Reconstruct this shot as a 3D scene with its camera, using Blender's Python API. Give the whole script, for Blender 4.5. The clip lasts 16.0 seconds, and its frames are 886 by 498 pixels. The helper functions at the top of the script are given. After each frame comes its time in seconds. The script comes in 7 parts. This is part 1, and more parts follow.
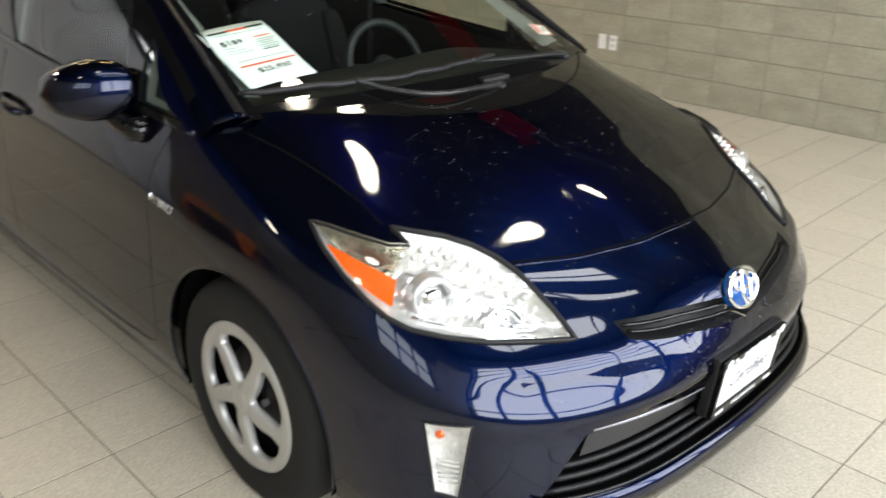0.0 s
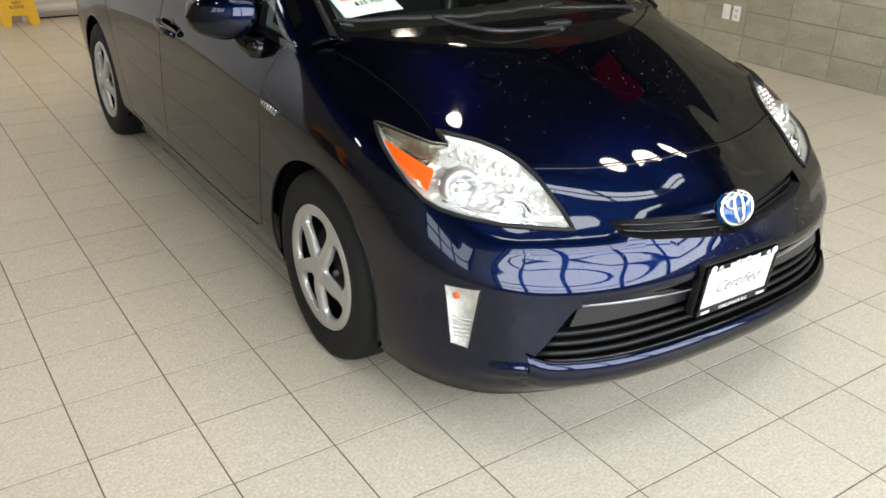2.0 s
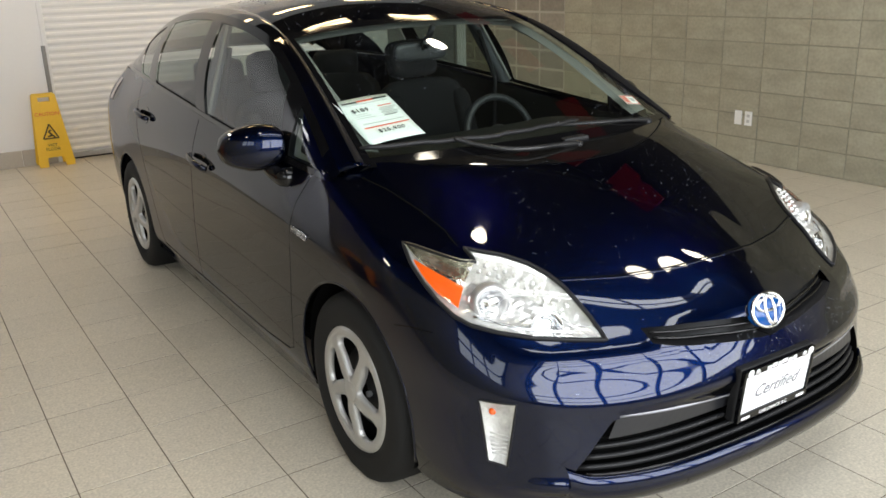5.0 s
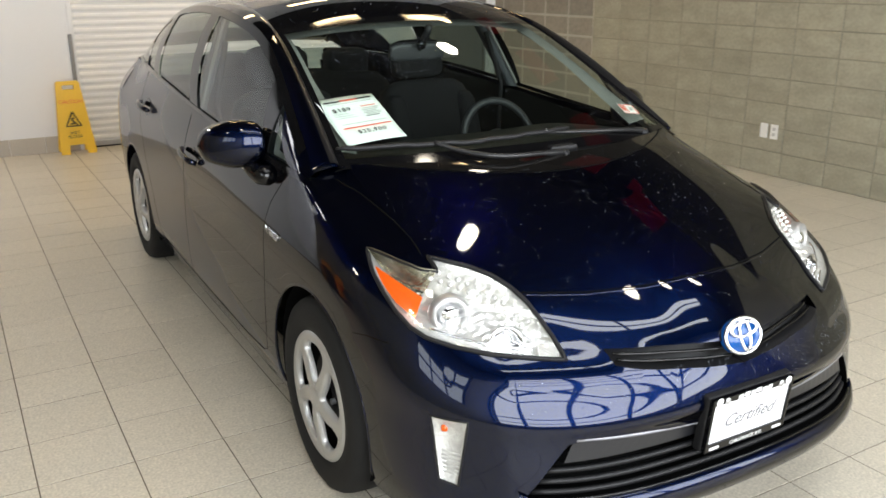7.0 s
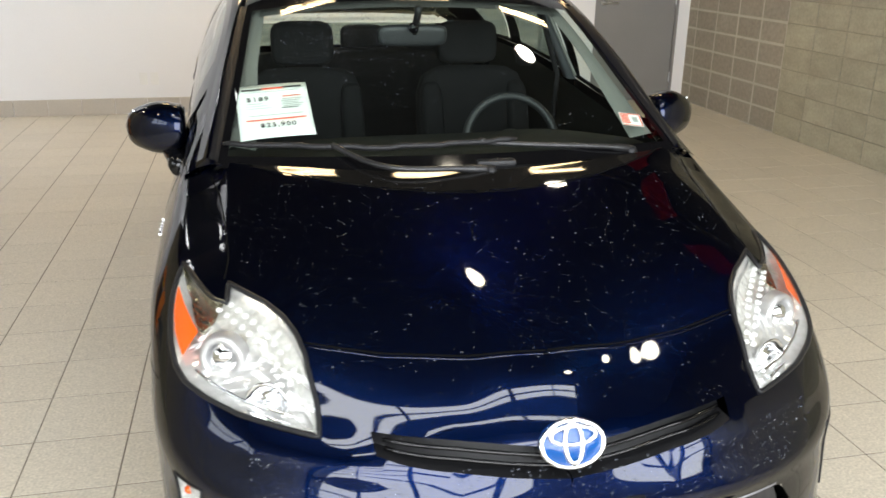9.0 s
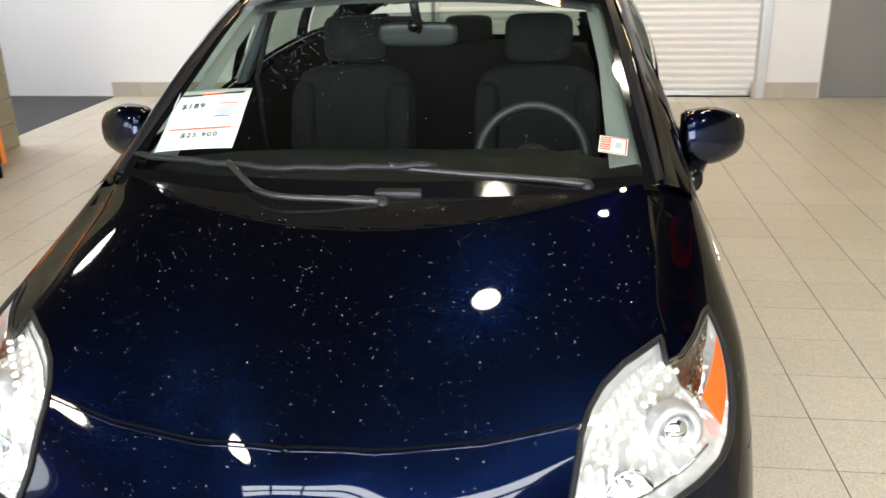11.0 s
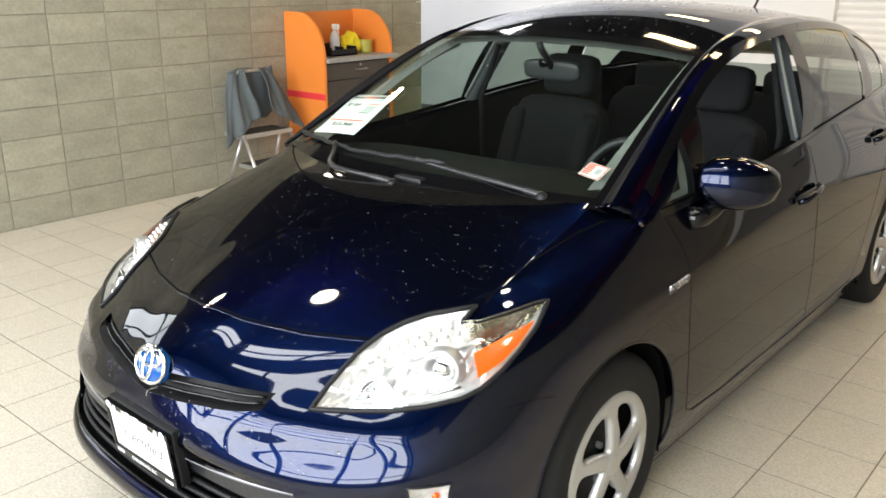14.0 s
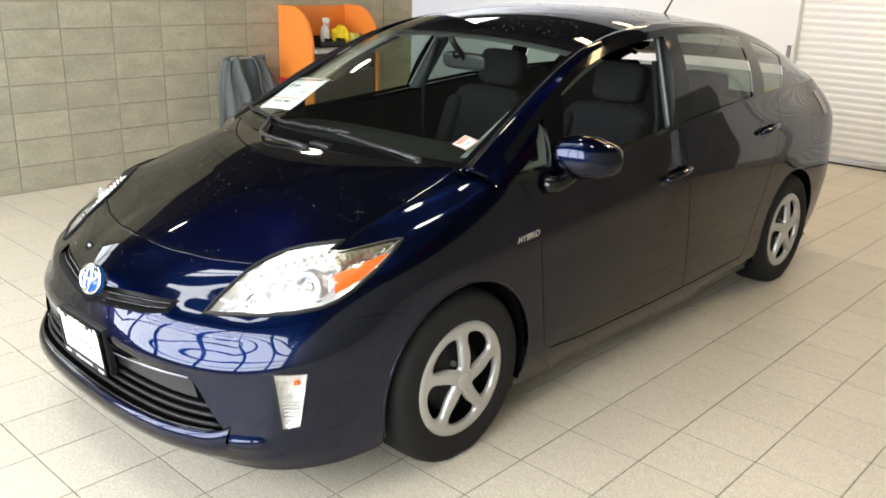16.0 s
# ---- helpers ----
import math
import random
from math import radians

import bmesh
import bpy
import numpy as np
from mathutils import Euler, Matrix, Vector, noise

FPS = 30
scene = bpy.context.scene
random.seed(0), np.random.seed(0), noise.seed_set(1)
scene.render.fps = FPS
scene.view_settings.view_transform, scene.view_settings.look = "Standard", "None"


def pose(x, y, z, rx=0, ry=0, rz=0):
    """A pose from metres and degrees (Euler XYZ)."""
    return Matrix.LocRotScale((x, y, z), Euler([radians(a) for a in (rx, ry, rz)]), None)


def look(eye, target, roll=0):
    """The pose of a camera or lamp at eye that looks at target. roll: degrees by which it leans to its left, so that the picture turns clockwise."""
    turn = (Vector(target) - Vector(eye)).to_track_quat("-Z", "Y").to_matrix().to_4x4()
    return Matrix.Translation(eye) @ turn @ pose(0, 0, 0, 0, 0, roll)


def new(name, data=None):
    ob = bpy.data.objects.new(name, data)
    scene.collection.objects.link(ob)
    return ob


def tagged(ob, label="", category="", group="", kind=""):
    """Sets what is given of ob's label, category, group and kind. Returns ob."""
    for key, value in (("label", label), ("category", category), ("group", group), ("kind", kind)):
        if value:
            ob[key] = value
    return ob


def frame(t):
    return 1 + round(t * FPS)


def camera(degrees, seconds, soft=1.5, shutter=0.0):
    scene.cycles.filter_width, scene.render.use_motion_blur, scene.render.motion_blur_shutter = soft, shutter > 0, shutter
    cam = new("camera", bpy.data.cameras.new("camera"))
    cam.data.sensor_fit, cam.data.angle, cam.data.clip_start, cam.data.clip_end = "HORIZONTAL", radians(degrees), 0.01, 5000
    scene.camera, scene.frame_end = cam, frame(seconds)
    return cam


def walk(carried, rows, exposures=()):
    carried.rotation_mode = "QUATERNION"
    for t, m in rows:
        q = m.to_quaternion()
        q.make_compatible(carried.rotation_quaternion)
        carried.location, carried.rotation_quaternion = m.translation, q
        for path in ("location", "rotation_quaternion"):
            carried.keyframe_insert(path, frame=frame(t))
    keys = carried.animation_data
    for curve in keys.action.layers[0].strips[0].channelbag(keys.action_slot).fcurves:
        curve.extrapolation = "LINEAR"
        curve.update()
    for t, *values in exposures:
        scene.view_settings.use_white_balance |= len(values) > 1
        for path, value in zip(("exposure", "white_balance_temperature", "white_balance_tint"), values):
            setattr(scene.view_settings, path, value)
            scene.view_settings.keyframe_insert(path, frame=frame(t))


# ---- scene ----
cam = camera(55.0, 16.0, 1.6, 0.4)
PATH = [
    (0, (-1.795, -0.747, 1.531), (-0.503, 0.555, 0.733), 0.7),
    (0.5, (-1.825, -0.935, 1.538), (-0.713, 0.512, 0.719), 0.6),
    (1, (-1.936, -1.069, 1.528), (-0.807, 0.342, 0.67), 0.9),
    (1.5, (-1.955, -1.164, 1.546), (-0.831, 0.257, 0.698), 1.0),
    (2, (-1.898, -1.294, 1.537), (-0.877, 0.194, 0.675), 1.5),
    (2.5, (-1.885, -1.321, 1.549), (-0.878, 0.169, 0.672), 0.6),
    (3, (-1.89, -1.303, 1.561), (-0.853, 0.2, 0.746), -1.7),
    (3.5, (-1.906, -1.306, 1.558), (-0.839, 0.254, 0.905), -2.0),
    (4, (-1.913, -1.316, 1.553), (-0.877, 0.282, 0.942), -2.0),
    (4.2, (-1.914, -1.318, 1.553), (-0.894, 0.29, 0.942), -1.9),
    (6.3, (-1.931, -1.273, 1.55), (-0.882, 0.31, 0.923), -1.5),
    (6.5, (-1.909, -1.275, 1.552), (-0.861, 0.303, 0.91), -1.3),
    (7, (-1.707, -1.336, 1.544), (-0.752, 0.312, 0.934), -0.2),
    (7.5, (-1.466, -1.339, 1.536), (-0.636, 0.347, 0.851), 0.3),
    (8, (-1.184, -1.273, 1.547), (-0.413, 0.442, 0.865), 2.9),
    (8.5, (-0.89, -1.3, 1.551), (-0.327, 0.509, 0.912), 1.2),
    (9, (-0.566, -1.306, 1.565), (-0.157, 0.532, 0.89), 0.8),
    (9.2, (-0.468, -1.265, 1.553), (-0.095, 0.581, 0.879), 0.2),
    (11.3, (0.575, -0.892, 1.585), (0.207, 0.933, 0.852), -0.3),
    (11.5, (0.674, -0.845, 1.58), (0.213, 0.952, 0.834), 0.5),
    (12, (0.922, -0.815, 1.58), (0.2, 0.905, 0.866), 1.5),
    (12.5, (1.135, -0.922, 1.591), (0.254, 0.737, 0.903), -0.6),
    (13, (1.386, -0.917, 1.586), (0.271, 0.615, 0.945), 1.7),
    (13.5, (1.653, -0.887, 1.598), (0.433, 0.555, 0.94), 1.6),
    (14, (1.858, -0.972, 1.602), (0.62, 0.472, 0.986), 0.2),
    (14.5, (2.036, -0.991, 1.619), (0.775, 0.423, 0.978), 2.4),
    (15, (2.282, -0.956, 1.61), (1.007, 0.455, 0.99), 3.8),
    (15.5, (2.459, -0.999, 1.63), (1.153, 0.392, 1.03), 2.1),
    (16, (2.589, -1.087, 1.631), (1.303, 0.313, 1.01), 1.8),
]
EXPOSURES = [(0.0, -0.12), (1.0, -0.08), (1.5, -0.22), (2.0, -0.22), (3.5, -0.40), (4.2, -0.40), (7.0, -0.20), (8.5, -0.05), (9.2, -0.03), (11.5, 0.30), (12.5, 0.27), (14.5, 0.20), (16.0, 0.27)]
walk(cam, [(t, look(eye, target, roll)) for t, eye, target, roll in PATH], EXPOSURES)

# ---- light ----
world = bpy.data.worlds.new("sky")
scene.world = world
world.use_nodes = True
_sky = world.node_tree.nodes.new("ShaderNodeTexSky")
_sky.sky_type, _sky.sun_disc = "NISHITA", False
_sky.sun_elevation, _sky.sun_rotation = radians(40), radians(180)
world.node_tree.links.new(_sky.outputs[0], world.node_tree.nodes["Background"].inputs[0])
world.node_tree.nodes["Background"].inputs[1].default_value = 0.1

WEST, EAST, NORTH, SOUTH, HIGH = -3.72, 3.96, 7.22, -3.0, 4.7


def area_lamp(name, m, sx, sy, power, colour):
    d = bpy.data.lights.new(name, "AREA")
    d.shape, d.size, d.size_y, d.energy, d.color = "RECTANGLE", sx, sy, power, colour
    ob = new(name, d)
    ob.matrix_world = m
    return ob


# daylight that enters by the glazed south front and by two strips of rooflight
area_lamp("daylight", look((0.1, SOUTH - 0.35, 2.10), (0.1, 0, 2.10)), 7.5, 2.8, 780, (0.93, 0.965, 1.0))
area_lamp("overhead_light", look((-0.2, -0.68, HIGH + 0.14), (-0.2, -0.68001, 0)), 4.9, 0.54, 105, (0.93, 0.965, 1.0))
area_lamp("overhead_light", look((-0.2, -1.72, HIGH + 0.14), (-0.2, -1.72001, 0)), 4.9, 0.28, 54, (0.93, 0.965, 1.0))
area_lamp("sidelight", look((WEST - 0.26, -0.725, 2.12), (0, -0.725, 2.12)), 2.05, 1.16, 40, (0.90, 0.965, 1.0))
# added lamp over the passage, no known source: brightens its white wall
area_lamp("overhead_light", look((-5.75, 6.05, HIGH + 0.14), (-5.75, 6.04999, 0)), 2.7, 1.2, 150, (0.95, 0.97, 1.0))


# ---- materials ----
def material(name, colour, rough=0.5, metal=0.0, coat=0.0, bump=0.0, scale=40.0, vary=0.12, stain=0.1, stain_scale=2.0, rand=0.0, spec=0.5, island=False, stretch=(1, 1, 1)):
    """A principled material whose colour varies at a fine and a coarse scale, with fine relief; pieces differ from one another."""
    m = bpy.data.materials.new(name)
    m.use_nodes = True
    nt, nodes, links = m.node_tree, m.node_tree.nodes, m.node_tree.links
    b = nodes["Principled BSDF"]
    b.inputs["Roughness"].default_value, b.inputs["Metallic"].default_value = rough, metal
    b.inputs["Coat Weight"].default_value, b.inputs["Coat Roughness"].default_value = coat, 0.02
    b.inputs["Specular IOR Level"].default_value = spec
    place = nodes.new("ShaderNodeTexCoord").outputs["Object"]
    if rand and not island:
        where, moved = nodes.new("ShaderNodeObjectInfo"), nodes.new("ShaderNodeVectorMath")
        moved.operation = "MULTIPLY_ADD"
        moved.inputs[1].default_value = (3.7, 3.7, 3.7)
        links.new(where.outputs["Location"], moved.inputs[0])
        links.new(place, moved.inputs[2])
        place = moved.outputs[0]
    drawn = nodes.new("ShaderNodeVectorMath")
    drawn.operation = "MULTIPLY"
    drawn.inputs[1].default_value = stretch
    links.new(place, drawn.inputs[0])
    if vary or stain or rand:
        fine, coarse = nodes.new("ShaderNodeTexNoise"), nodes.new("ShaderNodeTexNoise")
        fine.inputs["Scale"].default_value, coarse.inputs["Scale"].default_value = scale, stain_scale
        fine.inputs["Detail"].default_value, coarse.inputs["Detail"].default_value = 5, 3
        total = nodes.new("ShaderNodeMath")
        total.operation = "MULTIPLY_ADD"
        total.inputs[1].default_value, total.inputs[2].default_value = 2 * vary, 1 - vary
        second = nodes.new("ShaderNodeMath")
        second.operation = "MULTIPLY_ADD"
        second.inputs[1].default_value, second.inputs[2].default_value = 2 * stain, 1 - stain
        links.new(place, fine.inputs["Vector"])
        links.new(drawn.outputs[0], coarse.inputs["Vector"])
        links.new(fine.outputs[0], total.inputs[0])
        links.new(coarse.outputs[0], second.inputs[0])
        prod = nodes.new("ShaderNodeMath")
        prod.operation = "MULTIPLY"
        links.new(total.outputs[0], prod.inputs[0])
        links.new(second.outputs[0], prod.inputs[1])
        last = prod
        if rand:
            info = nodes.new("ShaderNodeNewGeometry" if island else "ShaderNodeObjectInfo")
            r = nodes.new("ShaderNodeMath")
            r.operation = "MULTIPLY_ADD"
            r.inputs[1].default_value, r.inputs[2].default_value = 2 * rand, 1 - rand
            links.new(info.outputs["Random Per Island" if island else "Random"], r.inputs[0])
            last = nodes.new("ShaderNodeMath")
            last.operation = "MULTIPLY"
            links.new(prod.outputs[0], last.inputs[0])
            links.new(r.outputs[0], last.inputs[1])
        scaled = nodes.new("ShaderNodeVectorMath")
        scaled.operation = "SCALE"
        scaled.inputs[0].default_value = colour
        links.new(last.outputs[0], scaled.inputs["Scale"])
        links.new(scaled.outputs[0], b.inputs["Base Color"])
    else:
        b.inputs["Base Color"].default_value = (*colour, 1)
    if bump:
        tex, bn = nodes.new("ShaderNodeTexNoise"), nodes.new("ShaderNodeBump")
        tex.inputs["Scale"].default_value, tex.inputs["Detail"].default_value = scale * 1.7, 4
        bn.inputs["Strength"].default_value, bn.inputs["Distance"].default_value = bump, 0.004
        links.new(place, tex.inputs["Vector"])
        links.new(tex.outputs[0], bn.inputs["Height"])
        links.new(bn.outputs[0], b.inputs["Normal"])
    return m


def glowing(name, colour, strength):
    m = bpy.data.materials.new(name)
    m.use_nodes = True
    b = m.node_tree.nodes["Principled BSDF"]
    b.inputs["Base Color"].default_value = (*colour, 1)
    b.inputs["Emission Color"].default_value = (*colour, 1)
    b.inputs["Emission Strength"].default_value = strength
    return m


def pane_glass(name, tint, gloss=1.0):
    """A thin pane: tinted see-through glass with Fresnel gloss."""
    m = bpy.data.materials.new(name)
    m.use_nodes = True
    nodes, links = m.node_tree.nodes, m.node_tree.links
    nodes.remove(nodes["Principled BSDF"])
    clear, shine, mix, edge, power, fac = (nodes.new("ShaderNode" + n) for n in ("BsdfTransparent", "BsdfGlossy", "MixShader", "LayerWeight", "Math", "Math"))
    clear.inputs[0].default_value = (*tint, 1)
    shine.inputs["Roughness"].default_value = 0.01
    shine.inputs[0].default_value = (1, 1, 1, 1)
    edge.inputs["Blend"].default_value = 0.5
    power.operation, fac.operation = "POWER", "MULTIPLY_ADD"
    power.inputs[1].default_value = 5.0
    fac.inputs[1].default_value, fac.inputs[2].default_value = 0.92 * gloss, 0.06 * gloss
    links.new(edge.outputs["Facing"], power.inputs[0])
    links.new(power.outputs[0], fac.inputs[0])
    links.new(fac.outputs[0], mix.inputs[0])
    links.new(clear.outputs[0], mix.inputs[1])
    links.new(shine.outputs[0], mix.inputs[2])
    links.new(mix.outputs[0], nodes["Material Output"].inputs[0])
    return m


M = dict(
    tile=material("tile", (0.550, 0.503, 0.410), 0.36, bump=0.06, scale=110, vary=0.48, stain=0.12, stain_scale=28, rand=0.03, spec=0.4),
    tile_rest=material("tile_rest", (0.550, 0.503, 0.410), 0.36, bump=0.06, scale=110, vary=0.48, stain=0.12, stain_scale=28, rand=0.03, spec=0.4, island=True),
    grout=material("grout", (0.14, 0.115, 0.083), 0.9, scale=60, vary=0.2, stain=0.3, stain_scale=3),
    block=material("block", (0.318, 0.300, 0.226), 0.85, bump=0.6, scale=45, vary=0.24, stain=0.27, stain_scale=4.5, rand=0.07, stretch=(1, 1.9, 1)),
    block_rest=material("block_rest", (0.318, 0.300, 0.226), 0.85, bump=0.6, scale=45, vary=0.24, stain=0.27, stain_scale=4.5, rand=0.07, island=True, stretch=(1, 1, 1.9)),
    split_block=material("split_block", (0.27, 0.245, 0.20), 0.9, bump=1.0, scale=28, vary=0.3, stain=0.12, stain_scale=3, rand=0.09),
    mortar=material("mortar", (0.265, 0.242, 0.185), 0.95, bump=0.4, scale=90, vary=0.15),
    white_wall=material("white_wall", (0.79, 0.79, 0.80), 0.6, bump=0.08, scale=90, vary=0.03, stain=0.03, stain_scale=0.8),
    skirting=material("skirting", (0.46, 0.42, 0.36), 0.4, scale=120, vary=0.15, rand=0.05),
    shutter=material("shutter", (0.81, 0.81, 0.81), 0.4, scale=20, vary=0.03, stain=0.04),
    grey_paint=material("grey_paint", (0.22, 0.215, 0.21), 0.45, bump=0.05, scale=60, vary=0.05),
    dark_ceiling=material("dark_ceiling", (0.035, 0.033, 0.03), 0.9, scale=8, vary=0.3),
    dark_floor=material("dark_floor", (0.035, 0.034, 0.035), 0.6, scale=90, vary=0.3),
    steel=material("steel", (0.55, 0.55, 0.56), 0.3, metal=1.0, scale=80, vary=0.08),
    paint=material("paint", (0.0009, 0.0050, 0.028), 0.32, metal=1.0, coat=1.0, scale=900, vary=0.4, stain=0.04),
    black_gloss=material("black_gloss", (0.003, 0.003, 0.0035), 0.07, scale=60, vary=0.2, spec=0.4),
    cowl_gloss=material("cowl_gloss", (0.006, 0.0055, 0.005), 0.05, scale=60, vary=0.2, spec=0.45),
    black_satin=material("black_satin", (0.006, 0.006, 0.007), 0.42, scale=90, vary=0.2, spec=0.25),
    black_plastic=material("black_plastic", (0.011, 0.011, 0.012), 0.45, spec=0.3, bump=0.1, scale=300, vary=0.2),
    rubber=material("rubber", (0.009, 0.009, 0.009), 0.8, spec=0.3, bump=0.15, scale=180, vary=0.25),
    void=material("void", (0.003, 0.003, 0.003), 0.9, vary=0.1, spec=0.05),
    silver=material("silver", (0.50, 0.50, 0.50), 0.33, metal=0.75, scale=200, vary=0.06, stain=0.05),
    chrome=material("chrome", (0.85, 0.86, 0.88), 0.06, metal=1.0, scale=30, vary=0.03),
    glass=pane_glass("glass", (0.80, 0.88, 0.83)),
    tinted=pane_glass("tinted", (0.62, 0.70, 0.65), 1.05),
    side_tint=pane_glass("side_tint", (0.38, 0.43, 0.39), 0.9),
    rear_tint=pane_glass("rear_tint", (0.42, 0.48, 0.44)),
    cloth=material("cloth", (0.012, 0.0125, 0.013), 0.95, spec=0.2, bump=0.12, scale=250, vary=0.3, stain=0.15, stain_scale=6),
    trim_light=material("trim_light", (0.16, 0.168, 0.152), 0.8, bump=0.1, scale=200, vary=0.06),
    trim_mid=material("trim_mid", (0.055, 0.062, 0.066), 0.7, bump=0.1, scale=200, vary=0.06),
    headliner=material("headliner", (0.10, 0.105, 0.095), 0.9, bump=0.1, scale=200, vary=0.06),
    dash=material("dash", (0.004, 0.0055, 0.0045), 0.7, spec=0.2, bump=0.2, scale=300, vary=0.2),
)

_p = M["paint"].node_tree.nodes["Principled BSDF"]
_p.inputs["Coat IOR"].default_value = 1.46
_p.inputs["Coat Roughness"].default_value = 0.03
_p.inputs["Specular Tint"].default_value = (0.02, 0.06, 0.25, 1)


# ---- building helpers ----
BASE = {}


def thing(name, place, label, category, group="", kind=""):
    ob = new(name)
    ob.location = place
    ob.empty_display_size = 0.1
    BASE[ob] = Vector(place)
    return tagged(ob, label, category, group, kind)


def base_of(ob):
    while ob is not None and ob not in BASE:
        ob = ob.parent
    return BASE[ob] if ob is not None else Vector((0, 0, 0))


def mesh_of(name, verts, faces, mat, normals=None, smooth=True):
    me = bpy.data.meshes.new(name)
    me.from_pydata([tuple(v) for v in verts], [], [tuple(f) for f in faces])
    if mat is not None:
        me.materials.append(mat)
    me.update()
    if smooth:
        me.polygons.foreach_set("use_smooth", [True] * len(me.polygons))
    if normals is not None:
        me.normals_split_custom_set_from_vertices([tuple(n) for n in normals])
    return me


def put(name, verts, faces, mat, parent=None, label="", normals=None, smooth=True):
    """A mesh from world coordinates, under a thing or a part where one is given."""
    o = base_of(parent) if parent is not None else Vector((0, 0, 0))
    ob = new(name, mesh_of(name, [Vector(v) - o for v in verts], faces, mat, normals, smooth))
    if parent is not None:
        ob.parent = parent
        if label:
            ob["label"] = label
    return ob


def part(name, bm, mat, parent=None, label="", smooth=False):
    """Links a bmesh in world coordinates as one mesh object under a thing or a part."""
    o = base_of(parent) if parent is not None else Vector((0, 0, 0))
    if parent is not None:
        bmesh.ops.translate(bm, verts=bm.verts, vec=-o)
    me = bpy.data.meshes.new(name)
    bm.to_mesh(me)
    bm.free()
    me.materials.append(mat)
    if smooth:
        me.polygons.foreach_set("use_smooth", [True] * len(me.polygons))
    ob = new(name, me)
    if parent is not None:
        ob.parent = parent
        if label:
            ob["label"] = label
    return ob


def box(lo, hi, bevel=0.0, m=None, bm=None, seg=2):
    """A box from corner to corner, its edges rounded, turned by m."""
    bm = bm or bmesh.new()
    c = [(a + b) / 2 for a, b in zip(lo, hi)]
    s = [abs(b - a) for a, b in zip(lo, hi)]
    r = bmesh.ops.create_cube(bm, size=1, matrix=Matrix.Translation(c) @ Matrix.Diagonal((*s, 1)))
    vs = r["verts"]
    if bevel:
        es = list({e for v in vs for e in v.link_edges})
        r = bmesh.ops.bevel(bm, geom=es, offset=bevel, segments=seg, affect="EDGES", profile=0.6)
        vs = list({v for f in r["faces"] for v in f.verts} | {v for v in vs if v.is_valid})
    if m is not None:
        bmesh.ops.transform(bm, matrix=m, verts=vs)
    return bm


def tube(points, radius, sides=10, bm=None, taper=None, closed=False):
    """A round bar along points."""
    bm = bm or bmesh.new()
    pts = [Vector(p) for p in points]
    rings, n = [], len(pts)
    ref = None
    for i, p in enumerate(pts):
        if closed:
            d = (pts[(i + 1) % n] - pts[i - 1]).normalized()
        else:
            d = (pts[min(i + 1, n - 1)] - pts[max(i - 1, 0)]).normalized()
        if ref is None:
            ref = d.orthogonal().normalized()
        ref = (ref - d * ref.dot(d)).normalized()
        side = d.cross(ref)
        r = radius if taper is None else radius * taper[i]
        rings.append([bm.verts.new(p + r * (math.cos(a) * ref + math.sin(a) * side)) for a in (2 * math.pi * k / sides for k in range(sides))])
    for i in range(n if closed else n - 1):
        a, b = rings[i], rings[(i + 1) % n]
        for k in range(sides):
            bm.faces.new((a[k], a[(k + 1) % sides], b[(k + 1) % sides], b[k]))
    if not closed:
        bm.faces.new(rings[0][::-1])
        bm.faces.new(rings[-1])
    return bm


def grid(pts, flip=False):
    """Vertices and quads of a rows x columns field of points."""
    pts = np.asarray(pts, float)
    r, c = pts.shape[:2]
    i = np.arange(r * c).reshape(r, c)
    q = np.stack([i[:-1, :-1], i[:-1, 1:], i[1:, 1:], i[1:, :-1]], -1).reshape(-1, 4)
    if flip:
        q = q[:, ::-1]
    return pts.reshape(-1, 3), q.tolist()


def lathe(profile, centre, axis="x", sides=64, bm=None, sweep=2 * math.pi):
    """Turns a profile of (radius, offset along the axis) round the axis."""
    bm = bm or bmesh.new()
    rings = []
    for k in range(sides):
        a = sweep * k / sides
        ring = []
        for r, h in profile:
            u, v = r * math.cos(a), r * math.sin(a)
            p = {"x": (h, u, v), "y": (u, h, v), "z": (u, v, h)}[axis]
            ring.append(bm.verts.new(Vector(p) + Vector(centre)))
        rings.append(ring)
    for k in range(sides):
        a, b = rings[k], rings[(k + 1) % sides]
        for j in range(len(profile) - 1):
            bm.faces.new((a[j], a[j + 1], b[j + 1], b[j]))
    bmesh.ops.remove_doubles(bm, verts=bm.verts, dist=1e-6)
    bmesh.ops.recalc_face_normals(bm, faces=bm.faces)
    return bm


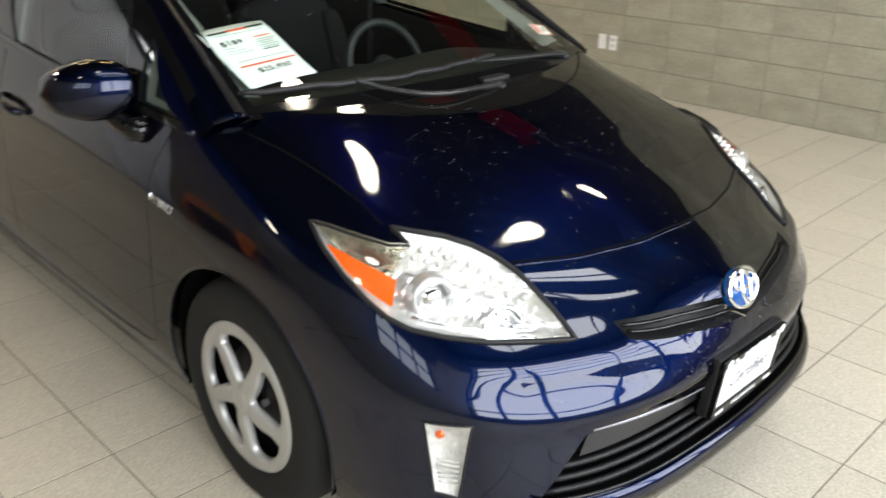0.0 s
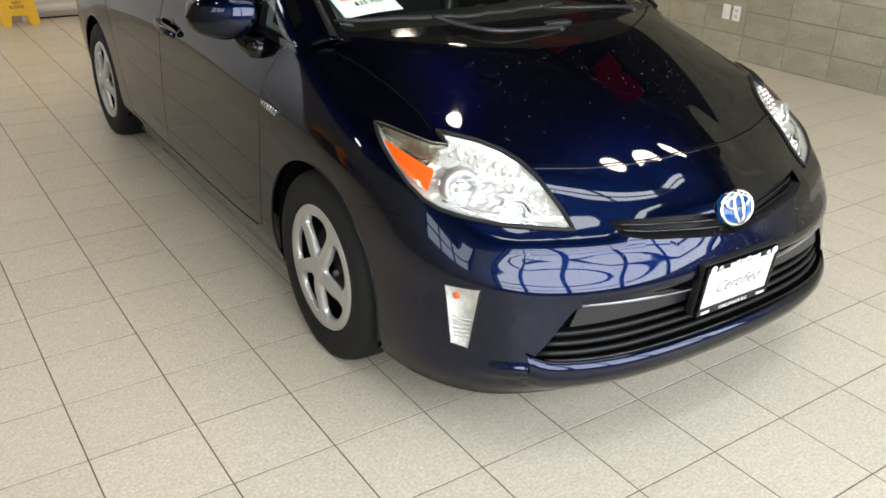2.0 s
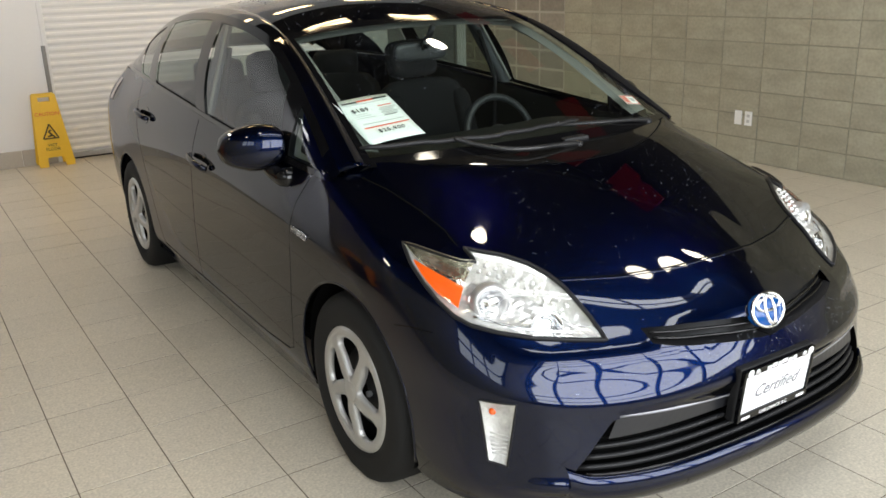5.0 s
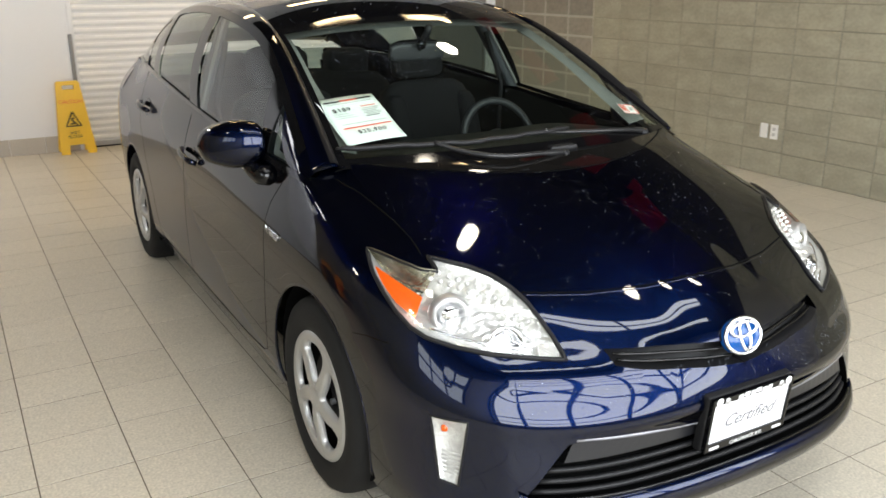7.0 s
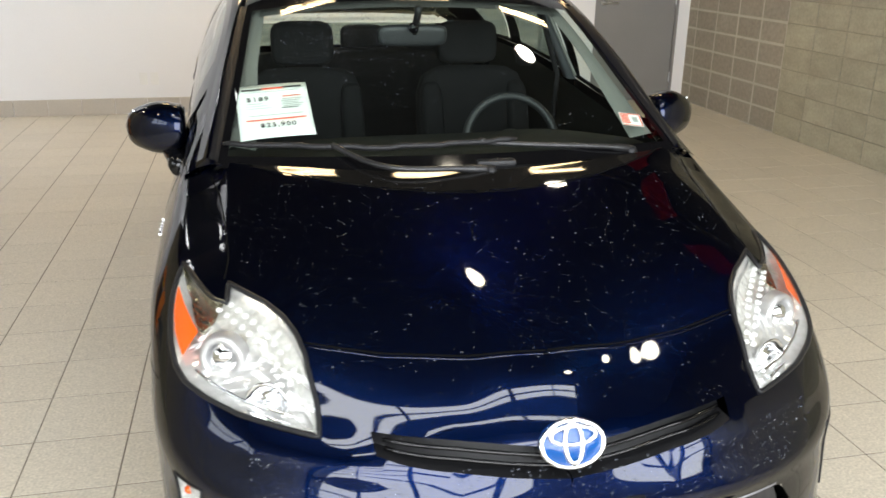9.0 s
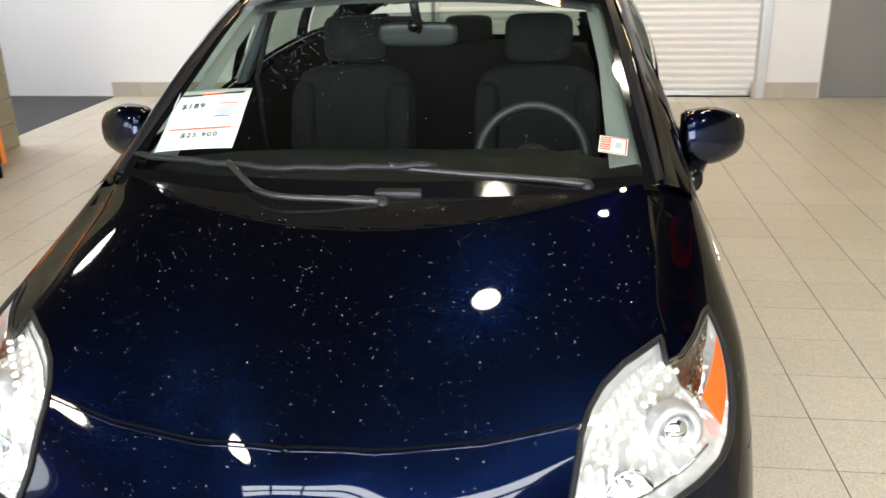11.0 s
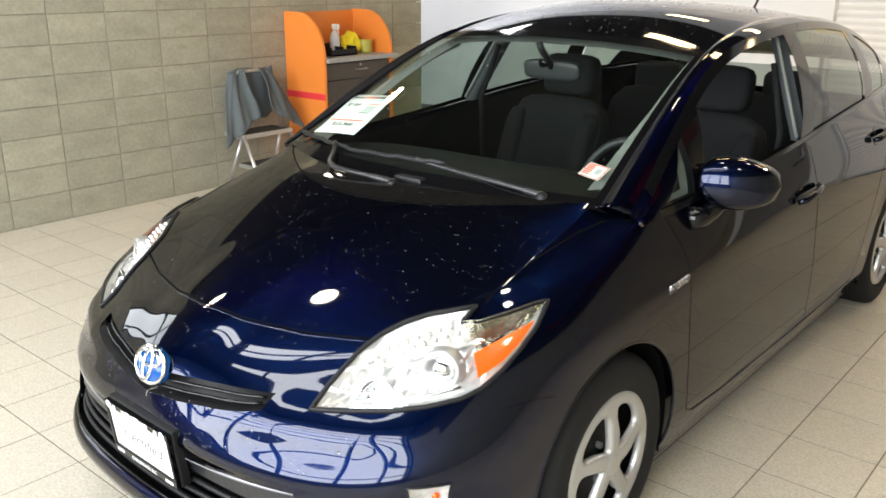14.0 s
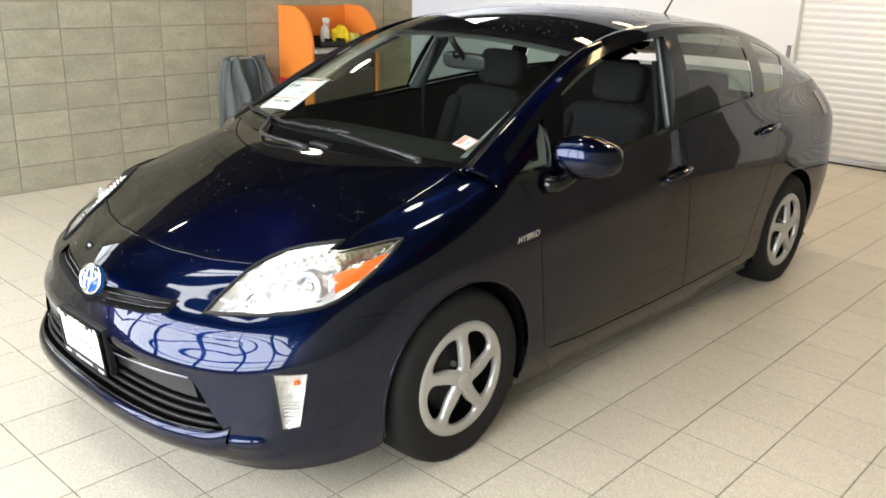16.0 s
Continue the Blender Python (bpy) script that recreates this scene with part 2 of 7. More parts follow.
def spline(ts, pts):
    """A natural cubic spline through the points at the parameters ts."""
    t, p = np.asarray(ts, float), np.asarray(pts, float)
    n, h = len(t), np.diff(np.asarray(ts, float))
    a, b = np.zeros((n, n)), np.zeros((n,) + p.shape[1:])
    a[0, 0] = a[-1, -1] = 1
    for i in range(1, n - 1):
        a[i, i - 1 : i + 2] = h[i - 1], 2 * (h[i - 1] + h[i]), h[i]
        b[i] = 6 * ((p[i + 1] - p[i]) / h[i] - (p[i] - p[i - 1]) / h[i - 1])
    m = np.linalg.solve(a, b.reshape(n, -1)).reshape(b.shape)

    def at(x):
        x = np.atleast_1d(np.asarray(x, float))
        i = np.clip(np.searchsorted(t, x) - 1, 0, n - 2)
        sh = (-1,) + (1,) * (p.ndim - 1)
        d, e, hh = (x - t[i]).reshape(sh), (t[i + 1] - x).reshape(sh), h[i].reshape(sh)
        return m[i] * e**3 / (6 * hh) + m[i + 1] * d**3 / (6 * hh) + (p[i] / hh - m[i] * hh / 6) * e + (p[i + 1] / hh - m[i + 1] * hh / 6) * d

    return at


# ---- the room ----
T = 0.2975  # tile module
BX, BZ = 0.3966, 0.1925  # block module


def structure(name, bm, mat, label, category):
    return tagged(part(name, bm, mat), label, category, kind="structure")


floor = structure("floor", box((-8.2, SOUTH - 3.0, -0.2), (EAST + 0.2, NORTH + 0.3, -0.0014)), M["grout"], "speckled beige square floor tiles with dark joints", "floor")
structure("carpet", box((-8.2, 4.9, -0.0024), (WEST - 0.22, NORTH, 0.006)), M["dark_floor"], "dark grey carpet in the side passage", "carpet")
LW = (-1.75, 0.30, 1.54, 2.70)  # side light in the west wall: y and z limits; a dark panel above it
bm = box((WEST - 0.2, SOUTH, -0.01), (WEST - 0.006, 5.13, LW[2]))
box((WEST - 0.2, SOUTH, LW[3]), (WEST - 0.006, 5.13, HIGH), bm=bm)
box((WEST - 0.2, SOUTH, LW[2]), (WEST - 0.006, LW[0], LW[3]), bm=bm)
box((WEST - 0.2, LW[1], LW[2]), (WEST - 0.006, 5.13, LW[3]), bm=bm)
wall_west = structure("wall_west", bm, M["mortar"], "grey concrete block wall with thin joints", "wall")
# unseen upper wall, made dark to suit what the hood mirrors
part("upper_wall", box((WEST - 0.0058, SOUTH, LW[3] + 0.002), (WEST + 0.004, 5.13, HIGH)), M["dark_ceiling"], wall_west, "dark upper part of the wall")
wall_east = structure("wall_east", box((EAST + 0.006, SOUTH, -0.01), (EAST + 0.2, NORTH + 0.2, HIGH)), M["mortar"], "grey concrete block wall, split-faced beyond a joint", "wall")
structure("wall_passage", box((-8.2, 4.9, 0), (-8.0, NORTH, HIGH)), M["white_wall"], "plain white painted passage wall", "wall")
structure("wall_passage_south", box((-8.2, 4.7, 0), (WEST - 0.2, 4.9, HIGH)), M["white_wall"], "plain white painted passage wall", "wall")
bm = box((-8.2, -0.42, HIGH), (EAST + 0.2, 5.4, HIGH + 0.10))
# the gap left over the passage lets the added lamp shine down
box((-8.2, 6.7, HIGH), (EAST + 0.2, NORTH + 0.2, HIGH + 0.10), bm=bm)
box((-8.2, 5.4, HIGH), (-7.2, 6.7, HIGH + 0.10), bm=bm)
box((-4.3, 5.4, HIGH), (EAST + 0.2, 6.7, HIGH + 0.10), bm=bm)
box((-8.2, SOUTH - 0.2, HIGH), (EAST + 0.2, -1.86, HIGH + 0.10), bm=bm)
box((-8.2, -1.58, HIGH), (EAST + 0.2, -0.94, HIGH + 0.10), bm=bm)
for y0, y1 in ((-0.94, -0.42), (-1.86, -1.58)):
    box((-8.2, y0, HIGH), (-2.65, y1, HIGH + 0.10), bm=bm)
    box((2.25, y0, HIGH), (EAST + 0.2, y1, HIGH + 0.10), bm=bm)
box((-8.2, SOUTH - 0.2, HIGH + 0.16), (EAST + 0.2, NORTH + 0.2, HIGH + 0.22), bm=bm)
ceiling = structure("ceiling", bm, M["dark_ceiling"], "dark high ceiling", "ceiling")

RX0, RX1, RZ = -0.64, 2.33, 3.0  # roller shutter opening
DX0, DX1, DZ = 2.90, 3.83, 2.08  # grey door opening
bm = box((-8.2, NORTH, 0), (RX0, NORTH + 0.2, HIGH))
box((RX1 + 0.09, NORTH, 0), (DX0, NORTH + 0.2, HIGH), bm=bm)
box((RX0, NORTH, RZ), (RX1 + 0.09, NORTH + 0.2, HIGH), bm=bm)
box((DX0, NORTH, DZ), (DX1, NORTH + 0.2, HIGH), bm=bm)
box((DX1, NORTH, 0), (EAST, NORTH + 0.2, HIGH), bm=bm)
wall_north = structure("wall_north", bm, M["white_wall"], "white painted wall with a shutter and a door", "wall")

# roller shutter of ribbed slats
shutter = thing("roller_shutter", ((RX0 + RX1) / 2, NORTH + 0.09, 0), "closed white ribbed roller shutter in the wall opening", "shutter", kind="structure")
prof = [(0.0, 0.0), (0.0, 0.012), (0.008, 0.022), (0.012, 0.036), (0.008, 0.052), (0.0, 0.062), (0.0, 0.066)]
n_slat = int((RZ - 0.03) / 0.066)
v = [(x, NORTH + 0.10 - d, h) for x in (RX0, RX1) for d, h in prof]
k = len(prof)
me = None
for i in range(n_slat):
    if me is None:
        s = put("slat", [Vector(p) + Vector((0, 0, 0.05)) for p in v], [(j, j + 1, k + j + 1, k + j) for j in range(k - 1)], M["shutter"], shutter, smooth=False)
        me = s.data
    else:
        s = new("slat", me)
        s.parent = shutter
        s.location = (0, 0, 0.066 * i)
part("bottom_bar", box((RX0 + 0.01, NORTH + 0.07, 0.012), (RX1 - 0.01, NORTH + 0.12, 0.06), 0.006), M["steel"], shutter, "grey metal bottom bar")
part("rubber_seal", box((RX0 + 0.01, NORTH + 0.075, 0.0), (RX1 - 0.01, NORTH + 0.115, 0.012)), M["rubber"], shutter, "black rubber seal")
part("guide_rail", box((RX1, NORTH - 0.012, 0), (RX1 + 0.09, NORTH + 0.14, RZ), 0.006), M["steel"], shutter, "grey steel guide rail")
part("guide_rail", box((RX0 - 0.012, NORTH - 0.006, 0), (RX0 + 0.03, NORTH + 0.14, RZ), 0.004), M["white_wall"], shutter, "white guide rail")
part("rubber_buffer", box((RX0 - 0.03, NORTH - 0.03, 0.15), (RX0 + 0.005, NORTH - 0.006, 1.06), 0.006), M["grey_paint"], shutter, "dark grey rail guard")

# grey steel door
door = thing("door_1", ((DX0 + DX1) / 2, NORTH, 0), "closed grey painted steel door with a lever handle", "door", kind="structure")
part("leaf", box((DX0 + 0.03, NORTH + 0.02, 0.012), (DX1 - 0.03, NORTH + 0.065, DZ - 0.03), 0.003), M["grey_paint"], door)
part("door_frame", box((DX0, NORTH - 0.008, 0), (DX0 + 0.027, NORTH + 0.1, DZ), 0.003), M["grey_paint"], door)
part("door_frame", box((DX1 - 0.027, NORTH - 0.008, 0), (DX1, NORTH + 0.1, DZ), 0.003), M["grey_paint"], door)
part("door_frame", box((DX0 + 0.027, NORTH - 0.008, DZ - 0.028), (DX1 - 0.027, NORTH + 0.1, DZ), 0.003), M["grey_paint"], door)
hx = DX0 + 0.10
bm = lathe([(0.0, -0.012), (0.03, -0.01), (0.032, 0.0)], (hx, NORTH + 0.02, 1.02), "y", 24)
tube([(hx, NORTH + 0.02, 1.02), (hx, NORTH - 0.04, 1.02), (hx + 0.03, NORTH - 0.05, 1.02), (hx + 0.13, NORTH - 0.045, 1.015)], 0.010, bm=bm)
part("door_handle", bm, M["steel"], door, "brushed steel lever handle", True)
for z in (0.25, 1.05, 1.85):
    part("hinge", tube([(DX1 - 0.028, NORTH + 0.012, z - 0.05), (DX1 - 0.028, NORTH + 0.012, z + 0.05)], 0.008), M["steel"], door)


def socket(x, y, z, axis, kinds):
    """Two white wall plates side by side; the wall's normal is along axis."""
    for i, kind in enumerate(kinds):
        s = thing("wall_socket", (x, y, z), "white plastic wall plate set in the wall", "socket", "wall plates")
        w, h, d = 0.035, 0.058, 0.007
        off = (i - 0.5) * 0.10
        if axis == "y":
            m = Matrix.Translation((x + off, y, z))
        else:
            m = Matrix.Translation((x, y + off, z)) @ pose(0, 0, 0, 0, 0, 90 if x < 0 else -90)
        part("plate", box((-w, -d, -h), (w, 0, h), 0.003, m), M["white_plastic"], s)
        if kind:
            for dz in (-0.022, 0.022):
                part("outlet", box((-0.014, -d - 0.002, dz - 0.012), (0.014, -d, dz + 0.012), 0.002, m), M["grey_plastic"], s)


M["white_plastic"] = material("white_plastic", (0.78, 0.78, 0.76), 0.35, scale=60, vary=0.03)
M["grey_plastic"] = material("grey_plastic", (0.5, 0.5, 0.49), 0.4, scale=60, vary=0.05)
socket(-1.54, NORTH, 0.33, "y", (0, 0))
socket(EAST, 3.22, 0.355, "x", (1, 0))
socket(2.78, NORTH, 0.335, "y", (0,))

# glazed south front with bars, behind the camera
bm = box((WEST - 0.2, SOUTH - 0.2, 3.5), (EAST + 0.2, SOUTH, HIGH))
box((WEST - 0.2, SOUTH - 0.2, 0), (EAST + 0.2, SOUTH, 0.62), bm=bm)
structure("wall_south", bm, M["block_rest"], "block wall over and under the glazed front", "wall")
window = thing("window_1", (0.1, SOUTH, 0.18), "large glazed front with dark metal bars", "window", kind="structure")
M["bar"] = material("bar", (0.05, 0.055, 0.06), 0.4, metal=0.3, scale=40, vary=0.1)
for i in range(7):
    x = WEST + 0.04 + i * (EAST - WEST - 0.08) / 6
    part("window_frame", box((x - 0.05, SOUTH - 0.15, 0.62), (x + 0.05, SOUTH - 0.05, 3.5), 0.005), M["bar"], window)
for z in (0.66, 1.2, 1.75, 2.3, 2.88, 3.46):
    part("window_bar", box((WEST, SOUTH - 0.14, z - 0.035), (EAST, SOUTH - 0.06, z + 0.035), 0.005), M["bar"], window)
side_light = thing("window_3", (WEST, -0.725, LW[2]), "side light with dark metal bars in the block wall", "window", kind="structure")
for y in (LW[0] + 0.03, -1.05, -0.38, LW[1] - 0.03):
    part("window_frame", box((WEST - 0.14, y - 0.03, LW[2]), (WEST - 0.06, y + 0.03, LW[3]), 0.004), M["bar"], side_light)
for z in (LW[2] + 0.03, 2.12, LW[3] - 0.03):
    part("window_bar", box((WEST - 0.13, LW[0] + 0.06, z - 0.03), (WEST - 0.07, LW[1] - 0.06, z + 0.03), 0.004), M["bar"], side_light)
roofw = thing("window_2", (-0.2, -1.0, HIGH), "strips of rooflight with dark bars in the ceiling", "window", kind="structure")
part("window_bar", box((-2.65, -0.73, HIGH + 0.02), (2.25, -0.67, HIGH + 0.08)), M["bar"], roofw)
for i in range(1, 4):
    x = -2.65 + i * 4.9 / 4
    part("window_bar", box((x - 0.03, -0.94, HIGH + 0.03), (x + 0.03, -0.42, HIGH + 0.09)), M["bar"], roofw)
    part("window_bar", box((x - 0.03, -1.86, HIGH + 0.03), (x + 0.03, -1.58, HIGH + 0.09)), M["bar"], roofw)
# outside, the forecourt goes on to the horizon
structure("wall_passage_west", box((-8.2, SOUTH - 0.2, 0), (-8.0, 4.9, HIGH)), M["white_wall"], "plain white painted passage wall", "wall")

# ceiling lamps
M["lamp_glow"] = glowing("lamp_glow", (1.0, 0.90, 0.72), 48)
M["tube_glow"] = glowing("tube_glow", (1.0, 0.72, 0.38), 32)


def round_lamp(x, y, z, r):
    th = thing("ceiling_lamp", (x, y, z), "round bright high-bay lamp hanging from the dark ceiling", "lamp", "high-bay lamps")
    bm = lathe([(0.0, 0.24), (0.05, 0.22), (0.07, 0.16), (0.11, 0.08), (r, 0.0), (r - 0.008, 0.0), (0.10, 0.07), (0.0, 0.14)], (x, y, z), "z", 32)
    part("reflector", bm, M["steel"], th, "", True)
    part("diffuser", lathe([(0.0, 0.0), (r - 0.009, 0.004), (r - 0.009, 0.012), (0.0, 0.012)], (x, y, z), "z", 32), M["lamp_glow"], th, "glowing white disc")
    part("stem", tube([(x, y, z + 0.2), (x, y, HIGH)], 0.012), M["black_plastic"], th)


for x, y, r in ((0.47, 1.82, 0.115), (-1.58, 0.70, 0.13), (1.36, 0.50, 0.13), (2.30, 0.87, 0.13), (-3.20, 0.75, 0.13)):
    round_lamp(x, y, 3.5, r)
round_lamp(-3.45, 3.05, 3.0, 0.14)
round_lamp(1.55, 3.15, 3.5, 0.12)


def strip_lamp(x, y, z=3.62):
    th = thing("strip_lamp", (x, y, z), "warm rectangular ceiling lamp in a metal tray", "lamp", "strip lamps")
    bm = box((x - 0.32, y - 0.13, z), (x + 0.32, y + 0.13, z + 0.07), 0.01)
    part("lamp_tray", bm, M["steel"], th)
    for dy in (-0.06, 0.06):
        part("lamp_tube", box((x - 0.29, y + dy - 0.035, z - 0.012), (x + 0.29, y + dy + 0.035, z - 0.001), 0.003), M["tube_glow"], th, "glowing warm tube")
    for dx in (-0.25, 0.25):
        part("wire", tube([(x + dx, y, z + 0.07), (x + dx, y, HIGH)], 0.004, 6), M["black_plastic"], th)


for x in (-0.55, 0.65, 1.85):
    strip_lamp(x, 4.15)
for x in (-1.3, -0.15, 1.05, 2.25):
    strip_lamp(x, 6.3)

# red banner panel hung high by the east wall
M["banner_red"] = material("banner_red", (0.27, 0.009, 0.013), 0.5, scale=30, vary=0.06)
for by_ in (2.72, 4.02, 5.34):
    ban = thing("red_banner", (3.80, by_, 3.9), "plain red banner panel hanging high by the block wall", "banner", "red banners")
    part("panel", box((3.79, by_ - 0.36, 3.90), (3.82, by_ + 0.36, 4.50), 0.004), M["banner_red"], ban)
    for y in (by_ - 0.28, by_ + 0.28):
        part("wire", tube([(3.805, y, 4.49), (3.805, y, HIGH)], 0.004, 6), M["black_plastic"], ban)


# ---- the car ----
car = thing("car", (0, 2.24, 0), "dark blue hatchback car, wet with rain drops, parked on the tiles", "car")

# Rails of one half of the body, from the nose's middle round the corner and along the side to the tail.
RAIL_A = [(0, .10, .17), (.25, .11, .17), (.50, .16, .175), (.72, .28, .18), (.80, .42, .185), (.825, .56, .19), (.84, .93, .19), (.815, 1.25, .152),
          (.80, 2, .138), (.80, 2.75, .142), (.81, 3.25, .165), (.835, 3.63, .2), (.81, 4.0, .22), (.73, 4.28, .24), (.45, 4.41, .25), (0, 4.43, .25)]
RAIL_B = [(0, .010, .265), (.25, .020, .265), (.50, .072, .27), (.728, .235, .275), (.81, .38, .28), (.838, .55, .28), (.85, .93, .28), (.855, 1.25, .275),
          (.852, 2, .265), (.852, 2.75, .27), (.855, 3.25, .28), (.858, 3.63, .29), (.835, 4.0, .32), (.75, 4.31, .36), (.47, 4.45, .38), (0, 4.47, .38)]
RAIL_C = [(0, .026, .45), (.25, .036, .45), (.50, .088, .455), (.730, .246, .46), (.815, .40, .46), (.845, .55, .455), (.86, .93, .45), (.868, 1.25, .45),
          (.87, 2, .45), (.87, 2.75, .45), (.868, 3.25, .46), (.866, 3.63, .47), (.853, 4.0, .50), (.772, 4.33, .54), (.48, 4.46, .56), (0, 4.48, .56)]
RAIL_D = [(0, .010, .530), (.25, .022, .530), (.49, .092, .538), (.734, .262, .560), (.816, .405, .585), (.846, .56, .615), (.866, .93, .635), (.872, 1.25, .635),
          (.873, 2, .65), (.873, 2.75, .665), (.870, 3.25, .68), (.865, 3.63, .69), (.853, 4.0, .71), (.772, 4.33, .75), (.48, 4.44, .77), (0, 4.46, .77)]
RAIL_E = [(0, .075, .67), (.24, .10, .672), (.47, .20, .675), (.715, .375, .71), (.785, .50, .735), (.825, .62, .75), (.855, .93, .775), (.865, 1.25, .79),
          (.866, 2, .83), (.864, 2.75, .86), (.855, 3.25, .88), (.845, 3.63, .895), (.822, 4.0, .92), (.750, 4.29, .95), (.46, 4.38, .97), (0, 4.40, .97)]
RAIL_F = [(0, .215, .768), (.24, .25, .768), (.47, .335, .775), (.645, .48, .815), (.735, .64, .842), (.765, .78, .868), (.785, .98, .91), (.795, 1.2, .95),
          (.818, 2.0, 1.003), (.812, 2.75, 1.064), (.785, 3.25, 1.088), (.748, 3.6, 1.095), (.705, 3.95, 1.10), (.655, 4.22, 1.10), (.43, 4.30, 1.10), (0, 4.33, 1.10)]
RAIL_G = [(0, .47, .875), (.20, .49, .877), (.42, .57, .885), (.57, .69, .90), (.66, .81, .917), (.70, .91, .930), (.735, 1.02, .945), (.77, 1.15, .962)]
RAIL_H = [(0, .77, .973), (.16, .775, .974), (.33, .805, .976), (.46, .85, .976), (.56, .90, .975), (.64, .965, .971), (.70, 1.04, .967), (.745, 1.12, .964)]
RAIL_T = [(0, .890, 1.001), (.155, .893, 1.002), (.32, .925, 1.005), (.445, .968, 1.006), (.545, 1.010, 1.005), (.62, 1.045, 1.005), (.675, 1.082, .997), (.722, 1.125, .980)]
RAILS = [RAIL_A, RAIL_B, RAIL_C, RAIL_D, RAIL_E, RAIL_F]

_mean = np.mean([np.array(r, float) for r in RAILS], 0)
KNOT = np.r_[0, np.cumsum(np.linalg.norm(np.diff(_mean, axis=0), axis=1))]


def mirrored(points):
    """A half rail carried over the middle line, so that the surface runs smoothly across it."""
    p = np.array(points, float)
    q = p[1:4][::-1] * (-1, 1, 1)
    return np.vstack([q, p])


KNOT_M = np.r_[-KNOT[1:4][::-1], KNOT]
RAIL_AT = [spline(np.r_[KNOT_M, KNOT[-1] + (KNOT[-1] - KNOT[-4:-1][::-1])], np.vstack([mirrored(r), np.array(r, float)[-4:-1][::-1] * (-1, 1, 1)])) for r in RAILS]
RAIL_AT += [spline(KNOT_M[: 11], mirrored(r)) for r in (RAIL_G, RAIL_H, RAIL_T)]


def ladder(ctrl, v):
    """Points along a smooth curve through control points ctrl (n, ..., 3) at v in 0..n-1."""
    n = len(ctrl)
    v = np.atleast_1d(v)
    i = np.clip(v.astype(int), 0, n - 2)
    t = (v - i).reshape((-1,) + (1,) * (ctrl.ndim - 1))
    lo = np.where((i > 0).reshape(t.shape), ctrl[np.maximum(i - 1, 0)], 2 * ctrl[0] - ctrl[1])
    hi = np.where((i < n - 2).reshape(t.shape), ctrl[np.minimum(i + 2, n - 1)], 2 * ctrl[-1] - ctrl[-2])
    a, b = ctrl[i], ctrl[i + 1]
    m0, m1 = (b - lo) / 2, (hi - a) / 2
    return (2 * t**3 - 3 * t**2 + 1) * a + (t**3 - 2 * t**2 + t) * m0 + (3 * t**2 - 2 * t**3) * b + (t**3 - t**2) * m1


def body_grid(u, rails, per=9, v_lo=0.0, v_hi=None):
    ctrl = np.stack([RAIL_AT[k](u) for k in range(rails)])  # rails, u, 3
    v_hi = rails - 1 if v_hi is None else v_hi
    v = np.linspace(v_lo, v_hi, int((v_hi - v_lo) * per) + 1)
    p = ladder(ctrl, v)
    x, y, z = p[..., 0], p[..., 1], p[..., 2]
    p[..., 1] -= 0.022 * np.exp(-((x / 0.10) ** 2) - ((z - 0.675) / 0.055) ** 2) * (y < 0.4)
    p[..., 1] -= 0.026 * np.exp(-(((z - 0.632) / 0.045) ** 2)) * np.clip((0.74 - x) / 0.12, 0, 1) * np.clip((x - 0.22) / 0.2, 0, 1) * (y < 0.4)
    p[..., 1] -= 0.016 * np.exp(-(((z - 0.288) / 0.022) ** 2)) * np.clip((0.76 - x) / 0.06, 0, 1) * np.clip((x - 0.56) / 0.08, 0, 1) * (y < 0.4)
    p[..., 2] += 0.010 * np.exp(-((x / 0.11) ** 2) - ((y - 0.16) / 0.08) ** 2) * (z > 0.6)
    return p, v


def normals_of(p):
    du, dv = np.gradient(p, axis=1), np.gradient(p, axis=0)
    n = np.cross(du, dv)
    return n / np.maximum(np.linalg.norm(n, axis=-1, keepdims=True), 1e-9)


WHEELS = [(0.925, 0.315), (3.63, 0.315)]
SETTLE = 0.018
ARCH = 0.352


def cut_arches(pts):
    """Which points stay, after those at a wheel arch's rim have been drawn onto its circle."""
    keep = np.ones(pts.shape[:2], bool)
    for wy, wz in WHEELS:
        d = np.stack([pts[..., 1] - wy, pts[..., 2] - wz], -1)
        r = np.linalg.norm(d, axis=-1)
        near = (r < ARCH) & (pts[..., 0] > 0.6)
        keep &= ~near
        rim = (r >= ARCH) & (r < ARCH + 0.032) & (pts[..., 0] > 0.6)
        s = np.where(rim, ARCH / r, 1.0)[..., None]
        new_d = d * s
        pts[..., 1], pts[..., 2] = np.where(rim, wy + new_d[..., 0], pts[..., 1]), np.where(rim, wz + new_d[..., 1], pts[..., 2])
    return keep


